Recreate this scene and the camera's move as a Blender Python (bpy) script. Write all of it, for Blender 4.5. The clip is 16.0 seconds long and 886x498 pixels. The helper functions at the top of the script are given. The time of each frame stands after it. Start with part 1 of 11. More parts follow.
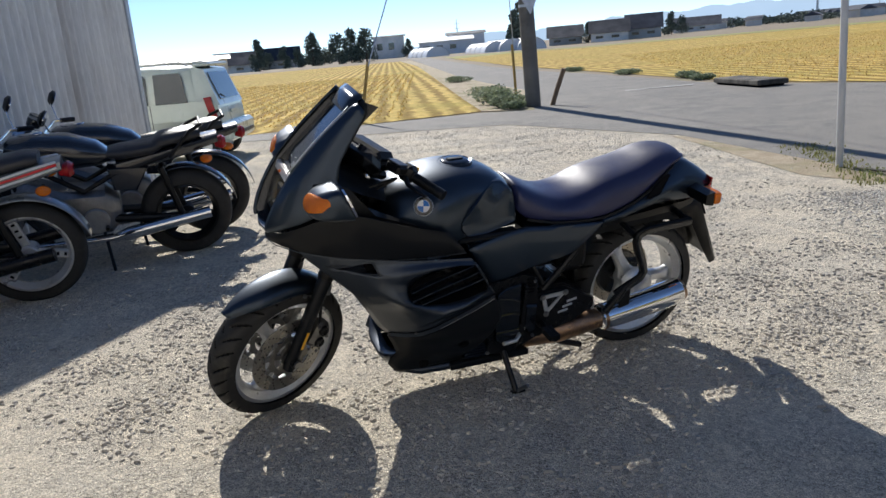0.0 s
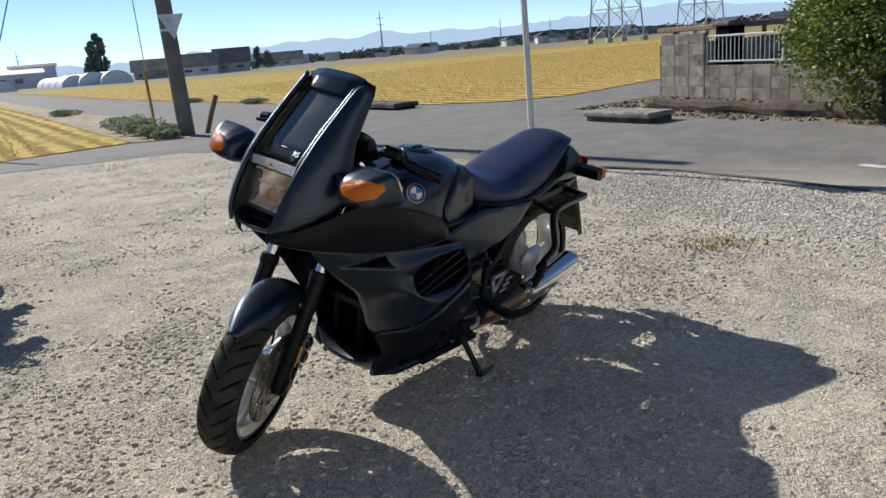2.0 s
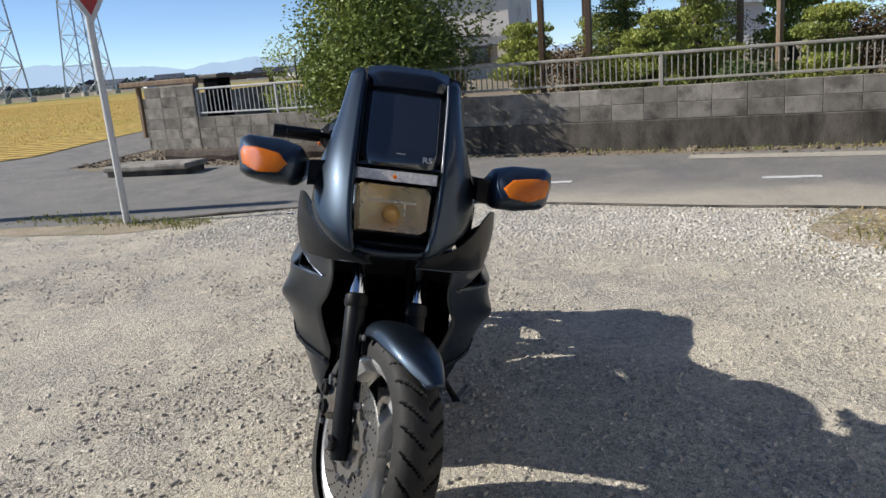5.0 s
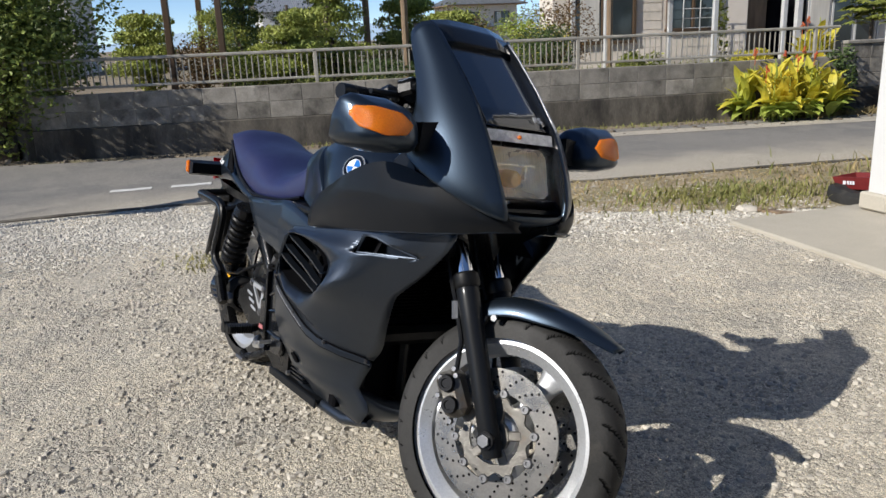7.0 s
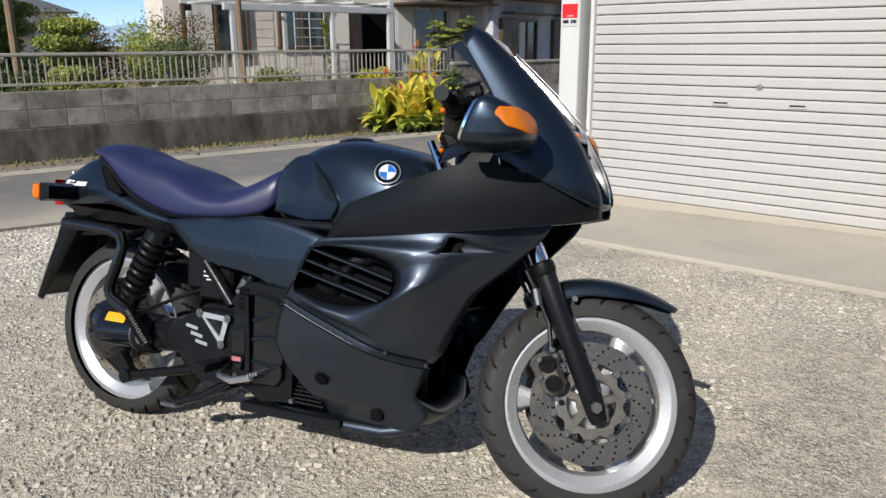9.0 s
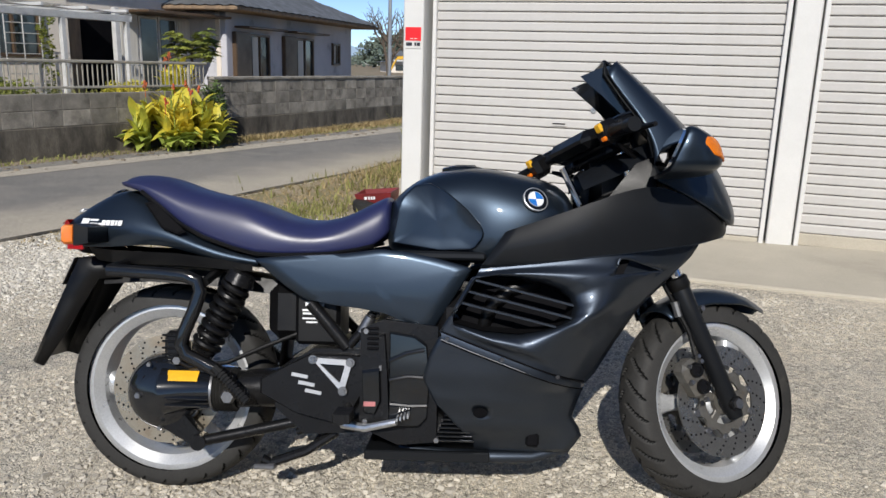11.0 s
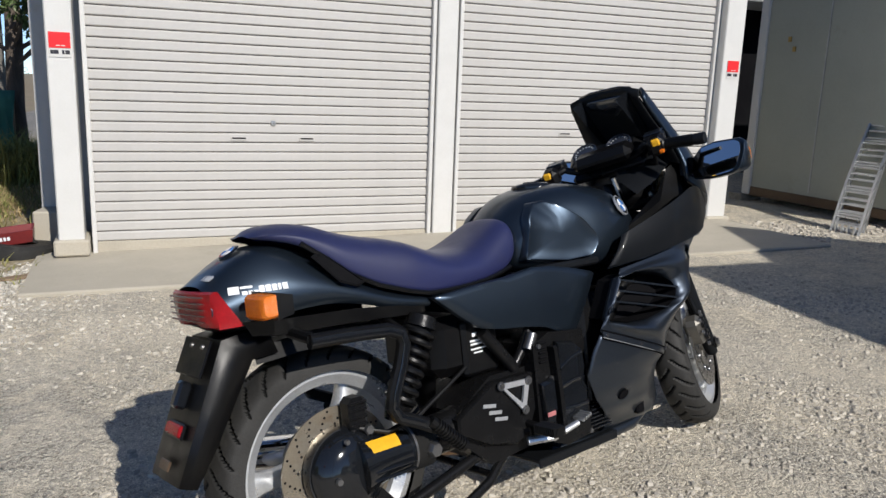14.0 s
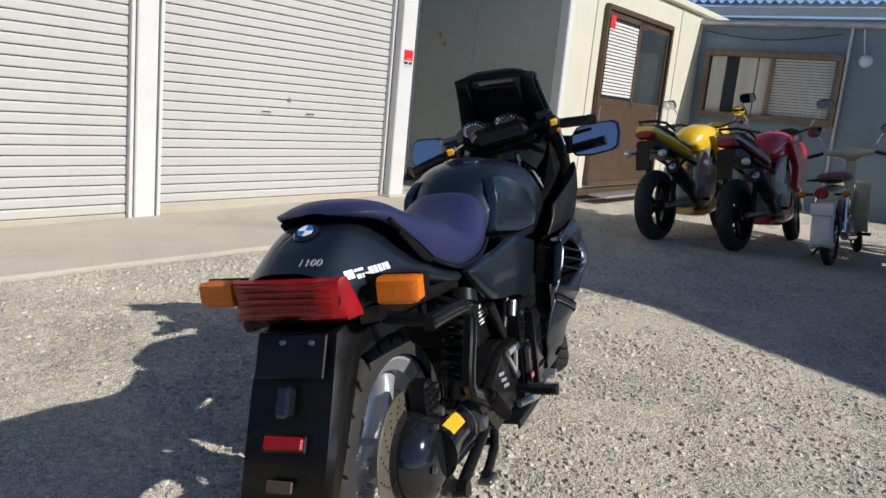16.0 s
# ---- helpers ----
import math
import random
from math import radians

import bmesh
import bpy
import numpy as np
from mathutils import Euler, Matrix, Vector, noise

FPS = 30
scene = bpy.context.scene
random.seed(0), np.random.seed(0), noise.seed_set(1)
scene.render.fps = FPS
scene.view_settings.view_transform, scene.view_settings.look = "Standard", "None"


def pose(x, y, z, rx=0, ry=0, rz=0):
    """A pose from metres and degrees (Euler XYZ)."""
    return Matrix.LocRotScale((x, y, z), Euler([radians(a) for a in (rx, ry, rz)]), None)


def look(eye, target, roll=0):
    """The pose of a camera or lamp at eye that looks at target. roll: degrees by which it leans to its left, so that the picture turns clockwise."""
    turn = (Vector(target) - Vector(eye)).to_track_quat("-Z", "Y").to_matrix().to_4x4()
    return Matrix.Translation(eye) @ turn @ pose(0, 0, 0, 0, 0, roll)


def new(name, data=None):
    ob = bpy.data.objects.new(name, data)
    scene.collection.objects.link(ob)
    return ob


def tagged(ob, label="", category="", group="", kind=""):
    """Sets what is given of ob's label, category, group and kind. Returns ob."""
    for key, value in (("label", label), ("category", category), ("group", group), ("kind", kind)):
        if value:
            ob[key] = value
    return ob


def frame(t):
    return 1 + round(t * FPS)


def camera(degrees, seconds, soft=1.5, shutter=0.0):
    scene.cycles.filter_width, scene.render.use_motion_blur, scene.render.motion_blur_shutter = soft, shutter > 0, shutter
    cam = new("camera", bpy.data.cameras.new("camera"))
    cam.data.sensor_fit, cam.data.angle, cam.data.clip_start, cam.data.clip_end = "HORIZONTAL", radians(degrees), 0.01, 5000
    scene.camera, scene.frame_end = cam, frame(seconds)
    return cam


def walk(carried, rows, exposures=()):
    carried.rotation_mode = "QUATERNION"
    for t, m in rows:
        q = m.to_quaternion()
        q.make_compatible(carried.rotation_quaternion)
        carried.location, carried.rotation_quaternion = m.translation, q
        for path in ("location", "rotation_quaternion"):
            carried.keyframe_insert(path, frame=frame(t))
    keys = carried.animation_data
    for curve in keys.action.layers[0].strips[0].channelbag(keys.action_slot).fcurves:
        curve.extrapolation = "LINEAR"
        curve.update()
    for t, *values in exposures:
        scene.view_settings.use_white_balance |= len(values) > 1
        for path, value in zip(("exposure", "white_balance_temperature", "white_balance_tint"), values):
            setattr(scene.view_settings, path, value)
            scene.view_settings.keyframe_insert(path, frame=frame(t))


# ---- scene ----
cam = camera(59.8, 16.0)
PATH = [
    (0, (0.716, 0.147, 1.291), (0.420, 2.060, 0.790), -5.07),
    (0.5, (0.405, 0.130, 1.271), (0.364, 2.065, 0.763), -4.99),
    (1, (0.065, 0.212, 1.271), (0.288, 2.133, 0.762), -4.88),
    (1.5, (-0.269, 0.224, 1.241), (0.196, 2.101, 0.733), -4.75),
    (2, (-0.553, 0.312, 1.236), (0.133, 2.122, 0.732), -4.81),
    (2.5, (-0.799, 0.531, 1.245), (0.093, 2.248, 0.737), -4.86),
    (3, (-1.080, 0.700, 1.206), (0.012, 2.298, 0.704), -5.09),
    (3.2, (-1.190, 0.781, 1.224), (-0.018, 2.322, 0.723), -4.96),
    (5.3, (-1.825, 1.909, 1.205), (-0.023, 2.634, 0.729), -4.20),
    (5.5, (-1.824, 2.041, 1.216), (0.013, 2.670, 0.738), -3.85),
    (6, (-1.903, 2.318, 1.204), (-0.001, 2.687, 0.708), -3.41),
    (6.5, (-1.988, 2.631, 1.208), (-0.058, 2.727, 0.692), -3.05),
    (7, (-1.884, 2.979, 1.164), (0.035, 2.784, 0.634), -2.49),
    (7.5, (-1.824, 3.280, 1.162), (0.047, 2.811, 0.632), -1.94),
    (8, (-1.753, 3.588, 1.168), (0.031, 2.852, 0.641), -1.39),
    (8.2, (-1.716, 3.685, 1.165), (0.023, 2.847, 0.642), -1.13),
    (10.3, (-0.986, 4.567, 1.177), (0.180, 3.019, 0.682), 0.86),
    (10.5, (-0.877, 4.614, 1.188), (0.232, 3.022, 0.701), 1.09),
    (11, (-0.674, 4.814, 1.184), (0.298, 3.130, 0.716), 1.73),
    (11.5, (-0.448, 5.065, 1.215), (0.381, 3.303, 0.759), 1.97),
    (12, (-0.120, 5.152, 1.187), (0.536, 3.317, 0.739), 2.11),
    (12.5, (0.181, 5.216, 1.201), (0.624, 3.316, 0.763), 2.15),
    (13, (0.478, 5.305, 1.189), (0.667, 3.362, 0.757), 2.17),
    (13.5, (0.761, 5.268, 1.156), (0.676, 3.314, 0.738), 2.07),
    (14, (1.058, 5.173, 1.178), (0.693, 3.250, 0.770), 2.05),
    (14.5, (1.358, 5.144, 1.144), (0.725, 3.291, 0.737), 2.22),
    (15, (1.604, 5.048, 1.125), (0.741, 3.291, 0.714), 3.36),
    (15.5, (1.821, 4.816, 1.115), (0.741, 3.182, 0.710), 4.70),
    (16, (2.020, 4.680, 1.076), (0.699, 3.227, 0.696), 5.59),
]
walk(cam, [(t, look(eye, target, roll)) for t, eye, target, roll in PATH], exposures=((0, 0.34), (1.5, 0.20), (3, 0.24), (5.5, 0.26), (7.5, 0.21), (10.5, 0.08), (12, 0.02), (14, 0.03), (15, 0.09), (16, 0.20)))

# ---- light ----
SUN_EL, SUN_AZ = radians(36.0), radians(-23.6)      # azimuth from +y, clockwise
sky = bpy.data.worlds.new("sky")
scene.world = sky
sky.use_nodes = True
sky_tex = sky.node_tree.nodes.new("ShaderNodeTexSky")
sky_tex.sky_type, sky_tex.sun_disc = "NISHITA", False
sky_tex.sun_elevation, sky_tex.sun_rotation = SUN_EL, SUN_AZ
sky_tex.altitude = 1200.0
sky_tex.air_density, sky_tex.dust_density, sky_tex.ozone_density = 0.6, 0.0, 3.5
sky_bg = sky.node_tree.nodes["Background"]
sky_bg.inputs["Strength"].default_value = 0.118
sky.node_tree.links.new(sky_tex.outputs["Color"], sky_bg.inputs["Color"])
sun = new("sun", bpy.data.lights.new("sun", "SUN"))
sun.data.energy, sun.data.angle, sun.data.color = 4.8, radians(0.53), (1.0, 0.958, 0.895)
SUN_WAY = Vector((-math.sin(SUN_AZ) * math.cos(SUN_EL), -math.cos(SUN_AZ) * math.cos(SUN_EL), -math.sin(SUN_EL)))
sun.matrix_world = look((0, 0, 30), Vector((0, 0, 30)) + SUN_WAY)

# ---- mesh and material helpers ----
class Geo:
    """Collects vertices and faces, and links them as one mesh object."""

    def __init__(self):
        self.v, self.f = [], []

    def add(self, verts, faces, m=None):
        n = len(self.v)
        self.v += [tuple(m @ Vector(p)) for p in verts] if m is not None else [tuple(p) for p in verts]
        self.f += [tuple(i + n for i in f) for f in faces]
        return self

    def box(self, c, s, b=0.0, m=None):
        """A box round c, of size s, its edges cut off by b."""
        cx, cy, cz = c
        hx, hy, hz = s[0] / 2, s[1] / 2, s[2] / 2
        b = min(b, hx * 0.9, hy * 0.9, hz * 0.9)
        if b <= 0:
            v = [(cx + i * hx, cy + j * hy, cz + k * hz) for i in (-1, 1) for j in (-1, 1) for k in (-1, 1)]
            return self.add(v, [(0, 1, 3, 2), (4, 6, 7, 5), (0, 4, 5, 1), (2, 3, 7, 6), (0, 2, 6, 4), (1, 5, 7, 3)], m)
        v, ix = [], {}
        for i in (-1, 1):
            for j in (-1, 1):
                for k in (-1, 1):
                    for a in range(3):
                        ix[i, j, k, a] = len(v)
                        e = [0 if a == q else b for q in range(3)]
                        v.append((cx + i * (hx - e[0]), cy + j * (hy - e[1]), cz + k * (hz - e[2])))
        f = []
        q = ((-1, -1), (1, -1), (1, 1), (-1, 1))
        for s_ in (-1, 1):
            for a in range(3):
                ring = []
                for u, w in q:
                    key = [u, w]
                    key.insert(a, s_)
                    ring.append(ix[(*key, a)])
                f.append(tuple(ring if (s_ > 0) != (a == 1) else ring[::-1]))
        for a in range(3):
            o = [x for x in range(3) if x != a]
            for u in (-1, 1):
                for w in (-1, 1):
                    lo, hi = [0, 0, 0], [0, 0, 0]
                    lo[a], hi[a] = -1, 1
                    for k_ in (lo, hi):
                        k_[o[0]], k_[o[1]] = u, w
                    f.append((ix[(*lo, o[0])], ix[(*hi, o[0])], ix[(*hi, o[1])], ix[(*lo, o[1])]))
        for i in (-1, 1):
            for j in (-1, 1):
                for k in (-1, 1):
                    f.append((ix[i, j, k, 0], ix[i, j, k, 1], ix[i, j, k, 2]))
        return self.add(v, f, m)

    def rings(self, rings, closed=True, caps=True, m=None):
        """Skins a row of rings with equally many points."""
        n, v, f = len(rings[0]), [p for r in rings for p in r], []
        for a in range(len(rings) - 1):
            for i in range(n if closed else n - 1):
                j = (i + 1) % n
                f.append((a * n + i, a * n + j, (a + 1) * n + j, (a + 1) * n + i))
        if caps and closed:
            f.append(tuple(range(n - 1, -1, -1)))
            f.append(tuple((len(rings) - 1) * n + i for i in range(n)))
        return self.add(v, f, m)

    def tube(self, pts, r, seg=8, caps=True, m=None):
        """A round bar along pts; r: one radius, or one for each point."""
        pts = [Vector(p) for p in pts]
        rs = r if isinstance(r, (list, tuple)) else [r] * len(pts)
        rings, side = [], None
        for i, p in enumerate(pts):
            d = (pts[min(i + 1, len(pts) - 1)] - pts[max(i - 1, 0)]).normalized()
            if side is None:
                side = d.orthogonal().normalized()
            side = (side - d * side.dot(d)).normalized()
            up = d.cross(side)
            rings.append([p + (side * math.cos(a) + up * math.sin(a)) * rs[i] for a in (2 * math.pi * k / seg for k in range(seg))])
        return self.rings(rings, True, caps, m)

    def lathe(self, prof, seg=32, m=None, closed=False):
        """Turns (radius, height) points round z; closed: the profile is a loop."""
        rings = [[(r * math.cos(a), r * math.sin(a), h) for r, h in prof] for a in (2 * math.pi * k / seg for k in range(seg))]
        n, v, f = len(prof), [p for r in rings for p in r], []
        for a in range(seg):
            b = (a + 1) % seg
            for i in range(n if closed else n - 1):
                j = (i + 1) % n
                f.append((a * n + i, b * n + i, b * n + j, a * n + j))
        return self.add(v, f, m)

    def ball(self, c, s, seg=10, rows=6, m=None):
        prof = [(max(1e-4, math.sin(math.pi * i / rows)), -math.cos(math.pi * i / rows)) for i in range(rows + 1)]
        mm = Matrix.Translation(c) @ Matrix.Diagonal((*s, 1))
        return self.lathe(prof, seg, mm if m is None else m @ mm)

    def prism(self, poly, y0, y1, b=0.0, m=None):
        """An outline in x and z, drawn out from y0 to y1; b: a rounding of its rims."""
        c = Vector((sum(p[0] for p in poly) / len(poly), 0, sum(p[1] for p in poly) / len(poly)))

        def ring(y, k):
            out = []
            for x, z in poly:
                d = Vector((x, 0, z)) - c
                out.append((x - d.x * k, y, z - d.z * k))
            return out
        if b > 0:
            w = max((Vector((x, 0, z)) - c).length for x, z in poly)
            k, s = b / w, b if y1 > y0 else -b
            return self.rings([ring(y0, k), ring(y0 + s, 0), ring(y1 - s, 0), ring(y1, k)], True, True, m)
        return self.rings([ring(y0, 0), ring(y1, 0)], True, True, m)

    def sheet(self, poly, z=0.0):
        return self.add([(*p, z) if len(p) == 2 else p for p in poly], [tuple(range(len(poly)))])

    def mesh(self, name, material, smooth=35.0):
        me = bpy.data.meshes.new(name)
        me.from_pydata(self.v, [], self.f)
        bm = bmesh.new()
        bm.from_mesh(me)
        if len(bm.faces) < 60000:
            bmesh.ops.recalc_face_normals(bm, faces=bm.faces)
        bm.to_mesh(me)
        bm.free()
        if smooth:
            me.shade_smooth()
            me.set_sharp_from_angle(angle=radians(smooth))
        if material:
            me.materials.append(material)
        return me


def part(name, g, material, parent=None, label="", smooth=35.0, m=None, sub=0):
    """Links what g holds as one mesh object, under parent if there is one."""
    ob = new(name, g if isinstance(g, bpy.types.Mesh) else g.mesh(name, material, smooth))
    if parent is not None:
        ob.parent = parent
    if m is not None:
        ob.matrix_basis = m
    if label:
        ob["label"] = label
    if sub:
        mod = ob.modifiers.new("round", "SUBSURF")
        mod.levels = mod.render_levels = sub
    return ob


def thing(name, m, label, category, group="", kind=""):
    ob = tagged(new(name), label, category, group, kind)
    ob.empty_display_size = 0.1
    ob.matrix_basis = m
    return ob


def at(x, y, z=0.0, turn=0.0):
    return pose(x, y, z, 0, 0, turn)


def gz(x):
    """The lot falls a little towards the road; beyond, the land is level."""
    return -0.0183 * max(-4.0, min(4.6, x))


def mat(name, c1, c2=None, scale=6.0, rough=0.6, metal=0.0, bump=0.15, grain=60.0, fine=0.12, rand=0.0, spec=0.5, coat=0.0, rvar=0.12,
        stain=None, stain_scale=0.7, stain_cut=0.55, island=False, trans=0.0, stretch=None, dist=0.01, sheen=0.0):
    """A surface of two tones mingled by a coarse noise, with a fine grain, relief, uneven gloss and, if wanted, stains."""
    mt = bpy.data.materials.new(name)
    mt.use_nodes = True
    t = mt.node_tree
    n, lk = t.nodes, t.links.new
    b = n["Principled BSDF"]
    co = n.new("ShaderNodeTexCoord").outputs["Object"]
    if stretch:
        mp = n.new("ShaderNodeMapping")
        mp.inputs["Scale"].default_value = stretch
        lk(co, mp.inputs["Vector"])
        co = mp.outputs["Vector"]

    def noise_of(s, detail=5.0, rgh=0.6):
        x = n.new("ShaderNodeTexNoise")
        x.inputs["Scale"].default_value, x.inputs["Detail"].default_value, x.inputs["Roughness"].default_value = s, detail, rgh
        lk(co, x.inputs["Vector"])
        return x.outputs["Fac"]

    def remap(v, a, b_, lo, hi):
        x = n.new("ShaderNodeMapRange")
        for k, q in zip(("From Min", "From Max", "To Min", "To Max"), (a, b_, lo, hi)):
            x.inputs[k].default_value = q
        lk(v, x.inputs["Value"])
        return x.outputs["Result"]

    def mix(fac, a, b_, kind="MIX"):
        x = n.new("ShaderNodeMix")
        x.data_type, x.blend_type = "RGBA", kind
        for k, q in (("Factor", fac), ("A", a), ("B", b_)):
            s = next(i for i in x.inputs if i.name == k and i.type == ("VALUE" if k == "Factor" else "RGBA"))
            if hasattr(q, "links"):
                lk(q, s)
            else:
                s.default_value = q if k == "Factor" else (*q, 1)
        return next(o for o in x.outputs if o.type == "RGBA")
    c2 = c2 or tuple(min(1, x * 0.8) for x in c1)
    if rand and not island:
        own, away = n.new("ShaderNodeVectorMath"), n.new("ShaderNodeVectorMath")
        own.operation, away.operation = "SCALE", "ADD"
        own.inputs[0].default_value = (31.0, 17.0, 23.0)
        lk(n.new("ShaderNodeObjectInfo").outputs["Random"], own.inputs["Scale"])
        lk(co, away.inputs[0])
        lk(own.outputs[0], away.inputs[1])
        co = away.outputs[0]
    coarse = noise_of(scale)
    grainy = noise_of(grain, 3.0, 0.7)
    col = mix(remap(coarse, 0.35, 0.65, 0, 1), c1, c2)
    if fine:
        g = remap(grainy, 0.25, 0.75, 1 - fine, 1 + fine)
        vv = n.new("ShaderNodeCombineColor")
        for k in range(3):
            lk(g, vv.inputs[k])
        col = mix(1.0, col, vv.outputs["Color"], "MULTIPLY")
    if stain:
        col = mix(remap(noise_of(stain_scale, 8.0, 0.65), stain_cut, stain_cut + 0.16, 0, 0.85), col, stain)
    if rand:
        if island:
            src = n.new("ShaderNodeNewGeometry").outputs["Random Per Island"]
        else:
            src = n.new("ShaderNodeObjectInfo").outputs["Random"]
        g = remap(src, 0, 1, 1 - rand, 1 + rand)
        vv = n.new("ShaderNodeCombineColor")
        for k in range(3):
            lk(g, vv.inputs[k])
        col = mix(1.0, col, vv.outputs["Color"], "MULTIPLY")
    lk(col, b.inputs["Base Color"])
    lk(remap(coarse, 0.3, 0.7, max(0.02, rough - rvar), min(1, rough + rvar)), b.inputs["Roughness"])
    b.inputs["Metallic"].default_value = metal
    b.inputs["Specular IOR Level"].default_value = spec
    b.inputs["Coat Weight"].default_value = coat
    b.inputs["Coat Roughness"].default_value = 0.06
    if sheen:
        b.inputs["Sheen Weight"].default_value = sheen
    if trans:
        b.inputs["Subsurface Weight"].default_value = 0.0
        tr = n.new("ShaderNodeBsdfTranslucent")
        lk(col, tr.inputs["Color"])
        ms = n.new("ShaderNodeMixShader")
        ms.inputs[0].default_value = trans
        lk(b.outputs[0], ms.inputs[1])
        lk(tr.outputs[0], ms.inputs[2])
        lk(ms.outputs[0], n["Material Output"].inputs["Surface"])
    if bump:
        bp = n.new("ShaderNodeBump")
        bp.inputs["Strength"].default_value, bp.inputs["Distance"].default_value = bump, dist
        lk(grainy, bp.inputs["Height"])
        lk(bp.outputs["Normal"], b.inputs["Normal"])
    return mt


def clear(name, colour, rough=0.02, ior=1.5, alpha=None):
    """Glass or clear plastic."""
    mt = bpy.data.materials.new(name)
    mt.use_nodes = True
    b = mt.node_tree.nodes["Principled BSDF"]
    b.inputs["Base Color"].default_value = (*colour, 1)
    b.inputs["Roughness"].default_value, b.inputs["IOR"].default_value = rough, ior
    b.inputs["Transmission Weight"].default_value = 1.0
    if alpha is not None:
        b.inputs["Alpha"].default_value = alpha
    return mt

def rows_of_stubble():
    """Cut rice in golden rows over darker soil, with olive patches of regrowth."""
    mt = bpy.data.materials.new("stubble_ground")
    mt.use_nodes = True
    n, lk = mt.node_tree.nodes, mt.node_tree.links.new
    b = n["Principled BSDF"]
    b.inputs["Roughness"].default_value, b.inputs["Specular IOR Level"].default_value = 0.95, 0.1
    turn = n.new("ShaderNodeMapping")
    turn.inputs["Rotation"].default_value = (0, 0, radians(-11.5))
    lk(n.new("ShaderNodeTexCoord").outputs["Object"], turn.inputs["Vector"])
    co = turn.outputs["Vector"]

    def ramp(v, stops):
        x = n.new("ShaderNodeValToRGB")
        for k, (p, c) in zip(x.color_ramp.elements, stops):
            k.position, k.color = p, (*c, 1)
        lk(v, x.inputs[0])
        return x.outputs[0]

    def cloud(s, detail, rgh=0.6):
        x = n.new("ShaderNodeTexNoise")
        x.inputs["Scale"].default_value, x.inputs["Detail"].default_value, x.inputs["Roughness"].default_value = s, detail, rgh
        lk(co, x.inputs["Vector"])
        return x.outputs["Fac"]

    def blend(kind, fac, p, q):
        x = n.new("ShaderNodeMixRGB")
        x.blend_type = kind
        for i, v in enumerate((fac, p, q)):
            if hasattr(v, "links"):
                lk(v, x.inputs[i])
            else:
                x.inputs[i].default_value = v
        return x.outputs[0]
    wave = n.new("ShaderNodeTexWave")
    wave.bands_direction = "X"
    wave.inputs["Scale"].default_value, wave.inputs["Distortion"].default_value = 0.62, 3.5
    wave.inputs["Detail"].default_value, wave.inputs["Detail Scale"].default_value = 4.0, 1.6
    lk(co, wave.inputs["Vector"])
    col = ramp(wave.outputs["Fac"], [(0.2, (0.30, 0.195, 0.055)), (0.75, (0.66, 0.48, 0.155))])
    col = blend("MIX", ramp(cloud(0.16, 7.0, 0.65), [(0.46, (0, 0, 0)), (0.62, (0.7, 0.7, 0.7))]), col, (0.40, 0.33, 0.085, 1))
    col = blend("MULTIPLY", 1.0, col, ramp(cloud(4.5, 5.0, 0.75), [(0.3, (0.6, 0.6, 0.6)), (0.7, (1.3, 1.3, 1.3))]))
    lk(col, b.inputs["Base Color"])
    bp = n.new("ShaderNodeBump")
    bp.inputs["Strength"].default_value, bp.inputs["Distance"].default_value = 0.8, 0.06
    lk(blend("ADD", 1.0, wave.outputs["Fac"], cloud(9.0, 5.0, 0.7)), bp.inputs["Height"])
    lk(bp.outputs["Normal"], b.inputs["Normal"])
    return mt


# ---- materials ----
M_SOIL = mat("soil", (0.20, 0.155, 0.10), (0.26, 0.21, 0.14), 0.4, 0.95, bump=0.5, grain=30, dist=0.03, stain=(0.13, 0.15, 0.06), stain_scale=0.25)
M_STONE = mat("stones", (0.48, 0.44, 0.37), (0.40, 0.365, 0.31), 3, 0.9, bump=0.3, grain=220, rand=0.27, island=True)
M_WHITE_STONE = mat("white_stones", (0.58, 0.545, 0.48), (0.48, 0.45, 0.395), 3, 0.9, bump=0.3, grain=220, rand=0.34, island=True)
M_LINE = mat("road_paint", (0.72, 0.71, 0.68), (0.55, 0.54, 0.52), 9, 0.7, stain=(0.25, 0.245, 0.24), stain_scale=6, stain_cut=0.5)
M_FIELD = rows_of_stubble()
M_STRAW = mat("straw", (0.70, 0.50, 0.17), (0.58, 0.40, 0.13), 0.6, 0.9, bump=0, rand=0.25, island=True, trans=0.3)
M_GREENFIELD = mat("green_strip", (0.22, 0.24, 0.06), (0.32, 0.29, 0.08), 0.4, 0.95, bump=0.8, grain=14, fine=0.3, dist=0.04)
M_CONCRETE = mat("concrete", (0.45, 0.41, 0.335), (0.385, 0.35, 0.285), 1.3, 0.88, bump=0.25, grain=120, stain=(0.30, 0.27, 0.22), stain_scale=1.1)
M_OLDCONC = mat("old_concrete", (0.150, 0.132, 0.106), (0.065, 0.058, 0.048), 3.2, 0.92, bump=0.45, grain=60, fine=0.25, stain=(0.022, 0.020, 0.017), stain_scale=2.6, stain_cut=0.47, stretch=(1, 1, 0.35))
M_BLOCK = mat("concrete_block", (0.30, 0.275, 0.235), (0.17, 0.156, 0.132), 4, 0.92, bump=0.4, grain=70, fine=0.2, rand=0.26, stain=(0.052, 0.047, 0.040), stain_scale=2.6, stain_cut=0.52)
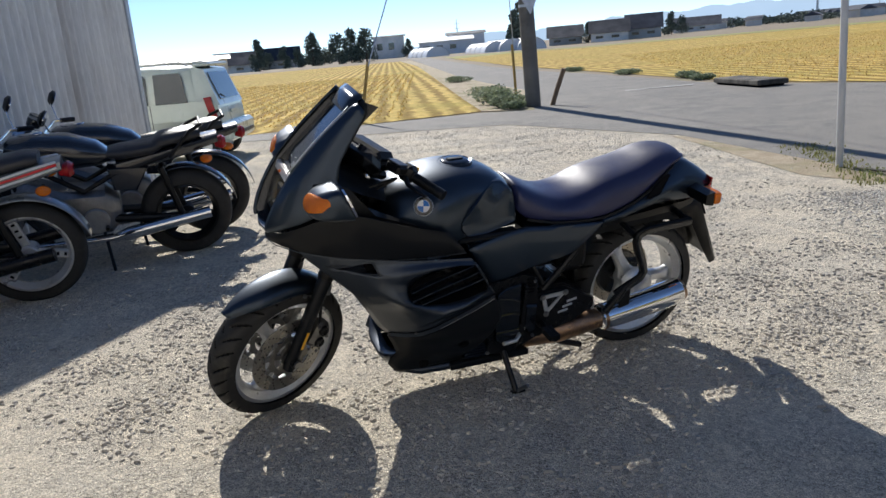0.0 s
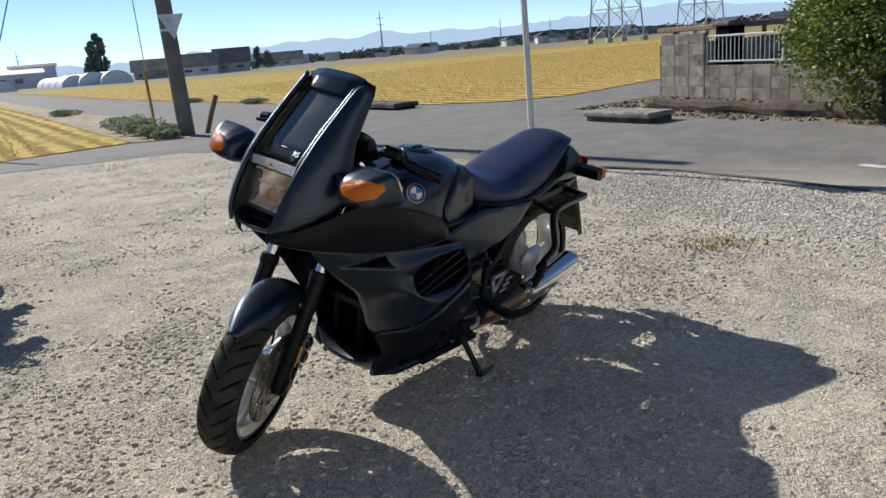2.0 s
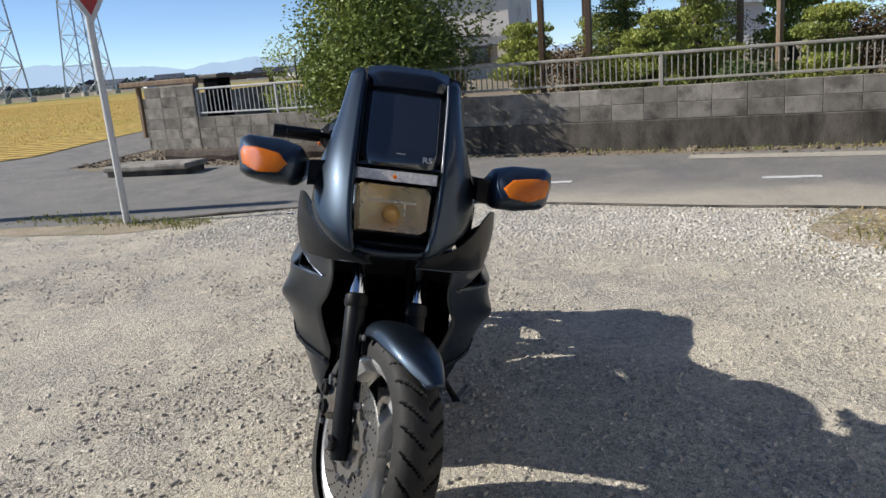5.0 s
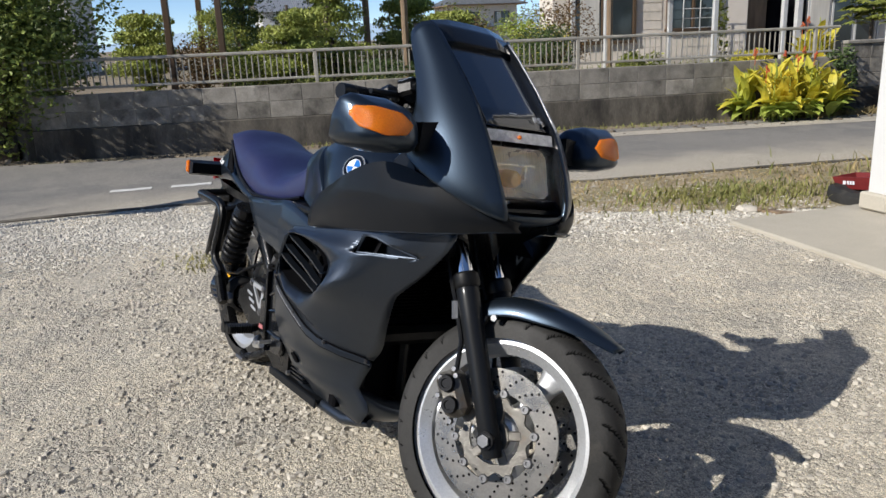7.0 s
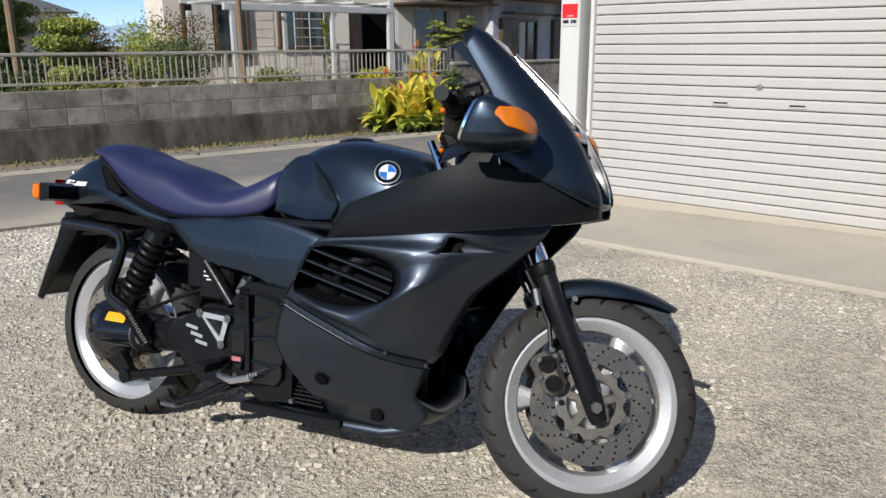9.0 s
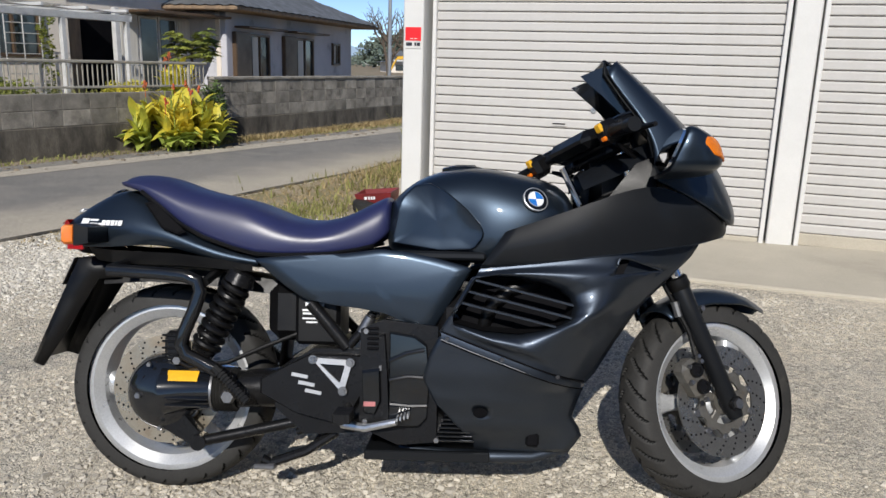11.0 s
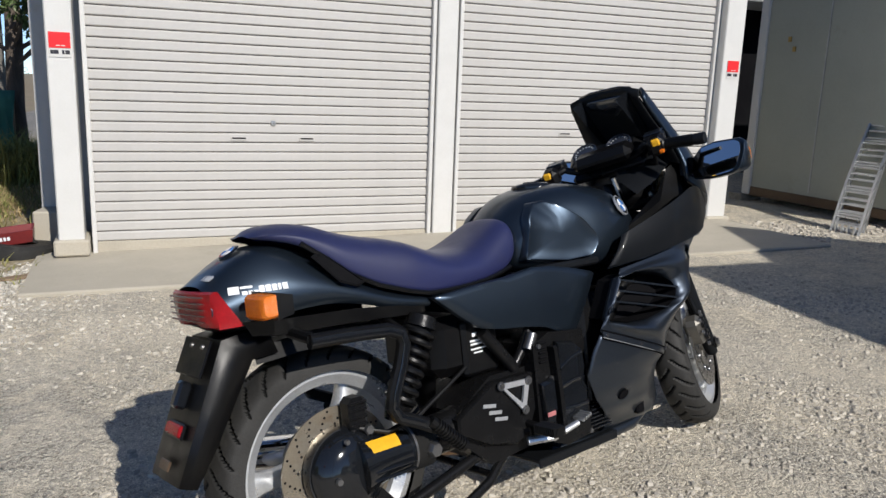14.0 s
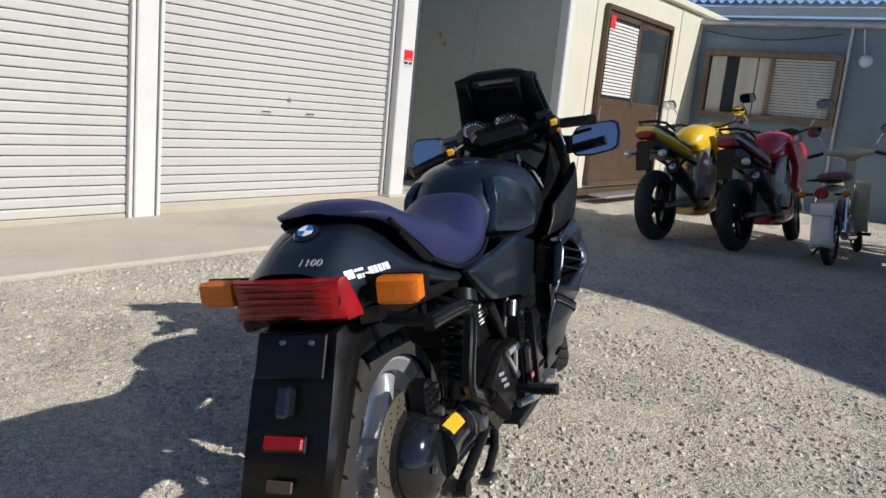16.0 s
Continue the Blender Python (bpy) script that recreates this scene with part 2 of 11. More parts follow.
M_WHITE = mat("white_paint", (0.62, 0.615, 0.595), (0.57, 0.565, 0.545), 2.5, 0.5, bump=0.05, grain=90, fine=0.03, stain=(0.5, 0.48, 0.43), stain_scale=3, stain_cut=0.62)
M_SHUTTER = mat("shutter_enamel", (0.49, 0.475, 0.455), (0.445, 0.43, 0.41), 1.4, 0.45, bump=0.04, grain=50, fine=0.04, stain=(0.46, 0.44, 0.40), stain_scale=4, stain_cut=0.6)
M_RED = mat("red_print", (0.78, 0.02, 0.025), (0.7, 0.018, 0.02), 4, 0.4, bump=0, fine=0.02)
M_DARK = mat("dark_print", (0.02, 0.02, 0.03), None, 4, 0.5, bump=0, fine=0.02)
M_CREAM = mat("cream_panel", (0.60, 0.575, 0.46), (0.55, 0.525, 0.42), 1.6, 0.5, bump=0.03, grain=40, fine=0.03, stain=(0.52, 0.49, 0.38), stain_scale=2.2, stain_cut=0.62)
# the container's unlit side: its shade is put into a darker, greyer tone
M_CREAM_SHADE = mat("shaded_panel", (0.36, 0.375, 0.32), (0.33, 0.345, 0.295), 1.6, 0.5, bump=0.03, grain=40, fine=0.03, stain=(0.28, 0.28, 0.23), stain_scale=2.4, stain_cut=0.62)
M_BLUEWALL = mat("blue_grey_panel", (0.20, 0.26, 0.31), (0.17, 0.225, 0.275), 1.2, 0.6, bump=0.04, grain=40, fine=0.04, stain=(0.14, 0.17, 0.2), stain_scale=1.5)
M_CORR = mat("corrugated_steel", (0.80, 0.79, 0.75), (0.66, 0.65, 0.62), 2.5, 0.55, 0.0, bump=0.05, grain=50, stain=(0.38, 0.34, 0.29), stain_scale=2.2, stain_cut=0.57, stretch=(1, 1, 0.18))
M_STEEL = mat("galvanised_steel", (0.52, 0.53, 0.54), (0.42, 0.43, 0.44), 5, 0.42, 0.85, bump=0.05, grain=120)
M_ALU = mat("aluminium", (0.68, 0.69, 0.70), (0.58, 0.59, 0.60), 9, 0.36, 0.9, bump=0.05, grain=200)
M_RAIL = mat("aged_rail_paint", (0.40, 0.375, 0.315), (0.27, 0.25, 0.215), 5, 0.6, 0.1, bump=0.08, grain=90, stain=(0.24, 0.14, 0.08), stain_scale=3, stain_cut=0.6)
M_WHITERAIL = mat("white_rail", (0.55, 0.55, 0.54), (0.46, 0.46, 0.45), 5, 0.5, bump=0.05)
M_BROWN = mat("bronze_frame", (0.115, 0.075, 0.045), (0.09, 0.058, 0.036), 3, 0.4, 0.3, bump=0.03)
M_WOOD = mat("weathered_wood", (0.26, 0.18, 0.11), (0.17, 0.12, 0.08), 4, 0.85, bump=0.4, grain=40, stretch=(3, 3, 0.4))
M_YSTAKE = mat("yellow_stake", (0.46, 0.31, 0.10), (0.36, 0.23, 0.07), 4, 0.8, bump=0.3)
M_POLE = mat("pole_concrete", (0.20, 0.185, 0.16), (0.145, 0.133, 0.115), 2, 0.9, bump=0.25, grain=60, stain=(0.09, 0.08, 0.07), stain_scale=1.4)
M_TILE = mat("roof_tile", (0.155, 0.16, 0.165), (0.105, 0.11, 0.115), 3, 0.55, bump=0.2, grain=40, rand=0.25, island=True)
M_HOUSEWALL = mat("mortar_wall", (0.72, 0.65, 0.57), (0.64, 0.58, 0.50), 1.2, 0.9, bump=0.3, grain=80, stain=(0.45, 0.41, 0.35), stain_scale=1.2)
M_GREYWALL = mat("grey_mortar", (0.50, 0.50, 0.54), (0.43, 0.435, 0.47), 1.0, 0.9, bump=0.3, grain=80, stain=(0.20, 0.20, 0.215), stain_scale=1.0)
M_FARWALL = mat("far_wall", (0.72, 0.70, 0.66), (0.50, 0.50, 0.48), 0.3, 0.8, bump=0, rand=0.35)
M_FARROOF = mat("far_roof", (0.045, 0.055, 0.075), (0.028, 0.035, 0.05), 0.5, 0.85, bump=0, rand=0.4)
M_PANE = mat("window_pane", (0.035, 0.045, 0.05), (0.02, 0.027, 0.03), 1, 0.08, bump=0.02, grain=3, fine=0.05, spec=0.8, rvar=0.03)
M_CURTAIN = mat("curtain_cloth", (0.62, 0.60, 0.55), (0.5, 0.48, 0.44), 3, 0.9, bump=0.3, grain=20, stretch=(1, 1, 0.05))
M_BARK = mat("bark", (0.12, 0.092, 0.07), (0.075, 0.058, 0.045), 9, 0.95, bump=0.8, grain=40, dist=0.03, stretch=(1, 1, 0.3))
M_LEAF = mat("leaf", (0.25, 0.265, 0.055), (0.11, 0.155, 0.036), 1.3, 0.6, bump=0, rand=0.55, island=True, trans=0.2, spec=0.2)
M_LEAF_DK = mat("dark_leaf", (0.10, 0.145, 0.042), (0.06, 0.095, 0.03), 1.3, 0.5, bump=0, rand=0.5, island=True, trans=0.3)
M_LEAF_YEL = mat("yellow_leaf", (0.72, 0.58, 0.07), (0.44, 0.46, 0.06), 2.2, 0.5, bump=0, rand=0.35, island=True, trans=0.3)
M_LEAF_LIME = mat("lime_leaf", (0.42, 0.47, 0.10), (0.27, 0.35, 0.07), 3.0, 0.45, bump=0, rand=0.4, island=True, trans=0.3)
M_LEAF_RED = mat("russet_leaf", (0.17, 0.09, 0.03), (0.11, 0.085, 0.03), 1.3, 0.6, bump=0, rand=0.5, island=True, trans=0.25)
M_PINE = mat("pine_needles", (0.40, 0.42, 0.10), (0.24, 0.29, 0.06), 2.5, 0.6, bump=0, rand=0.4, island=True, trans=0.2)
M_DRYGRASS = mat("dry_grass", (0.44, 0.33, 0.17), (0.30, 0.24, 0.11), 1.2, 0.9, bump=0, rand=0.4, island=True, trans=0.2)
M_GRASS = mat("grass_blade", (0.20, 0.23, 0.06), (0.30, 0.27, 0.10), 1.2, 0.8, bump=0, rand=0.4, island=True, trans=0.25)
M_FLOWER = mat("red_flower", (0.58, 0.11, 0.05), (0.50, 0.15, 0.05), 5, 0.5, bump=0, trans=0.2)
# far greens are paled and blued: aerial haze put into the colour
M_FARTREE = mat("hazed_foliage", (0.135, 0.165, 0.125), (0.085, 0.115, 0.095), 0.2, 0.9, bump=0, rand=0.5, island=True)
# woods tinted towards blue, with the haze of distance painted in
M_HILL2 = mat("hazed_wooded_hill", (0.11, 0.15, 0.15), (0.085, 0.12, 0.125), 0.05, 1.0, bump=0, spec=0.0)
M_TARP = mat("green_net", (0.05, 0.20, 0.15), (0.04, 0.15, 0.11), 3, 0.8, bump=0.2)
M_PALE = mat("pale_plastic", (0.75, 0.76, 0.77), (0.66, 0.67, 0.68), 0.3, 0.5, bump=0.05)
# near-black, no gloss: mostly paints the shade inside openings and recesses
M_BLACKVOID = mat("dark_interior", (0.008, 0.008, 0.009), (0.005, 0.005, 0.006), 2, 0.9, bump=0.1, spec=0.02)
M_MIRROR = mat("mirror_glass", (0.85, 0.88, 0.92), (0.84, 0.87, 0.91), 2, 0.02, 1.0, bump=0, fine=0, rvar=0.01)


def wob2(n, lk, co):
    """A ragged noise that frays the edge of drifted dust."""
    x = n.new("ShaderNodeTexNoise")
    x.inputs["Scale"].default_value, x.inputs["Detail"].default_value, x.inputs["Roughness"].default_value = 0.9, 9.0, 0.68
    lk(co, x.inputs["Vector"])
    return x.outputs["Fac"]


def pebbled(name, tones, sizes, patch, bump=1.0, dist=0.012, rough=0.95, spread_=(0.45, 0.85), dark=0.45, grit=0.1, drift=None, tint=None):
    """Ground of small stones: cells of several sizes, each with a tone of its own, darker in the joints, under coarse patches of dust."""
    mt = bpy.data.materials.new(name)
    mt.use_nodes = True
    t = mt.node_tree
    n, lk = t.nodes, t.links.new
    b = n["Principled BSDF"]
    b.inputs["Roughness"].default_value, b.inputs["Specular IOR Level"].default_value = rough, 0.25
    co = n.new("ShaderNodeTexCoord").outputs["Object"]
    wob = n.new("ShaderNodeTexNoise")
    wob.inputs["Scale"].default_value = 9.0
    lk(co, wob.inputs["Vector"])

    def blend(kind, fac, a, b_):
        x = n.new("ShaderNodeMixRGB")
        x.blend_type = kind
        for i, q in enumerate((fac, a, b_)):
            if hasattr(q, "links"):
                lk(q, x.inputs[i])
            else:
                x.inputs[i].default_value = q if i == 0 else (*q, 1)
        return x.outputs[0]

    def ramp(v, stops):
        x = n.new("ShaderNodeValToRGB")
        e = x.color_ramp.elements
        while len(e) < len(stops):
            e.new(0.5)
        for k, (p, c) in zip(e, stops):
            k.position, k.color = p, (*c, 1) if isinstance(c, tuple) else (c, c, c, 1)
        lk(v, x.inputs[0])
        return x.outputs[0]
    col, height = None, None
    for i, s in enumerate(sizes):
        cell = n.new("ShaderNodeTexVoronoi")
        cell.inputs["Scale"].default_value = s
        cell.inputs["Randomness"].default_value = 1.0
        lk(co, cell.inputs["Vector"])
        one = n.new("ShaderNodeSeparateColor")
        lk(cell.outputs["Color"], one.inputs[0])
        tone = ramp(one.outputs[0], [(k / (len(tones) - 1), c) for k, c in enumerate(tones)])
        joint = ramp(cell.outputs["Distance"], [(spread_[0], (1.0,) * 3), (spread_[1], (dark,) * 3)])
        tone = blend("MULTIPLY", 1.0, tone, joint)
        if col is None:
            col, height = tone, joint
        else:
            pick = ramp(one.outputs[1], [(0.45, 0.0), (0.55, 1.0)])
            col = blend("MIX", pick, col, tone)
            height = blend("ADD", 0.6, height, joint)
    masks = []
    for k, lo, hi in ((1.0, 0.42, 0.60), (4.3, 0.44, 0.58)):
        big = n.new("ShaderNodeTexNoise")
        big.inputs["Scale"].default_value, big.inputs["Detail"].default_value, big.inputs["Roughness"].default_value = patch[1] * k, 8.0, 0.7
        lk(co, big.inputs["Vector"])
        masks.append(ramp(big.outputs["Fac"], [(lo, 0.0), (hi, patch[2])]))
    dusty = blend("LIGHTEN", 1.0, masks[0], masks[1])
    col = blend("MIX", dusty, col, patch[0])
    height = blend("MIX", dusty, height, (0.75, 0.75, 0.75))
    if drift:
        xyz = n.new("ShaderNodeSeparateXYZ")
        lk(co, xyz.inputs[0])

        def calc(op, a, b_):
            x = n.new("ShaderNodeMath")
            x.operation = op
            for i, q in enumerate((a, b_)):
                if hasattr(q, "links"):
                    lk(q, x.inputs[i])
                else:
                    x.inputs[i].default_value = q
            return x.outputs[0]

        def smooth(v, a, b_):
            x = n.new("ShaderNodeMapRange")
            x.interpolation_type = "SMOOTHSTEP"
            x.inputs["From Min"].default_value, x.inputs["From Max"].default_value = a, b_
            lk(v, x.inputs["Value"])
            return x.outputs["Result"]
        off_edge = calc("ADD", calc("ADD", xyz.outputs[0], calc("MULTIPLY", xyz.outputs[1], 0.085)), -4.57)
        ragged = calc("ADD", off_edge, calc("MULTIPLY", calc("SUBTRACT", wob2(n, lk, co), 0.5), 2.2))
        blown = calc("MULTIPLY", calc("SUBTRACT", 1.0, smooth(ragged, 0.1, 1.5)), calc("SUBTRACT", 1.0, smooth(xyz.outputs[1], 4.0, 7.0)))
        col = blend("MIX", calc("MULTIPLY", blown, 0.8), col, drift)
    if tint:
        grey = n.new("ShaderNodeTexNoise")
        grey.inputs["Scale"].default_value, grey.inputs["Detail"].default_value = 1.7, 5.0
        lk(co, grey.inputs["Vector"])
        col = blend("MULTIPLY", ramp(grey.outputs["Fac"], [(0.42, 0.0), (0.62, 1.0)]), col, tint)
    fine = n.new("ShaderNodeTexNoise")
    fine.inputs["Scale"].default_value, fine.inputs["Detail"].default_value = 260.0, 4.0
    lk(co, fine.inputs["Vector"])
    col = blend("MULTIPLY", 1.0, col, ramp(fine.outputs["Fac"], [(0.3, 0.5), (0.68, 1.4)]))
    mid = n.new("ShaderNodeTexNoise")
    mid.inputs["Scale"].default_value, mid.inputs["Detail"].default_value, mid.inputs["Roughness"].default_value = 38.0, 6.0, 0.75
    lk(co, mid.inputs["Vector"])
    col = blend("MULTIPLY", 1.0, col, ramp(mid.outputs["Fac"], [(0.34, 1 - grit), (0.62, 1 + 0.6 * grit)]))
    lk(col, b.inputs["Base Color"])
    bp = n.new("ShaderNodeBump")
    bp.inputs["Strength"].default_value, bp.inputs["Distance"].default_value = bump, dist
    lk(blend("ADD", 1.0, blend("ADD", 0.5, height, fine.outputs["Fac"]), mid.outputs["Fac"]), bp.inputs["Height"])
    lk(bp.outputs["Normal"], b.inputs["Normal"])
    return mt


M_GRAVEL = pebbled("gravel", [(0.48, 0.44, 0.37), (0.78, 0.71, 0.58), (0.66, 0.59, 0.475), (0.54, 0.50, 0.43), (0.86, 0.79, 0.655), (0.62, 0.55, 0.44)], (75.0, 170.0), ((0.79, 0.695, 0.54), 1.1, 0.62), 1.0, 0.013, dark=0.34, grit=0.3, tint=(0.94, 0.955, 0.985))
M_ASPHALT = pebbled("asphalt", [(0.175, 0.170, 0.162), (0.235, 0.226, 0.212), (0.145, 0.141, 0.136), (0.285, 0.272, 0.252)], (110.0, 230.0), ((0.285, 0.265, 0.232), 0.45, 0.55), 0.6, 0.004, 0.85, dark=0.6, grit=0.16, drift=(0.50, 0.445, 0.355))

# far ridges emit a flat pale blue that paints in haze and daylight
M_HILL = bpy.data.materials.new("hazy_glow_hills")
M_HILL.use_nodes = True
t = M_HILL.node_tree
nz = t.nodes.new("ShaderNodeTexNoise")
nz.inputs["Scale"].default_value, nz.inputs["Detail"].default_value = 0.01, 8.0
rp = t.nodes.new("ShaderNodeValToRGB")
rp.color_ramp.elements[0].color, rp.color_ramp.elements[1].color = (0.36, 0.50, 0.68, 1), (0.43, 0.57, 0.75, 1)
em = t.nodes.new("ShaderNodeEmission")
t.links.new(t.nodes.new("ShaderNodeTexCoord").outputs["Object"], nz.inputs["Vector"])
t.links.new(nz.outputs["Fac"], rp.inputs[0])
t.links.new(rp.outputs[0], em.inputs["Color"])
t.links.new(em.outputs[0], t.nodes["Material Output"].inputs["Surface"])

# ---- ground, lot, roads and fields ----
def clip_x(poly, x, keep_right):
    """The side of an outline that lies right (or left) of x."""
    out = []
    for i, p in enumerate(poly):
        q = poly[(i + 1) % len(poly)]
        a, b = (p[0] >= x) == keep_right, (q[0] >= x) == keep_right
        if a:
            out.append(p)
        if a != b:
            k = (x - p[0]) / (q[0] - p[0])
            out.append((x, p[1] + k * (q[1] - p[1])))
    return out


def spread(name, poly, up, material, label, category):
    """A thin sheet laid over the ground."""
    g = Geo()
    for lo, hi in ((None, -4.0), (-4.0, 4.6), (4.6, None)):
        p = poly
        p = clip_x(p, lo, True) if lo is not None else p
        p = clip_x(p, hi, False) if hi is not None and p else p
        if len(p) > 2:
            g.add([(x, y, gz(x) + up) for x, y in p], [tuple(range(len(p)))])
    return tagged(part(name, g, material, smooth=0), label, category, kind="structure")


spread("ground", [(-4000, -4000), (4000, -4000), (4000, 4000), (-4000, 4000)], 0.0, M_SOIL, "dry brown farmland soil reaching the horizon", "ground")
EDGE = [(-2.4, 12.45), (0, 12.8), (2.3, 10.4), (3.36, 7.4), (4.12, 6.2), (4.5, 4.5), (4.42, 2.5), (4.42, 1), (4.7, -2.5), (5.2, -5.5)]
spread("lot", [(-16, 12.2)] + EDGE + [(5.6, -9), (5.6, -14), (-16, -14)], 0.006, M_GRAVEL, "grey gravel lot trodden hard, strewn with pebbles", "gravel ground")
M_LITTER = mat("dry_litter", (0.44, 0.36, 0.25), (0.33, 0.265, 0.175), 3.0, 0.95, bump=0.9, grain=45, fine=0.4, dist=0.02, stain=(0.22, 0.21, 0.09), stain_scale=1.4, stain_cut=0.5)
FAR_L = [(-30.5, 172), (-8.3, 60), (-3.3, 34.5), (-1.3, 26.5), (0.0, 21.8), (0.2, 19), (0.4, 15.3)]           # edges of the lane that runs off between the fields
FAR_R = [(4.3, 21.2), (3.3, 25), (2.0, 29.5), (0.0, 35.5), (-3.0, 47.2), (-9.7, 80.6), (-27.3, 172)]
BANK = [(-0.65, 15.6), (-1.3, 18.8), (-2.5, 25), (-4.6, 36), (-9.9, 64), (-20, 110)]
spread("road", [(-40, 12.0)] + EDGE + [(7, -30), (11, -30), (8.1, -10), (7.8, 0), (7.4, 4.7), (7.6, 7.5), (6.7, 12), (7.1, 13.0), (9.5, 13.6), (30, 19.5), (110, 60),
       (110, 64), (30, 24.5), (13.2, 18.2), (8.9, 16.05), (7.16, 16.4), (5.4, 18.5)] + FAR_R + FAR_L + [(-0.65, 15.3), (-2.8, 14.1),
       (-4.9, 13.5), (-40, 13.2)], 0.012, M_ASPHALT, "worn grey asphalt lane and junction with faded paint", "road")
spread("field", [(-90, 13.4), (-40, 13.3), (-4.9, 13.55), (-2.8, 14.15)] + BANK + [(-90, 105)], 0.016, M_FIELD, "harvested rice field with golden stubble rows", "field")
spread("field", [(8.9, 16.2), (13.2, 18.3), (30, 24.6), (110, 64.5), (120, 90), (0, 100), (-10.2, 90), (-1.6, 45.5), (0.8, 36.5), (2.5, 30.3), (3.85, 25.2), (4.8, 21.4), (5.8, 18.8), (7.3, 16.6)], 0.016, M_FIELD, "wide harvested rice field beyond the junction", "field")
spread("verge", BANK + [(-18.5, 110)] + FAR_L[1:], 0.015, M_LITTER, "sloping verge of dry weeds between field and lane", "verge")
spread("verge", [(120, 92), (140, 120), (-14, 112), (-9.5, 88), (0, 102)], 0.02, M_GREENFIELD, "yellow-green strip of regrown rice", "field")
spread("field", [(-22, 112), (-31, 165), (-110, 160), (-90, 107)], 0.014, M_SOIL, "ploughed brown field in the distance", "field")

M_DUST = pebbled("road_dust", [(0.38, 0.345, 0.29), (0.455, 0.415, 0.345), (0.345, 0.315, 0.268)], (110.0, 230.0), ((0.48, 0.43, 0.35), 0.8, 0.7), 0.5, 0.004, 0.9, dark=0.7)
spread("verge", [(3.2, 1.55), (3.7, 1.75), (4.35, 1.5), (4.38, 0.6), (4.62, -2.5), (5.1, -5.6), (2.9, -5.6), (2.8, -0.2)], 0.013, M_LITTER, "verge of dry brown litter and trodden grass", "verge")
spread("verge", [(2.2, 10.35), (2.45, 9.2), (2.7, 7.9), (2.85, 7.2), (3.2, 6.8), (3.62, 6.75), (3.4, 7.35), (2.95, 8.6), (2.4, 10.2)], 0.010, M_LITTER, "strip of dry weeds along the lane by the sign post", "verge")
spread("road_edge", [(7.05, 3), (7.35, 3), (7.65, -6), (8.4, -14), (7.6, -14), (7.2, -6)], 0.016, M_DUST, "sandy dust along the foot of the wall", "road")

# faded paint on the lane
for x, y, a, ln in ((2.8, 19.3, 12, 2.6), (5.38, 5.1, 97, 0.36), (5.45, 4.57, 97, 0.36), (5.55, 4.07, 97, 0.36), (5.8, 1.9, 95, 0.5)):
    g = Geo()
    g.box((0, 0, 0), (ln, 0.11, 0.004), 0.0)
    tagged(part("road_marking", g, M_LINE, m=at(x, y, gz(x) + 0.016, a), smooth=0), "faded white paint dash on the asphalt", "road marking", kind="structure")

# the drain edge between lot and lane
g = Geo()
for i in range(3, len(EDGE) - 1):
    (x0, y0), (x1, y1) = EDGE[i], EDGE[i + 1]
    g.tube([(x0, y0, gz(x0) + 0.004), ((x0 + x1) / 2 + 0.02, (y0 + y1) / 2, gz(x0) + 0.006), (x1, y1, gz(x1) + 0.004)], 0.02, 5)
tagged(part("kerb", g, M_OLDCONC), "low broken asphalt rim along the lot", "kerb", kind="structure")


def in_poly(x, y, poly):
    c = False
    for i in range(len(poly)):
        (x0, y0), (x1, y1) = poly[i], poly[i - 1]
        if (y0 > y) != (y1 > y) and x < (x1 - x0) * (y - y0) / (y1 - y0) + x0:
            c = not c
    return c


def rocks(name, spots, material, label, rng, up=0.006, flat=1.0):
    """Angular stones bedded in the ground, the small ones as plain chips; spots: x, y, size."""
    v, f = [], []
    for x, y, s in spots:
        a, n0, z = rng.uniform(0, 6.28), len(v), gz(x) + up
        ex, h = s * rng.uniform(0.75, 1.3), s * rng.uniform(0.4, 0.8) * flat
        ey, ca, sa = s * rng.uniform(0.65, 1.05), math.cos(a), math.sin(a)
        if s < 0.0065:
            ring = [(1, 0.1, -0.3), (-0.1, 1, -0.3), (-1, -0.1, -0.3), (0.1, -1, -0.3), (rng.uniform(-0.4, 0.4), rng.uniform(-0.4, 0.4), 1)]
            fs = ((0, 1, 4), (1, 2, 4), (2, 3, 4), (3, 0, 4))
        else:
            ring = [(1, 0, -0.4), (0.3, 0.95, -0.4), (-0.8, 0.6, -0.4), (-0.85, -0.5, -0.4), (0.25, -1, -0.4), (0.72, -0.42, 0.9), (0.15, 0.72, rng.uniform(0.75, 1.1)), (-0.72, -0.2, rng.uniform(0.7, 1.1))]
            fs = ((0, 1, 6), (0, 6, 5), (1, 2, 6), (2, 7, 6), (2, 3, 7), (3, 4, 7), (4, 5, 7), (4, 0, 5), (5, 6, 7))
        for p, q, r in ring:
            p, q = p * ex * rng.uniform(0.8, 1.2), q * ey * rng.uniform(0.8, 1.2)
            v.append((x + p * ca - q * sa, y + p * sa + q * ca, z + r * h))
        f += [tuple(i + n0 for i in t_) for t_ in fs]
    me = bpy.data.meshes.new(name)
    me.from_pydata(v, [], f)
    me.materials.append(material)
    return tagged(new(name, me), label, "gravel", kind="stuff")


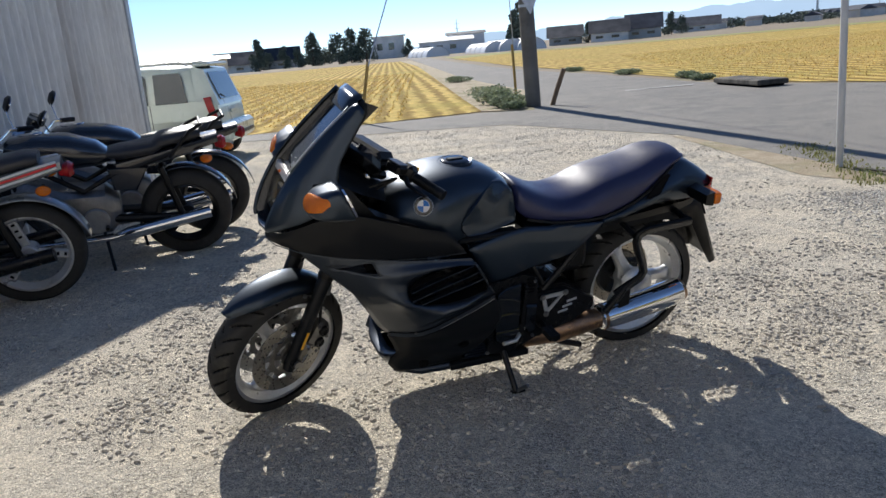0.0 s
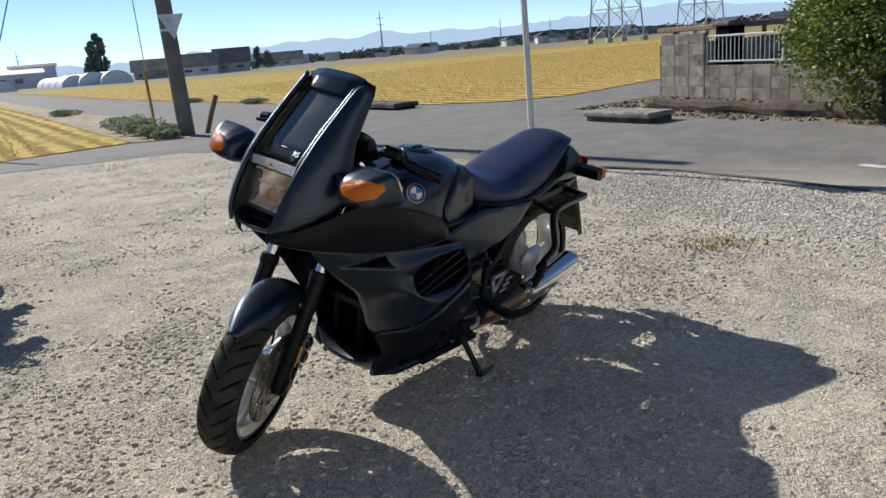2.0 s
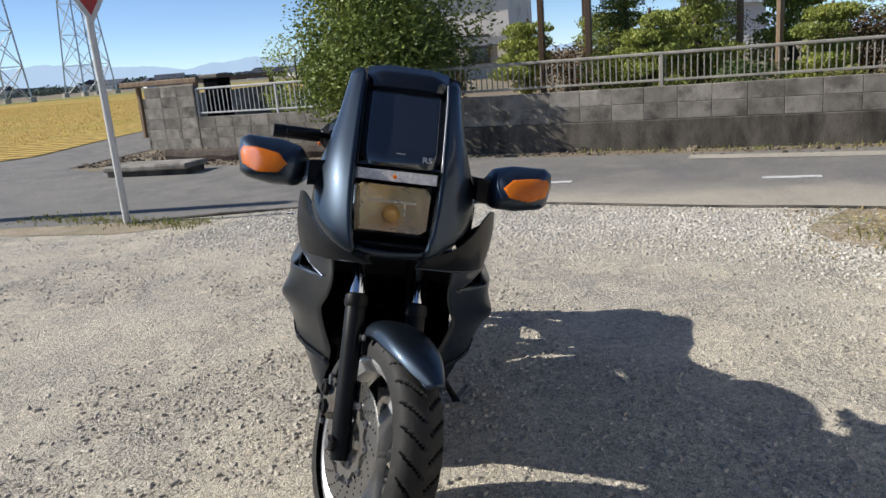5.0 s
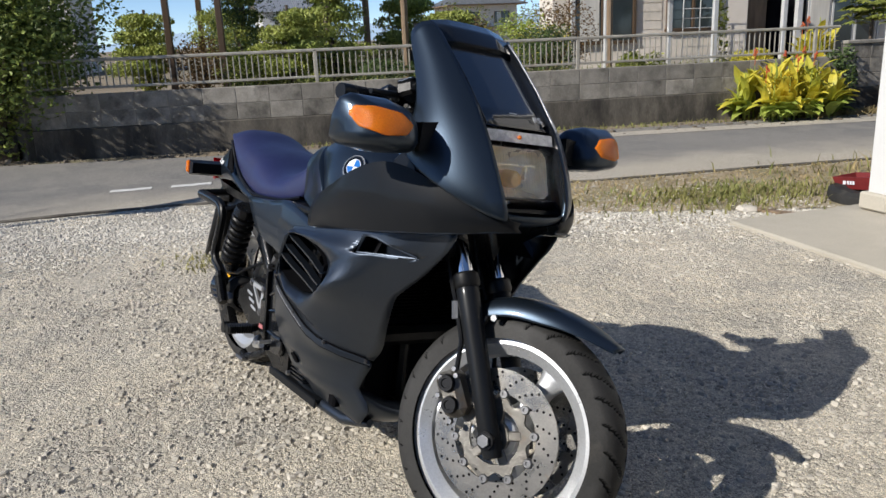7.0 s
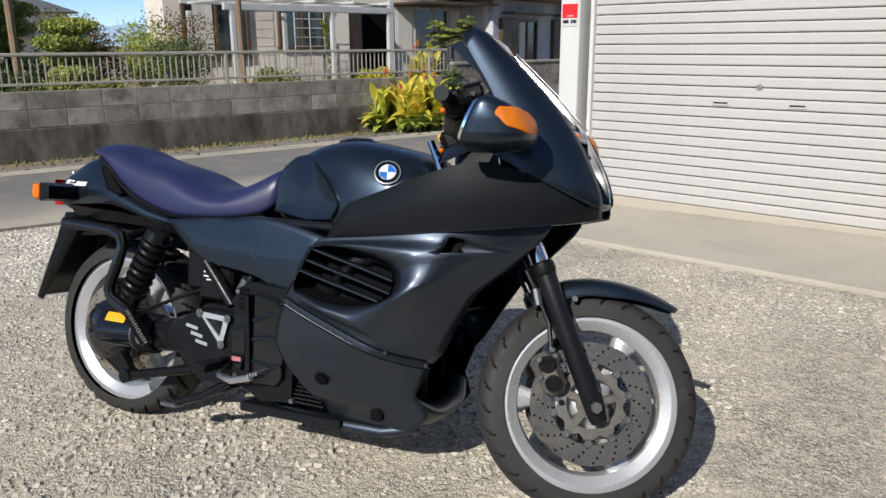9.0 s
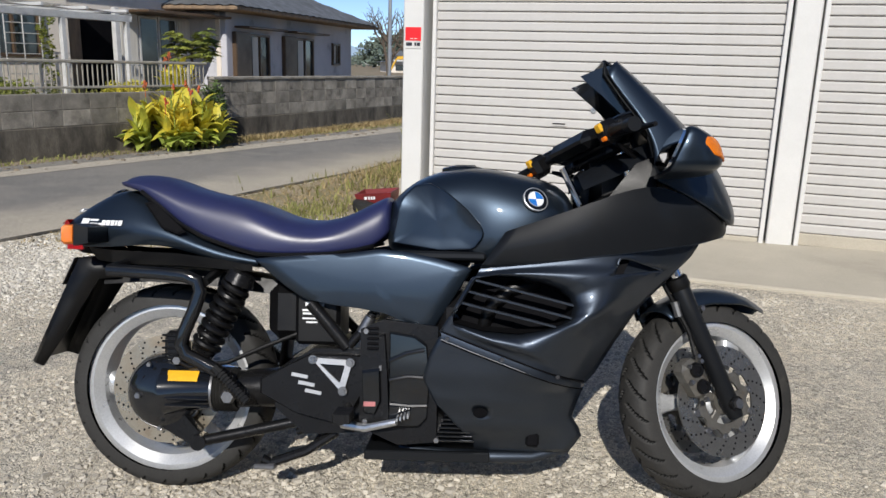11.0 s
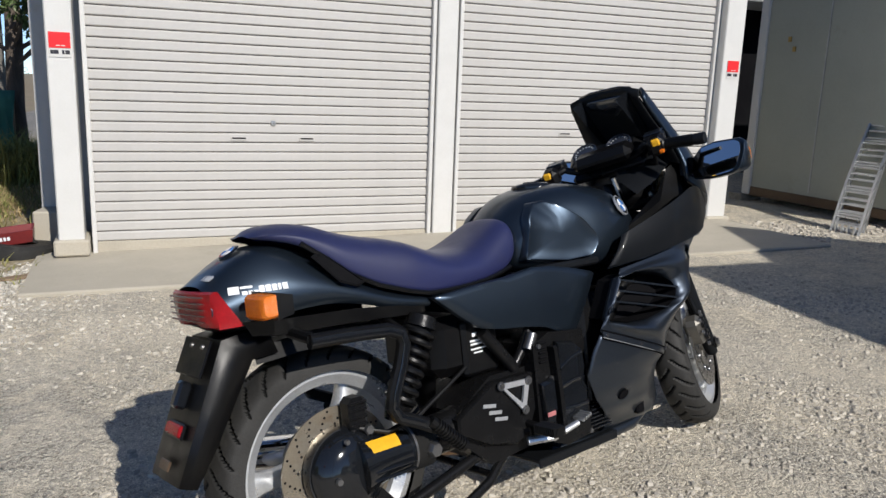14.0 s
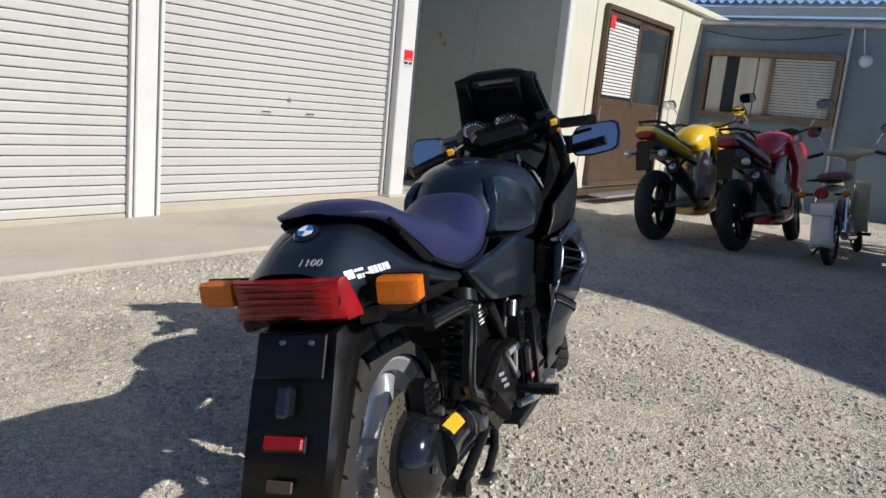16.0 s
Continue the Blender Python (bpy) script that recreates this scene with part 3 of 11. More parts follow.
rng = random.Random(7)
LOT = [(-6, 12.3)] + EDGE + [(5.3, -6), (2.8, -6), (2.6, 0.5), (-2.9, 0.4), (-3.0, -1.4), (-4.2, -0.75), (-6, -0.6)]
spots = []
while len(spots) < 170000:
    k = rng.random()
    if k < 0.62:
        x, y = rng.gauss(0.2, 2.0), rng.gauss(2.9, 1.9)
    else:
        x, y = rng.uniform(-6, 5), rng.uniform(-2, 12.5)
    if in_poly(x, y, LOT):
        patch = noise.noise((x * 0.7, y * 0.7, 3.0))
        if rng.random() < 0.30 + patch + 0.9 * noise.noise((x * 2.6, y * 2.6, 9.0)):
            spots.append((x, y, min(0.014, 0.0026 * rng.paretovariate(2.3))))
spots += [(rng.uniform(-4.3, -2.9), rng.gauss(-0.75, 0.2), min(0.03, 0.008 * rng.paretovariate(2.4))) for _ in range(1500)]
rocks("lot_gravel", spots, M_STONE, "loose grey and beige pebbles strewn over the lot", rng)
spots = []
while len(spots) < 36000:
    u = rng.random()
    y = 6.4 - 6.6 * u
    mid = 3.72 - 0.30 * abs(y - 3.0) * 0.35
    x = rng.gauss(mid, 0.42)
    if in_poly(x, y, LOT) and x < 4.5:
        spots.append((x, y, min(0.015, 0.0062 * rng.paretovariate(3.0))))
for i in range(2500):
    y = rng.uniform(-0.3, 1.6)
    spots.append((rng.gauss(3.1, 0.35), y, min(0.016, 0.0062 * rng.paretovariate(2.8))))
rocks("white_gravel", spots, M_WHITE_STONE, "band of coarse white crushed stone by the lane", rng)
spots = [(rng.uniform(7.3, 8.05) + (0.0 if y < 3 else 0.2), y, min(0.05, 0.01 * rng.paretovariate(2.0))) for y in (rng.uniform(-9, 8.5) for _ in range(1500))]
spots += [(rng.uniform(7.2, 9.5), rng.uniform(8.5, 13.2), min(0.06, 0.012 * rng.paretovariate(2.0))) for _ in range(1600)]
rocks("roadside_rubble", spots, mat("brown_rubble", (0.20, 0.165, 0.12), (0.13, 0.105, 0.075), 3, 0.95, bump=0.4, rand=0.4, island=True), "stones and rubble along the foot of the wall", rng)


def blades(name, spots, material, label, rng, lean=0.5, wide=0.006):
    """Grass: narrow bent blades; spots: x, y, height."""
    v, f = [], []
    for x, y, h in spots:
        a, n0, z = rng.uniform(0, 6.28), len(v), gz(x)
        dx, dy, l = math.cos(a), math.sin(a), h * rng.uniform(0.2, lean)
        w = wide * rng.uniform(0.7, 1.4)
        v += [(x - dy * w, y + dx * w, z), (x + dy * w, y - dx * w, z), (x + dx * l * 0.4 + dy * w * 0.7, y + dy * l * 0.4 - dx * w * 0.7, z + h * 0.6),
              (x + dx * l * 0.4 - dy * w * 0.7, y + dy * l * 0.4 + dx * w * 0.7, z + h * 0.6), (x + dx * l * 1.3, y + dy * l * 1.3, z + h * rng.uniform(0.8, 1))]
        f += [(n0, n0 + 1, n0 + 2, n0 + 3), (n0 + 3, n0 + 2, n0 + 4)]
    me = bpy.data.meshes.new(name)
    me.from_pydata(v, [], f)
    me.materials.append(material)
    return tagged(new(name, me), label, "grass", kind="stuff")


sp = []
for _ in range(9000):
    y = rng.uniform(-6, 1.9)
    x = rng.gauss(3.75 + (0.35 if y < -1 else 0), 0.48)
    if in_poly(x, y, LOT) and rng.random() < 0.45 + 1.6 * noise.noise((x * 1.8, y * 1.8, 5.0)):
        sp.append((x, y, rng.uniform(0.008, 0.034) * (1.8 if y < -2 else 1.0)))
blades("verge_grass", sp, M_DRYGRASS, "dry trampled grass on the verge of the lot", rng, 2.6)
sp = [(rng.gauss(3.4, 0.25), rng.gauss(0.3, 0.5), rng.uniform(0.03, 0.10)) for _ in range(1500)] + [(rng.gauss(3.9, 0.35), rng.gauss(-3.0, 1.0), rng.uniform(0.05, 0.16)) for _ in range(1500)]
sp += [(rng.gauss(3.35, 0.12), rng.uniform(6.6, 9.0), rng.uniform(0.02, 0.06)) for _ in range(900)] + [(rng.gauss(2.55, 0.15), rng.gauss(3.9, 0.1), rng.uniform(0.02, 0.05)) for _ in range(160)]
sp += [(rng.uniform(7.75, 8.1) + 0.02 * (3 - y), y, rng.uniform(0.02, 0.07)) for y in (rng.uniform(-9, 4.5) for _ in range(1500))]
blades("green_grass", sp, M_GRASS, "short green weeds at the edge of the lot", rng, 1.0)

# rice stubble in rows
sp = []
for r in range(120):
    for k in range(330):
        u, w = r * 0.26, k * 0.13
        x, y = -2.2 - u * 0.92 + rng.uniform(-0.05, 0.05) - w * 0.16, 14.9 + w + rng.uniform(-0.06, 0.06) - u * 0.06
        if y > 14.4 and rng.random() < 0.9 and w < 30:
            sp.append((x, y, rng.uniform(0.04, 0.085)))
for r in range(150):
    for k in range(200):
        x, y = 5.2 + r * 0.30 + rng.uniform(-0.06, 0.06), 17.2 + k * 0.17 + r * 0.13 + rng.uniform(-0.08, 0.08)
        if rng.random() < 0.85 and y > 16.6 + 0.47 * max(0, x - 8.9) and not (x < 7.4 and y < 20.5 - (x - 5) * 1.4):
            sp.append((x, y, rng.uniform(0.04, 0.085)))
blades("rice_stubble", sp, M_STRAW, "rows of cut golden rice stubble", rng, 0.9, 0.022)

# ---- garage with roller shutters ----
GAR = Matrix.Translation((0.1554, -0.744, 0.0)) @ pose(0, 0, 0, 0, 0, 11.8)
g = Geo()
g.box((0, -2.2, 1.5), (5.9, 3.4, 3.0), 0.02)
tagged(part("wall_garage", g, M_WHITE, m=GAR @ at(-0.27, -0.15)), "white steel garage body behind the shutters", "garage wall", kind="structure")
g = Geo()
g.box((0, 0, 0), (6.3, 4.3, 0.16), 0.02)
tagged(part("roof_garage", g, M_CORR, m=GAR @ at(-0.27, -1.9, 3.08)), "flat grey steel garage roof", "roof", kind="structure")


def pillar(u0, u1, front, back, label, lip=True):
    p = tagged(thing("pillar", GAR @ at((u0 + u1) / 2, 0), label, "pillar", "garage pillars", "structure"))
    w = u1 - u0
    g = Geo()
    low = 0.08 if lip else -0.04
    g.box((0, (front + back) / 2, (3.0 + low) / 2), (w, front - back, 3.0 - low), 0.008)
    part("column", g, M_WHITE, p)
    if lip:
        g = Geo()
        g.box((0, (front + back) / 2 + 0.01, 0.045), (w + 0.06, front - back + 0.06, 0.11), 0.012)
        part("plinth", g, M_CONCRETE, p, "small concrete plinth")
    return p


pillar(2.375, 2.535, 0.0, -0.28, "white steel garage pillar with a red and white sticker")
pillar(-3.08, -2.87, 0.0, -0.28, "white steel garage pillar beside the office container")
pillar(-0.335, -0.17, -0.085, -0.28, "white steel post between two roller shutters", False)


def shutter(u0, u1, z0):
    s = thing("roller_shutter", GAR @ at((u0 + u1) / 2, -0.13), "closed off-white steel roller shutter with two finger slots", "roller shutter", "garage shutters")
    w = u1 - u0
    pitch = 0.0686
    g = Geo()
    prof = [(0.0, 0.0), (0.008, 0.002), (0.0125, 0.008), (0.0125, 0.052), (0.009, 0.058), (0.004, 0.062), (0.0, 0.0638), (-0.006, 0.0638), (-0.006, 0.0)]
    g.rings([[(x, y, z) for y, z in prof] for x in (-w / 2, w / 2)], True, True)
    me = g.mesh("slat", M_SHUTTER, 25)
    n = 40
    for i in range(n):
        part("slat", me, None, s, m=at(0, 0, z0 + 0.09 + i * pitch))
    g = Geo()
    g.box((0, 0.004, z0 + 0.045), (w, 0.03, 0.085), 0.006)
    part("bottom_rail", g, M_CONCRETE, s, "dull beige bottom rail")
    g = Geo()
    g.box((0, -0.03, z0 + 1.4), (w, 0.01, 2.8), 0)
    part("backing", g, M_BLACKVOID, s)
    for sx in (-1, 1):
        g = Geo()
        g.box((sx * (w / 2 + 0.012), 0.012, z0 + 1.42), (0.03, 0.075, 2.84), 0.004)
        part("guide_rail", g, M_WHITE, s)
    for sx in (0.245, -0.245):
        g = Geo()
        g.box((sx, 0.014, z0 + 0.80), (0.115, 0.008, 0.028), 0.003)
        h = part("finger_slot", g, M_SHUTTER, s)
        g = Geo()
        g.box((sx, 0.0185, z0 + 0.806), (0.095, 0.003, 0.010), 0.001)
        part("slot", g, M_BLACKVOID, h, "dark opening")
    g = Geo()
    g.lathe([(0.0, 0.012), (0.016, 0.012), (0.021, 0.006), (0.021, 0.0)], 20, pose(0.0, 0.012, z0 + 0.915, -90))
    k = part("lock", g, M_STEEL, s, "round key lock")
    g = Geo()
    g.box((0, 0.026, z0 + 0.915), (0.003, 0.002, 0.014))
    part("keyhole", g, M_DARK, k)
    return s


shutter(-0.125, 2.305, -0.03)
shutter(-2.84, -0.375, 0.03)
g = Geo()
slab = [(2.68, 0.93), (-0.2, 1.14), (-3.0, 1.28), (-3.0, -0.4), (2.68, -0.4)]


def slab_ring(z, k=1.0):
    return [(x, y * k, z + gz((GAR @ Vector((x, y, 0))).x)) for x, y in slab]


g.rings([slab_ring(-0.12), slab_ring(0.02), slab_ring(0.03, 0.988)], True, True)
tagged(part("apron", g, M_CONCRETE, m=GAR, smooth=20), "pale concrete apron before the roller shutters", "concrete slab", kind="structure")


def sticker(u, z):
    s = thing("security_sticker", GAR @ at(u, 0.002, z), "red and white security company sticker on a garage pillar", "sticker", "security stickers")
    g = Geo()
    g.box((0, 0.002, 0.0), (0.125, 0.003, 0.155))
    part("sheet", g, M_WHITE, s)
    g = Geo()
    g.box((0, 0.005, 0.028), (0.125, 0.003, 0.098))
    part("red_field", g, M_RED, s, "plain red field")
    for dx, w in ((-0.043, 0.026), (-0.018, 0.014), (0.024, 0.03), (0.048, 0.016)):
        g = Geo()
        g.box((dx, 0.005, -0.046), (w, 0.003, 0.024))
        part("bar", g, M_DARK, s)
    for dx in (-0.02, 0.01):
        g = Geo()
        g.box((dx, 0.007, -0.006), (0.022, 0.002, 0.006))
        part("bar", g, M_WHITE, s)


sticker(2.452, 1.365)
sticker(-2.985, 1.432)

# ---- office container ----
CON = Matrix.Translation((-4.21, -0.63, gz(-4.3))) @ pose(0, 0, 0, 0, 0, 11.8)     # x to its near corner, y out of its front
con = thing("office_container", CON, "cream prefab office container with a brown sliding door", "container")
LEN, DEP, TOP = 5.5, 2.02, 2.48
g = Geo()
g.box((-LEN / 2, -0.04, (0.16 + TOP) / 2), (LEN - 0.12, 0.06, TOP - 0.16), 0.004)
part("front_wall", g, M_CREAM, con)
# side wall away from the sun, shade painted into its colour
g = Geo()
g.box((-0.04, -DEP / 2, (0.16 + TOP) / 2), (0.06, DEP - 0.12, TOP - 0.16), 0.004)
part("side_wall", g, M_CREAM_SHADE, con, "side wall painted greenish grey for its shade")
g = Geo()
g.box((-LEN / 2, -DEP + 0.03, (0.16 + TOP) / 2), (LEN - 0.12, 0.06, TOP - 0.16), 0.004)
part("back_wall", g, M_CREAM, con)
for x, y in ((0, 0), (0, -DEP), (-LEN, 0)):
    g = Geo()
    g.box((x - 0.035 * (1 if x == 0 else -1), y - 0.035 * (1 if y == 0 else -1), (0.1 + TOP) / 2), (0.11, 0.11, TOP - 0.06), 0.01)
    part("corner_post", g, M_WHITE, con, "white corner post")
for sx in (-1.15,):
    g = Geo()
    g.box((-0.006, sx, 1.3), (0.006, 0.012, 2.2))
    part("seam", g, M_STEEL, con)
for x in (-0.62, -3.1, -4.4):
    g = Geo()
    g.box((x, -0.007, 1.3), (0.012, 0.006, 2.3))
    part("seam", g, M_STEEL, con)
g = Geo()
g.box((-LEN / 2, -DEP / 2, TOP + 0.05), (LEN + 0.1, DEP + 0.1, 0.1), 0.02)
part("roof", g, M_CREAM, con)
g = Geo()
g.box((-LEN / 2, -0.05, 0.12), (LEN, 0.1, 0.1), 0.01)
g.box((-0.05, -DEP / 2, 0.12), (0.1, DEP - 0.1, 0.1), 0.01)
part("base_frame", g, M_BROWN, con, "dark steel base frame")
for x, y in ((-0.1, -0.1), (-2.6, -0.1), (-5.2, -0.1), (-0.1, -2.1)):
    g = Geo()
    g.box((x, y, 0.035), (0.3, 0.2, 0.09), 0.01)
    part("footing", g, M_BLOCK, con, "concrete block footing")
# sliding door
dr = part("door_frame", Geo().box((-1.78, 0.0, 2.17), (1.92, 0.10, 0.06), 0.005).box((-0.83, 0.0, 1.2), (0.05, 0.10, 1.95), 0.005).box((-2.73, 0.0, 1.2), (0.05, 0.10, 1.95), 0.005)
          .box((-1.78, 0.0, 0.22), (1.92, 0.12, 0.05), 0.005), M_BROWN, con, "bronze aluminium door frame")
for x, y in ((-1.30, 0.012), (-2.25, -0.006)):
    g = Geo()
    g.box((x, y, 0.68), (0.94, 0.03, 0.88), 0.006)
    leaf = part("door_panel", g, M_BROWN, con, "brown lower door panel")
    g = Geo()
    for cx, cz, sx, sz in ((x, 2.1, 0.94, 0.06), (x, 1.15, 0.94, 0.07), (x - 0.445, 1.62, 0.05, 1.0), (x + 0.445, 1.62, 0.05, 1.0)):
        g.box((cx, y, cz), (sx, 0.035, sz), 0.004)
    part("sash", g, M_BROWN, leaf)
    g = Geo()
    g.box((x, y - 0.004, 1.62), (0.84, 0.006, 0.88))
    part("pane", g, M_PANE, leaf)
    g = Geo()
    g.box((x + (0.40 if y > 0 else -0.40), y + 0.025, 1.02), (0.02, 0.02, 0.16), 0.005)
    part("handle", g, M_ALU, leaf)
for i in range(22):
    g = Geo()
    g.box((-1.30, 0.03, 1.24 + i * 0.037), (0.78, 0.006, 0.027), 0)
    part("blind_slat", g, M_WHITE, con)
g = Geo()
g.box((-0.97, 0.034, 2.02), (0.12, 0.004, 0.14))
part("door_sticker", g, M_RED, con, "small red sticker on the glass")
g = Geo()
g.box((-1.8, 0.18, 0.10), (1.9, 0.22, 0.03), 0.004)
part("step_board", g, M_ALU, con, "thin aluminium step")
for z, y in ((1.72, -1.62), (1.62, -1.55)):
    g = Geo()
    g.box((0.0, y, z), (0.012, 0.035, 0.05))
    part("rust_mark", g, M_YSTAKE, con)

# gap between garage and container: a shed behind, its black wall painting in the shade
shed = thing("shed", GAR @ at(-3.9, -2.6), "open shed behind the garage, its inner shade painted black", "shed")
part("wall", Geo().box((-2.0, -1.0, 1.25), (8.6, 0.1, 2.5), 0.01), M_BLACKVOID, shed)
part("roof", Geo().box((-2.0, -0.7, 2.52), (8.8, 1.2, 0.14), 0.02), M_CORR, shed, "grey sheet roof edge")

# ---- blue-grey prefab with a wooden window ----
BLU = Matrix.Translation((-8.1, -1.3, gz(-8))) @ pose(0, 0, 0, 0, 0, 11.8)        # y runs along its front
blu = thing("prefab_building", BLU, "blue-grey prefab building with a brown framed window", "building")
part("wall", Geo().box((-0.05, 1.75, 1.2), (0.1, 3.9, 2.4), 0.005), M_BLUEWALL, blu)
part("side_wall", Geo().box((-1.55, -0.25, 1.2), (3.0, 0.1, 2.4), 0.005), M_BLUEWALL, blu)
part("corner_trim", Geo().box((0.0, -0.22, 1.2), (0.08, 0.08, 2.42), 0.006), M_STEEL, blu, "grey metal corner trim")
part("gutter", Geo().box((0.06, 1.75, 2.40), (0.1, 4.0, 0.07), 0.015), M_STEEL, blu, "grey eaves gutter")
part("downpipe", Geo().tube([(0.06, 1.78, 2.38), (0.05, 1.78, 2.2), (0.05, 1.78, 0.05)], 0.022, 8), M_STEEL, blu)
part("lamp", Geo().lathe([(0.0, 0.09), (0.05, 0.085), (0.075, 0.05), (0.08, 0.0), (0, 0)], 18, pose(0.0, 1.98, 1.98, 0, 90)), M_PALE, blu, "round white wall lamp")
part("lamp_cable", Geo().tube([(0.03, 1.9, 2.4), (0.03, 1.93, 2.2), (0.03, 1.96, 2.05)], 0.008, 6), M_PALE, blu)
part("cable", Geo().tube([(0.02, -0.1 + i * 0.16, 2.3 - 0.10 * math.sin(math.pi * i / 11)) for i in range(12)], 0.006, 5), M_DARK, blu, "slack black cable")
win = part("window_frame", Geo().box((0.03, 0.86, 2.0), (0.10, 1.78, 0.07), 0.006).box((0.03, 0.86, 1.17), (0.12, 1.78, 0.07), 0.006).box((0.03, 0.0, 1.58), (0.10, 0.06, 0.82), 0.006)
           .box((0.03, 1.72, 1.58), (0.10, 0.06, 0.82), 0.006).box((0.02, 0.88, 1.58), (0.06, 0.05, 0.8), 0.006), M_WOOD, blu, "brown wooden window frame")
for y in (0.44, 1.30):
    part("pane", Geo().box((0.004, y, 1.58), (0.008, 0.82, 0.78)), M_PANE, win)
for i in range(20):
    part("blind_slat", Geo().box((0.012, 1.22, 1.24 + i * 0.037), (0.006, 0.86, 0.028)), M_CURTAIN, win)
for y, w in ((0.16, 0.2), (0.56, 0.24), (0.76, 0.12)):
    part("curtain", Geo().box((0.012, y, 1.58), (0.008, w, 0.76)), M_CURTAIN, win, "pale beige curtain")
hall = thing("hall", BLU @ at(-2.4, 1.6), "pale wall with a blue corrugated roof behind the prefab", "building")
part("wall", Geo().box((0, 0.8, 1.4), (0.1, 7.0, 2.8), 0.01), M_FARWALL, hall)
g = Geo()
wave = [(0.9 - 0.02 * 0, -2.7 + i * 0.033, 2.92 + 0.028 * math.cos(i * math.pi / 2.2)) for i in range(215)]
g.rings([wave, [(-1.8, y, z + 0.35) for x, y, z in wave]], False, False)
part("roof", g, mat("blue_sheet", (0.17, 0.30, 0.50), (0.14, 0.26, 0.44), 2, 0.4, bump=0.02), hall, "blue corrugated sheet roof")
part("fascia", Geo().box((0.75, 0.85, 2.80), (0.06, 7.2, 0.12), 0.01), M_WHITE, hall, "white fascia")

# ---- corrugated storehouse whose eaves shade the parked motorcycles ----
STO = Matrix.Translation((-3.73, 8.2, gz(-3.7))) @ pose(0, 0, 0, 0, 0, 7.6)         # y north along its east wall, which starts at its far corner
sto = thing("storehouse", STO, "grey corrugated steel storehouse with a low roof", "storehouse")
g = Geo()
n, p = 340, 0.012
wave = [(0.022 + 0.025 * math.cos(2 * math.pi * i / 11), -i * p, 0.0) for i in range(n)]
g.rings([[(x, y, z0) for x, y, _ in wave] for z0 in (-0.05, 3.05)], False, False)
part("east_wall", g, M_CORR, sto, smooth=60)
part("corner_flashing", Geo().box((0.01, 0.02, 1.5), (0.07, 0.10, 3.1), 0.008), M_STEEL, sto, "bent steel corner flashing")
part("north_wall", Geo().box((-1.1, 0.02, 1.5), (2.2, 0.06, 3.05), 0.004), M_CORR, sto)
part("south_wall", Geo().box((-1.1, -3.95, 1.5), (2.2, 0.06, 3.05), 0.004), M_CORR, sto)
part("west_wall", Geo().box((-2.2, -2.0, 1.5), (0.06, 4.0, 3.05), 0.004), M_CORR, sto)
part("roof", Geo().rings([[(*(STO.inverted() @ Vector((x, y, 0)))[:2], z) for x, y in ((-3.0, 8.5), (-3.34, 6.92), (-4.3, 2.96), (-6.5, 4.6), (-6.6, 8.5))] for z in (3.04, 3.12)]), M_CORR, sto, "corrugated roof with a wide overhang")

# ---- block walls, rails and gardens along the lane ----
def block_wall(p, q, base_h, rows, label, lattice=False, start=0.0):
    """A mortared wall of concrete blocks on a cast footing, from p to q."""
    d = Vector((q[0] - p[0], q[1] - p[1], 0))
    ln, ang = d.length, math.degrees(math.atan2(d.y, d.x))
    w = thing("block_wall", Matrix.Translation((p[0], p[1], gz(p[0]))) @ pose(0, 0, 0, 0, 0, ang), label, "wall", kind="structure")
    if base_h > 0:
        part("footing", Geo().box((ln / 2, 0, base_h / 2 - 0.05), (ln, 0.17, base_h + 0.1), 0.01), M_OLDCONC, w, "cast concrete footing streaked with black mould")
    part("mortar", Geo().box((ln / 2, 0, base_h + rows * 0.1), (ln - 0.01, 0.105, rows * 0.2 - 0.01)), M_BLOCK, w)
    full = Geo().box((0, 0, 0), (0.395, 0.115, 0.195), 0.005).mesh("block", M_BLOCK, 0)
    n = int(ln / 0.4)
    for r in range(rows):
        for i in range(n):
            if lattice and r == rows - 1:
                continue
            x = (i + 0.5) * 0.4 + (0.0 if r % 2 == 0 else 0.0)
            part("block", full, None, w, m=at(x, 0, base_h + 0.1 + r * 0.2))
    if lattice:
        g = Geo()
        for z, h in ((0.013, 0.026), (0.187, 0.026)):
            g.box((0, 0, z - 0.1), (0.39, 0.115, h), 0.003)
        for x in (-0.18, 0.18):
            g.box((x, 0, 0), (0.03, 0.115, 0.19), 0.003)
        for s in (-1, 1):
            g.box((0, 0, 0), (0.26, 0.10, 0.03), 0.003, pose(0, 0, 0, 0, s * 32, 0))
        lat = g.mesh("pierced_block", M_BLOCK, 0)
        for i in range(n):
            z = base_h + 0.1 + (rows - 1) * 0.2
            part("pierced_block" if i % 2 else "block", lat if i % 2 else full, None, w, m=at((i + 0.5) * 0.4, 0, z))
        part("coping", Geo().box((ln / 2, 0, base_h + rows * 0.2 + 0.025), (ln, 0.15, 0.05), 0.01), M_BLOCK, w, "flat concrete coping")
    return w


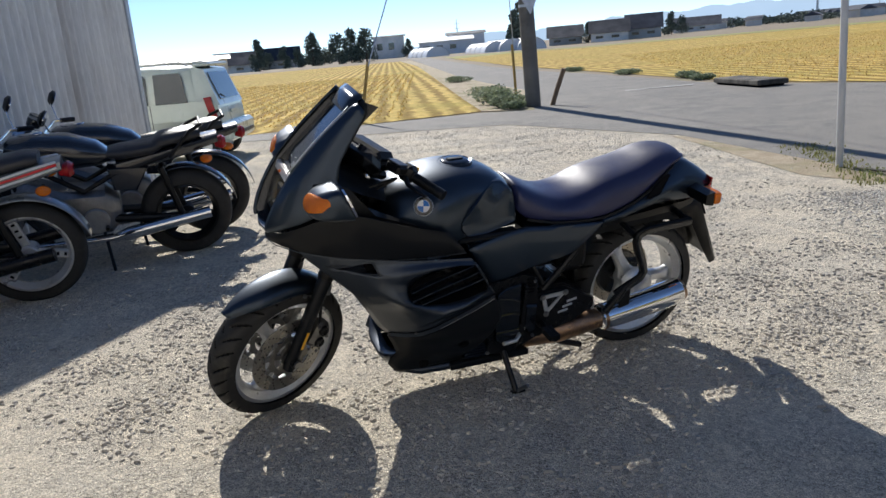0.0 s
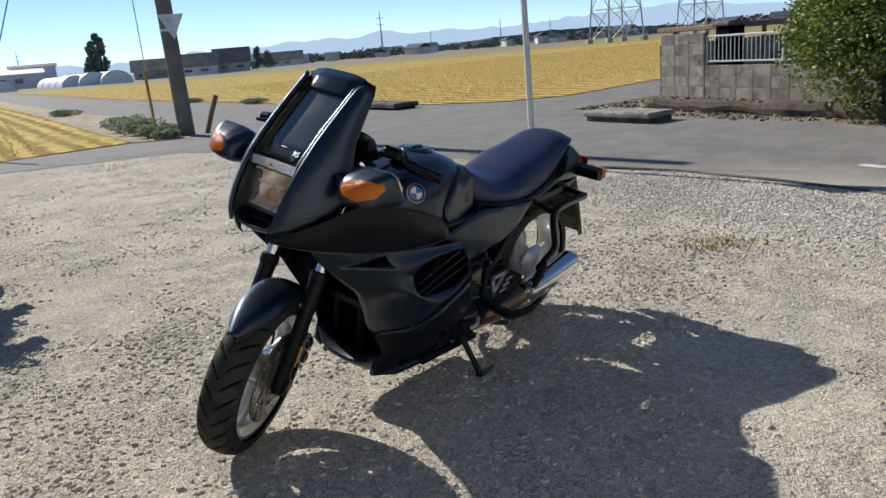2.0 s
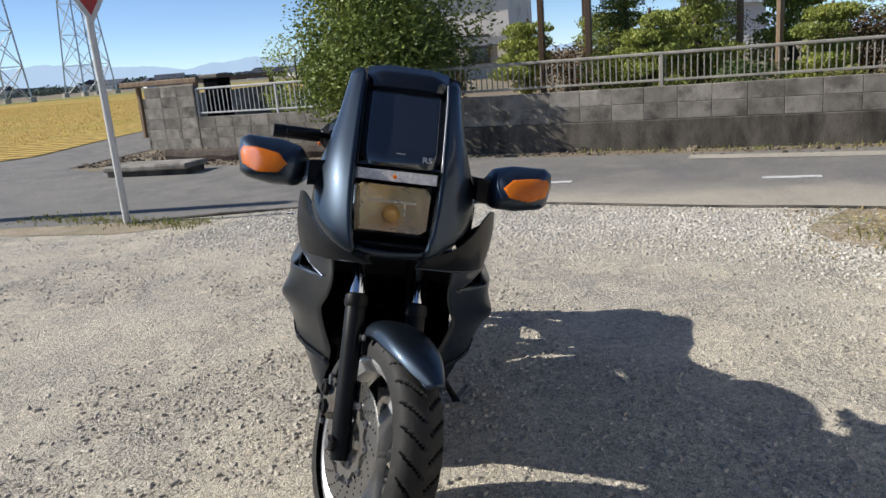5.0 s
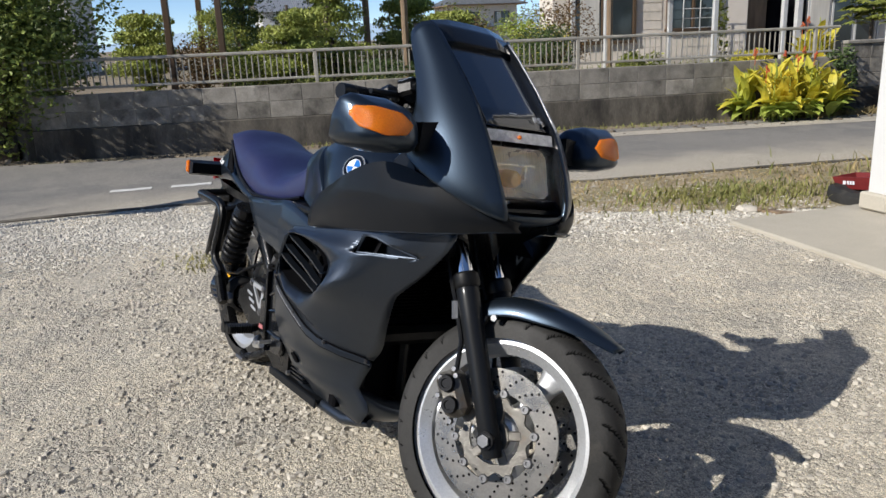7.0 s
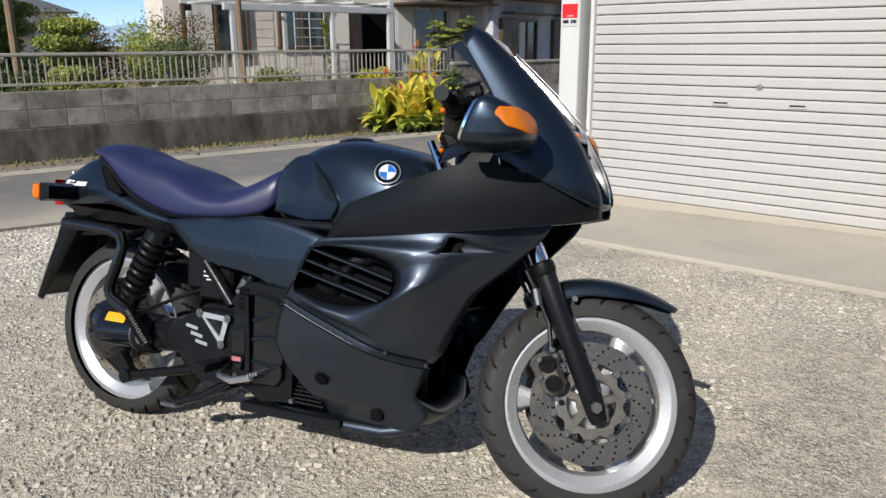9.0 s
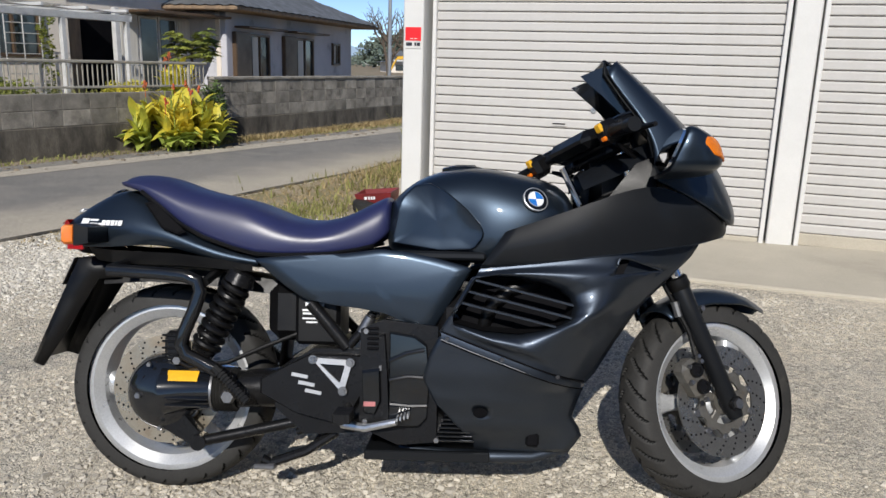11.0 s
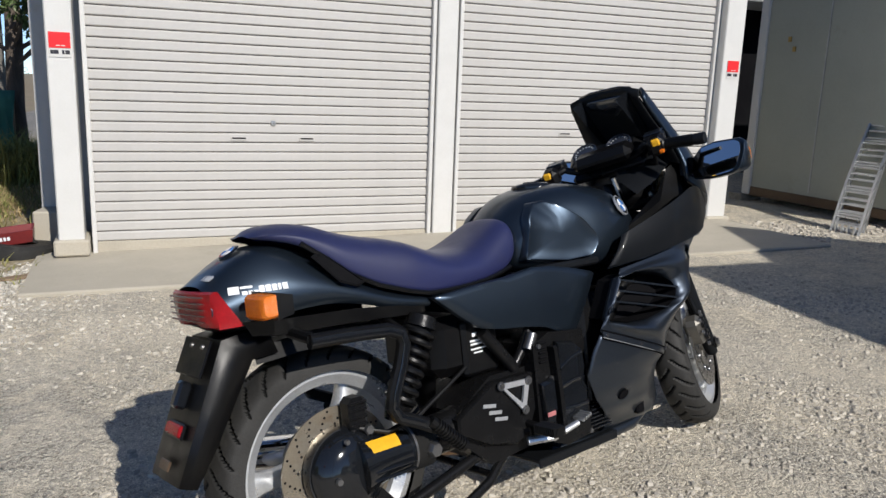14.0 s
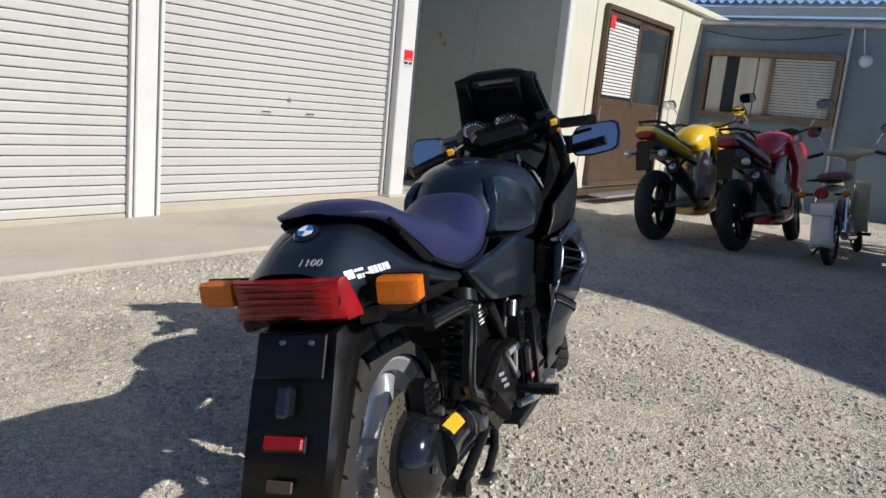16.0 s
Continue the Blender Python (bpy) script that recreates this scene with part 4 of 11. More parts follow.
def rail(p, q, z, h, material, label, step=0.11, post=1.8):
    """A metal rail of upright bars on a wall's top."""
    d = Vector((q[0] - p[0], q[1] - p[1], 0))
    ln, ang = d.length, math.degrees(math.atan2(d.y, d.x))
    w = thing("fence", Matrix.Translation((p[0], p[1], z)) @ pose(0, 0, 0, 0, 0, ang), label, "fence")
    part("top_rail", Geo().box((ln / 2, 0, h - 0.02), (ln, 0.045, 0.04), 0.01), material, w)
    part("bottom_rail", Geo().box((ln / 2, 0, 0.07), (ln, 0.03, 0.03), 0.005), material, w)
    bar = Geo().box((0, 0, 0), (0.014, 0.014, h - 0.1), 0.002).mesh("bar", material, 0)
    for i in range(int(ln / step) + 1):
        part("bar", bar, None, w, m=at(i * step, 0, 0.05 + (h - 0.1) / 2))
    pst = Geo().box((0, 0, h / 2 - 0.01), (0.045, 0.045, h), 0.005).mesh("post", material, 0)
    for i in range(int(ln / post) + 1):
        part("post", pst, None, w, m=at(min(ln, i * post), 0.0, 0))
    return w


GL = gz(8)
block_wall((7.91, 6.85), (8.43, -3.7), 0.37, 2, "low concrete block wall on a mouldy footing along the lane")
rail((7.95, 6.85), (8.47, -3.7), GL + 0.77, 0.41, M_RAIL, "weathered grey metal fence on the garden wall", 0.075, 3.4)
block_wall((9.62, 8.08), (8.0, 6.92), 0.37, 2, "short return of the block wall behind the garden tree")
block_wall((8.5, -3.8), (9.37, -10.9), 0.32, 3, "grey block wall with a pierced top course", True)
block_wall((9.53, 13.5), (9.57, 12.28), 0.0, 6, "end pier of a concrete block wall at the junction")
block_wall((9.57, 12.26), (9.68, 8.2), 0.0, 3, "low concrete block wall beside the garden tree")
rail((9.57, 12.26), (9.68, 8.2), GL + 0.60, 0.54, M_WHITERAIL, "white metal fence on a low block wall", 0.10)
part_w = block_wall((9.53, 13.55), (16.5, 15.4), 0.0, 5, "concrete block wall along the side lane")
pier = thing("gate_pier", at(9.62, 12.0, GL), "dark stone gate pier with a capped top", "pier")
part("shaft", Geo().box((0.25, 0, 0.65), (0.36, 0.36, 1.3), 0.01), M_BLACKVOID, pier)
part("cap", Geo().box((0.25, 0, 1.33), (0.46, 0.46, 0.08), 0.02), M_OLDCONC, pier)
# kerb stone slab over the ditch
sl = thing("ditch_slab", at(6.45, 10.35, GL, 102), "thick concrete slab bridging the ditch", "slab")
part("plate", Geo().box((0, 0, 0.13), (1.35, 0.60, 0.08), 0.02), M_BLOCK, sl)
part("support", Geo().box((-0.0, 0, 0.05), (1.28, 0.50, 0.12), 0.01), M_OLDCONC, sl)
sl = thing("ditch_slab", at(5.12, 18.55, gz(5), 104), "dark concrete slab at the corner of the field", "slab")
part("plate", Geo().box((0, 0, 0.11), (2.1, 0.7, 0.11), 0.02), M_OLDCONC, sl)
part("support", Geo().box((0, 0, 0.02), (2.0, 0.55, 0.08), 0.01), M_BLACKVOID, sl)
lg = thing("log", at(7.95, 9.35, GL, 96), "long rough log lying at the foot of the wall", "log")
rng = random.Random(3)
part("trunk", Geo().tube([(-2.2 + i * 0.3, rng.uniform(-0.04, 0.04), 0.09 + rng.uniform(-0.03, 0.03)) for i in range(15)], [0.105 + rng.uniform(-0.03, 0.04) for _ in range(15)], 9), M_BARK, lg)

# ---- leaves ----
def leaf_cloud(g, c, r, n, size, rng, flat=0.6, hollow=0.55, squash=1.0):
    """Small folded leaves strewn through an uneven shell."""
    c = Vector(c)
    for _ in range(n):
        d = Vector((rng.gauss(0, 1), rng.gauss(0, 1), rng.gauss(0, 1))).normalized()
        lump = 1 + 0.30 * noise.noise(d * 2.3 + c * 1.7) + 0.16 * noise.noise(d * 6.0 + c)
        k = (hollow + (1 - hollow) * rng.random() ** 0.6) * lump
        p = c + Vector((d.x * r[0] * k, d.y * r[1] * k, d.z * r[2] * k))
        s = size * rng.uniform(0.6, 1.4)
        a = Vector((rng.gauss(0, 1), rng.gauss(0, 1), rng.gauss(0, flat))).normalized()
        b = a.cross(Vector((rng.gauss(0, 1), rng.gauss(0, 1), rng.gauss(0, 1)))).normalized()
        up = a.cross(b) * s * 0.25
        n0 = len(g.v)
        g.v += [tuple(p - a * s), tuple(p + b * s * 0.5 + up), tuple(p + a * s), tuple(p - b * s * 0.5 + up)]
        g.f += [(n0, n0 + 1, n0 + 2), (n0, n0 + 2, n0 + 3)]
    return g


def raw(name, g, material, parent, label=""):
    me = bpy.data.meshes.new(name)
    me.from_pydata(g.v, [], g.f)
    me.materials.append(material)
    return part(name, me, None, parent, label)


def tree(x, y, h, r, material, label, n=2500, size=0.05, lumps=9, seed=1, trunk=0.07, low=0.3, category="tree", name="tree", z=None):
    """A tapered trunk with limbs and a crown of many clumps."""
    rng = random.Random(seed)
    t = thing(name, at(x, y, gz(x) if z is None else z), label, category)
    g = Geo()
    top = Vector((rng.uniform(-0.1, 0.1) * h, rng.uniform(-0.1, 0.1) * h, h * 0.75))
    g.tube([(0, 0, -0.05), top * 0.35 + Vector((0.02, 0.01, 0)), top * 0.7, top], [trunk, trunk * 0.8, trunk * 0.5, trunk * 0.2], 8)
    crown, spots = Geo(), []
    for i in range(lumps):
        a, k = rng.uniform(0, 6.28), rng.random() ** 0.5
        zc = low * h + (1 - low) * h * rng.uniform(0.15, 0.85)
        wide = math.sin(math.pi * min(0.95, max(0.15, (zc / h - low) / (1 - low)))) ** 0.5
        c = Vector((math.cos(a) * r * 0.62 * k * wide, math.sin(a) * r * 0.62 * k * wide, zc))
        spots.append(c)
        st = top * max(0.2, min(0.8, zc / h - 0.2))
        g.tube([st, (st + c) / 2 + Vector((0, 0, -0.03 * h)), c], [trunk * 0.4, trunk * 0.25, trunk * 0.1], 5)
        q = r * rng.uniform(0.38, 0.58)
        leaf_cloud(crown, c, (q, q, q * 0.85), n // lumps, size, rng)
    part("trunk", g, M_BARK, t)
    raw("crown", crown, material, t)
    return t


def shrub(x, y, h, r, material, label, n=900, size=0.035, seed=1, z=None, squash=1.0, category="shrub", name="shrub"):
    rng = random.Random(seed)
    t = thing(name, at(x, y, gz(x) if z is None else z), label, category)
    g, cr = Geo(), Geo()
    for i in range(5):
        a = rng.uniform(0, 6.28)
        c = Vector((math.cos(a) * r * 0.5, math.sin(a) * r * 0.5, h * rng.uniform(0.45, 0.65)))
        g.tube([(0, 0, -0.03), c * 0.5, c], [0.025, 0.018, 0.008], 5)
        leaf_cloud(cr, c, (r * 0.6, r * 0.6, h * 0.42), n // 5, size, rng)
    part("stem", g, M_BARK, t)
    raw("crown", cr, material, t)
    return t


def pine(x, y, h, seed=1, z=None):
    """A garden pine trained in cushions."""
    rng = random.Random(seed)
    t = thing("pine", at(x, y, gz(x) if z is None else z), "trained garden pine with bright green cushions", "pine tree", "garden pines")
    pts = [Vector((0.12 * math.sin(i * 1.3 + seed) * h * 0.3, 0.12 * math.cos(i * 1.7) * h * 0.3, h * i / 6)) for i in range(7)]
    g, cr = Geo(), Geo()
    g.tube(pts, [0.08 - 0.01 * i for i in range(7)], 7)
    for i in range(20):
        k = rng.uniform(0.25, 1.0)
        c = pts[int(k * 6)] + Vector((rng.uniform(-1, 1), rng.uniform(-1, 1), 0)) * (1.1 - k * 0.8) * h * 0.36
        g.tube([pts[int(k * 6)], c], [0.03, 0.012], 5)
        leaf_cloud(cr, c + Vector((0, 0, 0.06)), (0.40 * h / 2, 0.40 * h / 2, 0.17 * h / 2), 620, 0.026, rng, 1.6)
    part("trunk", g, M_BARK, t)
    raw("crown", cr, M_PINE, t)
    return t


def bare_tree(x, y, h, label, seed=1, z=None):
    rng = random.Random(seed)
    t = thing("bare_tree", at(x, y, gz(x) if z is None else z), label, "tree")
    g = Geo()

    def grow(p, d, ln, r, depth):
        q = p + d * ln
        g.tube([p, (p + q) / 2 + Vector((rng.uniform(-1, 1), rng.uniform(-1, 1), 0)) * ln * 0.06, q], [r, r * 0.85, r * 0.65], 5 if depth < 3 else 3, False)
        if depth < 5:
            for _ in range(3 if depth < 3 else 2):
                e = (d + Vector((rng.uniform(-1, 1), rng.uniform(-1, 1), rng.uniform(-0.3, 0.8))) * 0.75).normalized()
                grow(p + (q - p) * rng.uniform(0.6, 1.0), e, ln * rng.uniform(0.6, 0.8), r * 0.6, depth + 1)
    grow(Vector((0, 0, -0.05)), Vector((0.05, 0, 1)).normalized(), h * 0.3, h * 0.022, 0)
    part("trunk", g, M_BARK, t)
    return t


M_LEAF_TREE = mat("garden_tree_leaf", (0.27, 0.31, 0.07), (0.11, 0.16, 0.038), 1.3, 0.5, bump=0, rand=0.55, island=True, trans=0.2, spec=0.35)
tree(8.25, 7.35, 2.75, 1.5, M_LEAF_TREE, "dense evergreen garden tree overhanging the roadside", 36000, 0.036, 30, 5, 0.09, 0.04)
GARDEN = GL + 0.45
gb = spread("garden", [(8.0, 6.88), (8.5, -3.7), (9.4, -10.9), (40, -24), (40, 30), (9.7, 8.12)], 0.42, M_SOIL, "raised garden and yard behind the wall", "garden ground")
pine(10.3, 3.3, 1.75, 1, GARDEN)
pine(11.2, 2.1, 1.5, 2, GARDEN)
pine(11.0, 6.2, 1.4, 7, GARDEN)
for i, (x, y, h) in enumerate(((9.6, 3.9, 1.5), (9.7, 1.6, 1.35), (12.0, 3.6, 2.0), (12.6, 5.0, 2.1))):
    pine(x, y, h * 0.88, 30 + i, GARDEN)
for i, (x, y, h, r, m_, l) in enumerate([
        (9.3, 4.4, 0.75, 0.4, M_LEAF, "clipped green garden shrub"), (9.2, 2.5, 0.55, 0.45, M_LEAF_DK, "dark low garden shrub"), (10.5, 1.2, 1.1, 0.55, M_LEAF_RED, "russet rounded garden shrub"),
        (9.8, 0.2, 0.9, 0.5, M_LEAF_DK, "dark leafy garden shrub"), (11.5, -0.4, 1.3, 0.7, M_LEAF_RED, "autumn brown garden shrub"), (12.5, 1.0, 1.35, 0.6, M_LEAF, "tall green garden shrub"),
        (9.6, -1.3, 0.5, 0.35, M_LEAF, "small green garden shrub"), (11.2, 4.6, 1.7, 0.6, M_LEAF_DK, "dark evergreen garden shrub"), (13.2, 3.4, 1.5, 0.7, M_LEAF_DK, "dark evergreen garden shrub"),
        (10.6, 5.3, 1.0, 0.5, M_LEAF_RED, "reddish autumn garden shrub"), (9.0, 1.4, 0.4, 0.3, M_GRASS, "tufted green garden plant"), (10.6, 10.4, 0.55, 0.7, M_LEAF_DK, "low clipped hedge bush"),
        (10.8, 0.35, 1.15, 0.5, M_LEAF_LIME, "loose yellow-green garden shrub"), (12.4, -0.5, 1.0, 0.55, M_LEAF_YEL, "yellowing autumn garden shrub"), (14.5, 5.5, 1.6, 0.8, M_LEAF, "tall green garden shrub"), (9.2, -2.8, 0.45, 0.3, M_LEAF_YEL, "low yellow-green garden plant")]):
    shrub(x, y, h, r, m_, l, 2600, 0.024, 20 + i, GARDEN)
tree(16.5, 13.8, 2.2, 1.1, M_LEAF_DK, "round dark tree in a farther garden", 2500, 0.07, 8, 8, 0.07, 0.2)
tree(12.4, 8.3, 2.1, 0.9, M_LEAF_RED, "thin olive-brown garden tree", 1600, 0.05, 8, 9, 0.05, 0.2)
tree(12.0, 11.7, 2.15, 0.85, M_LEAF_LIME, "feathery pale garden tree with thin branches", 2200, 0.034, 14, 31, 0.04, 0.1)
bare_tree(11.6, 9.0, 2.4, "thin bare garden tree", 4)
# garden plants grow along the rail
rng = random.Random(17)
sp = [(rng.uniform(8.5, 9.6), rng.uniform(-3.6, 4.8), rng.uniform(0.1, 0.45)) for _ in range(2600)]
og = blades("garden_plants", sp, M_GRASS, "mixed low garden plants behind the rail", rng, 0.6, 0.012)
og.location.z = 0.42
# carport and posts over the garden
cp = thing("carport", at(10.2, 4.9, GARDEN), "brown steel carport frame over the garden path", "carport")
for x, y in ((0, 0), (0, 0.75), (2.6, 0.0), (2.6, 0.75)):
    part("post", Geo().box((x, y, 1.05), (0.09, 0.09, 2.2), 0.008), M_BROWN, cp)
part("beam", Geo().box((0, -0.6, 2.05), (0.10, 3.4, 0.12), 0.01), M_BROWN, cp)
part("beam", Geo().box((2.6, -0.6, 2.05), (0.10, 3.4, 0.12), 0.01), M_BROWN, cp)
part("roof", Geo().box((1.3, -0.6, 2.16), (3.2, 3.6, 0.06), 0.01), M_PALE, cp, "pale translucent roof sheet")
for x, y, h in ((10.4, 2.75, 2.4), (9.9, 2.2, 2.4), (10.2, -1.0, 2.5)):
    p_ = thing("post", at(x, y, GARDEN), "grey-green wooden garden post", "post", "garden posts")
    part("shaft", Geo().tube([(0, 0, -0.05), (0.01, 0, h * 0.5), (0, 0.01, h)], 0.05, 8), M_WOOD, p_)
ab = thing("shelter", at(13.5, 14.6, GL), "low open farm shelter with a flat roof", "shelter")
for x, y in ((-1.4, 0), (1.4, 0), (-1.4, 1.8), (1.4, 1.8)):
    part("post", Geo().box((x, y, 0.6), (0.09, 0.09, 1.25), 0.005), M_WOOD, ab)
part("roof", Geo().box((0, 0.9, 1.28), (3.4, 2.4, 0.12), 0.02), M_WOOD, ab)

# canna clumps beside the wall and behind the rail
def broad_leaf(p0, d, ln, w, rise, droop):
    """A broad pointed leaf folded along its rib."""
    s = Vector((-d.y, d.x, 0)).normalized()
    g, n = Geo(), 5
    v = []
    for k in range(n + 1):
        u = k / n
        c = p0 + d * ln * u * (0.35 + 0.65 * u * droop) + Vector((0, 0, ln * (rise * u - droop * 0.75 * u * u)))
        ww = w * math.sin(math.pi * (0.06 + 0.94 * u) ** 0.8) + 0.004 * (1 - u)
        v += [c + s * ww + Vector((0, 0, ww * 0.35)), c, c - s * ww + Vector((0, 0, ww * 0.35))]
    return g.add(v, [f for k in range(n) for f in ((3 * k, 3 * k + 1, 3 * k + 4, 3 * k + 3), (3 * k + 1, 3 * k + 2, 3 * k + 5, 3 * k + 4))])


def canna(x, y, z, count, rx, ry, height, label, seed):
    cn = thing("canna_clump", at(x, y, z), label, "plant", "canna clumps")
    rng = random.Random(seed)
    for i in range(count):
        g = Geo()
        a, k = rng.uniform(0, 6.28), rng.random() ** 0.5
        bx, by, h = math.cos(a) * k * rx, math.sin(a) * k * ry, height * rng.uniform(0.75, 1.0) * (1.08 - 0.35 * k * k)
        g.tube([(bx, by, -0.03), (bx * 1.05, by * 1.05, h)], [0.012, 0.006], 5)
        st = raw("stalk", g, M_LEAF_LIME, cn)
        for j in range(7):
            u = j / 6
            b_ = rng.uniform(0, 6.28) if k < 0.6 or u > 0.5 else a + rng.uniform(-1.0, 1.0)
            d = Vector((math.cos(b_), math.sin(b_), 0))
            p0 = Vector((bx, by, h * (0.10 + 0.62 * u)))
            if u < 0.5:
                raw("leaf", broad_leaf(p0, d, rng.uniform(0.30, 0.42), rng.uniform(0.075, 0.11), rng.uniform(0.6, 1.05), rng.uniform(0.5, 1.0)), M_LEAF_LIME if u < 0.3 else M_LEAF_YEL, st)
            else:
                raw("leaf", broad_leaf(p0, d, rng.uniform(0.30, 0.40), rng.uniform(0.040, 0.065), rng.uniform(0.85, 1.1), rng.uniform(0.2, 0.55)), M_LEAF_YEL, st)
        if i % 9 == 0:
            f = Geo()
            for j in range(6):
                f.ball((bx * 1.05 + rng.uniform(-0.025, 0.025), by * 1.05 + rng.uniform(-0.025, 0.025), h + 0.14 + 0.014 * j), (0.014, 0.014, 0.02), 5, 3)
            f.tube([(bx * 1.05, by * 1.05, h - 0.02), (bx * 1.05, by * 1.05, h + 0.2)], 0.005, 4)
            part("flower", f, M_FLOWER, cn, "orange-red flower")


canna(8.0, -2.75, GL, 52, 0.40, 0.70, 0.80, "dense clump of yellow-green canna plants with red flowers", 12)
canna(9.2, -3.9, GARDEN, 10, 0.18, 0.30, 0.85, "small yellow canna clump behind the garden rail", 14)
shrub(8.35, -3.65, 0.95, 0.24, M_LEAF_DK, "dark green creeper hanging over the wall's end", 900, 0.03, 61, GL)

# ---- houses beyond the wall ----
def tiled_roof(parent, w, d, z, rise, over=0.5):
    """A hipped roof of pan tiles: ridged slopes in courses."""
    hw, hd = w / 2 + over, d / 2 + over
    ridge = max(0.2, hw - hd)
    g = Geo()
    n = 16
    for sx, sy in ((1, 0), (-1, 0), (0, 1), (0, -1)):
        cols = 44
        rows_ = []
        for r in range(n + 1):
            k = r / n
            row = []
            for c in range(cols + 1):
                u = c / cols * 2 - 1
                ex, ey = hw + (ridge - hw) * k, hd * (1 - k)
                x, y = (u * ex, sy * ey) if sy else (sx * ex, u * ey)
                bumpz = 0.025 * abs(math.sin(c * math.pi / 2)) + 0.02 * (r % 2)
                row.append((x, y, z + rise * k + bumpz))
            rows_.append(row)
        g.rings(rows_, False, False)
    part("roof", g, M_TILE, parent, "grey pan-tiled hipped roof", 30)
    part("eaves", Geo().box((0, 0, z - 0.05), (hw * 2 - 0.04, hd * 2 - 0.04, 0.10), 0.02), M_WOOD, parent, "dark eaves boarding")
    g = Geo()
    g.tube([(-ridge - 0.1, 0, z + rise + 0.06), (ridge + 0.1, 0, z + rise + 0.06)], 0.11, 8)
    part("ridge", g, M_TILE, parent)


def window(parent, x, y, z, w, h, axis="y", shutter_side=0, out=1, curtain=True):
    """A framed sliding window, its face looking along out on the other axis."""
    def put(cx, cz, sx, sz, t, o):
        return ((x + o * out, y + cx, z + cz), (t, sx, sz)) if axis == "y" else ((x + cx, y + o * out, z + cz), (sx, t, sz))
    g = Geo()
    for cx, cz, sx, sz in ((0, h / 2, w + 0.08, 0.06), (0, -h / 2, w + 0.1, 0.06), (-w / 2, 0, 0.06, h), (w / 2, 0, 0.06, h), (0, 0, 0.05, h)):
        g.box(*put(cx, cz, sx, sz, 0.10, 0.03), 0.005)
    wn = part("window", g, M_BROWN, parent, "bronze framed sliding window")
    for s in (-1, 1):
        part("pane", Geo().box(*put(s * w / 4, 0, w / 2 - 0.05, h - 0.05, 0.01, 0.02)), M_PANE, wn)
    if curtain:
        part("curtain", Geo().box(*put(w * 0.2, 0, w * 0.3, h - 0.08, 0.008, 0.031)), M_CURTAIN, wn, "pale curtain")
    if shutter_side:
        sh = part("shutter_box", Geo().box(*put(shutter_side * (w / 2 + 0.42), 0, 0.72, h + 0.1, 0.12, 0.05), 0.01), M_BROWN, parent, "brown louvred storm shutter box")
        for i in range(14):
            part("louvre", Geo().box(*put(shutter_side * (w / 2 + 0.42), -h / 2 + 0.05 + i * h / 14, 0.66, 0.03, 0.02, 0.115)), M_BROWN, sh)
    return wn


HS = Matrix.Translation((13.6, -9.15, GL)) @ pose(0, 0, 0, 0, 0, 15)          # y runs along the front, x into the house
hs = thing("house", HS, "grey one-storey house with brown shutters and a tiled roof", "house")
part("wall", Geo().box((2.8, -4.0, 1.15), (5.6, 8.0, 2.4), 0.02), M_GREYWALL, hs)
tr_ = thing("house_roof", HS @ at(2.8, -4.0), "grey pan-tiled hipped roof of the one-storey house", "roof")
tiled_roof(tr_, 5.6, 8.0, 2.42, 1.5, 0.75)
for y, w, s in ((-1.55, 1.0, 1), (-4.25, 1.15, 1), (-6.6, 0.5, 0)):
    window(hs, 0.0, y, 1.28 if s else 1.45, w, 1.1 if s else 0.62, "y", s, -1)
    if s:
        part("awning", Geo().box((-0.2, y + 0.1, 2.0), (0.42, w + 1.1, 0.05), 0.01), M_BROWN, hs, "thin brown window hood")
H2 = Matrix.Translation((13.75, -9.2, GL)) @ pose(0, 0, 0, 0, 0, 2)
h2 = thing("house", H2, "cream farmhouse wing with sliding doors and a lean-to", "house")
part("wall", Geo().box((3.4, 3.1, 1.75), (5.0, 6.2, 3.5), 0.02), M_HOUSEWALL, h2)
part("front_wall", Geo().box((0.45, 6.25, 1.25), (0.9, 4.1, 2.5), 0.02), M_HOUSEWALL, h2, "beige siding wall")
part("return_wall", Geo().box((0.45, 0.06, 1.25), (0.9, 0.12, 2.5), 0.01), M_HOUSEWALL, h2)
tr_ = thing("house_roof", H2 @ at(3.4, 3.1), "dark pan-tiled roof of the cream wing", "roof")
tiled_roof(tr_, 5.4, 6.4, 3.5, 1.6, 0.4)
part("lean_roof", Geo().box((0.55, 6.25, 2.62), (1.3, 4.3, 0.07), 0.01), M_TILE, h2, "tiled lower roof")
part("canopy", Geo().box((0.35, 1.2, 2.18), (1.2, 2.5, 0.06), 0.01), M_BROWN, h2, "thin brown canopy over the glass doors")
for k in range(4):
    dr = part("glass_door", Geo().box((0.86, 0.40 + k * 0.56, 1.15), (0.05, 0.54, 1.95), 0.006), M_WHITERAIL, h2, "sliding glass door with a pale curtain")
    part("pane", Geo().box((0.828, 0.40 + k * 0.56, 1.15), (0.012, 0.44, 1.82)), M_CURTAIN if k in (0, 3) else M_PANE, dr)
part("doorway", Geo().box((0.86, 2.85, 1.15), (0.05, 0.9, 2.05), 0.01), M_BLACKVOID, h2, "dark open entrance")
part("door", Geo().box((0.80, 3.75, 1.15), (0.05, 0.8, 2.05), 0.01), M_WOOD, h2, "brown wooden entrance door")
part("porch_post", Geo().box((0.0, 3.1, 1.1), (0.12, 0.12, 2.2), 0.01), M_WHITERAIL, h2, "white porch post")
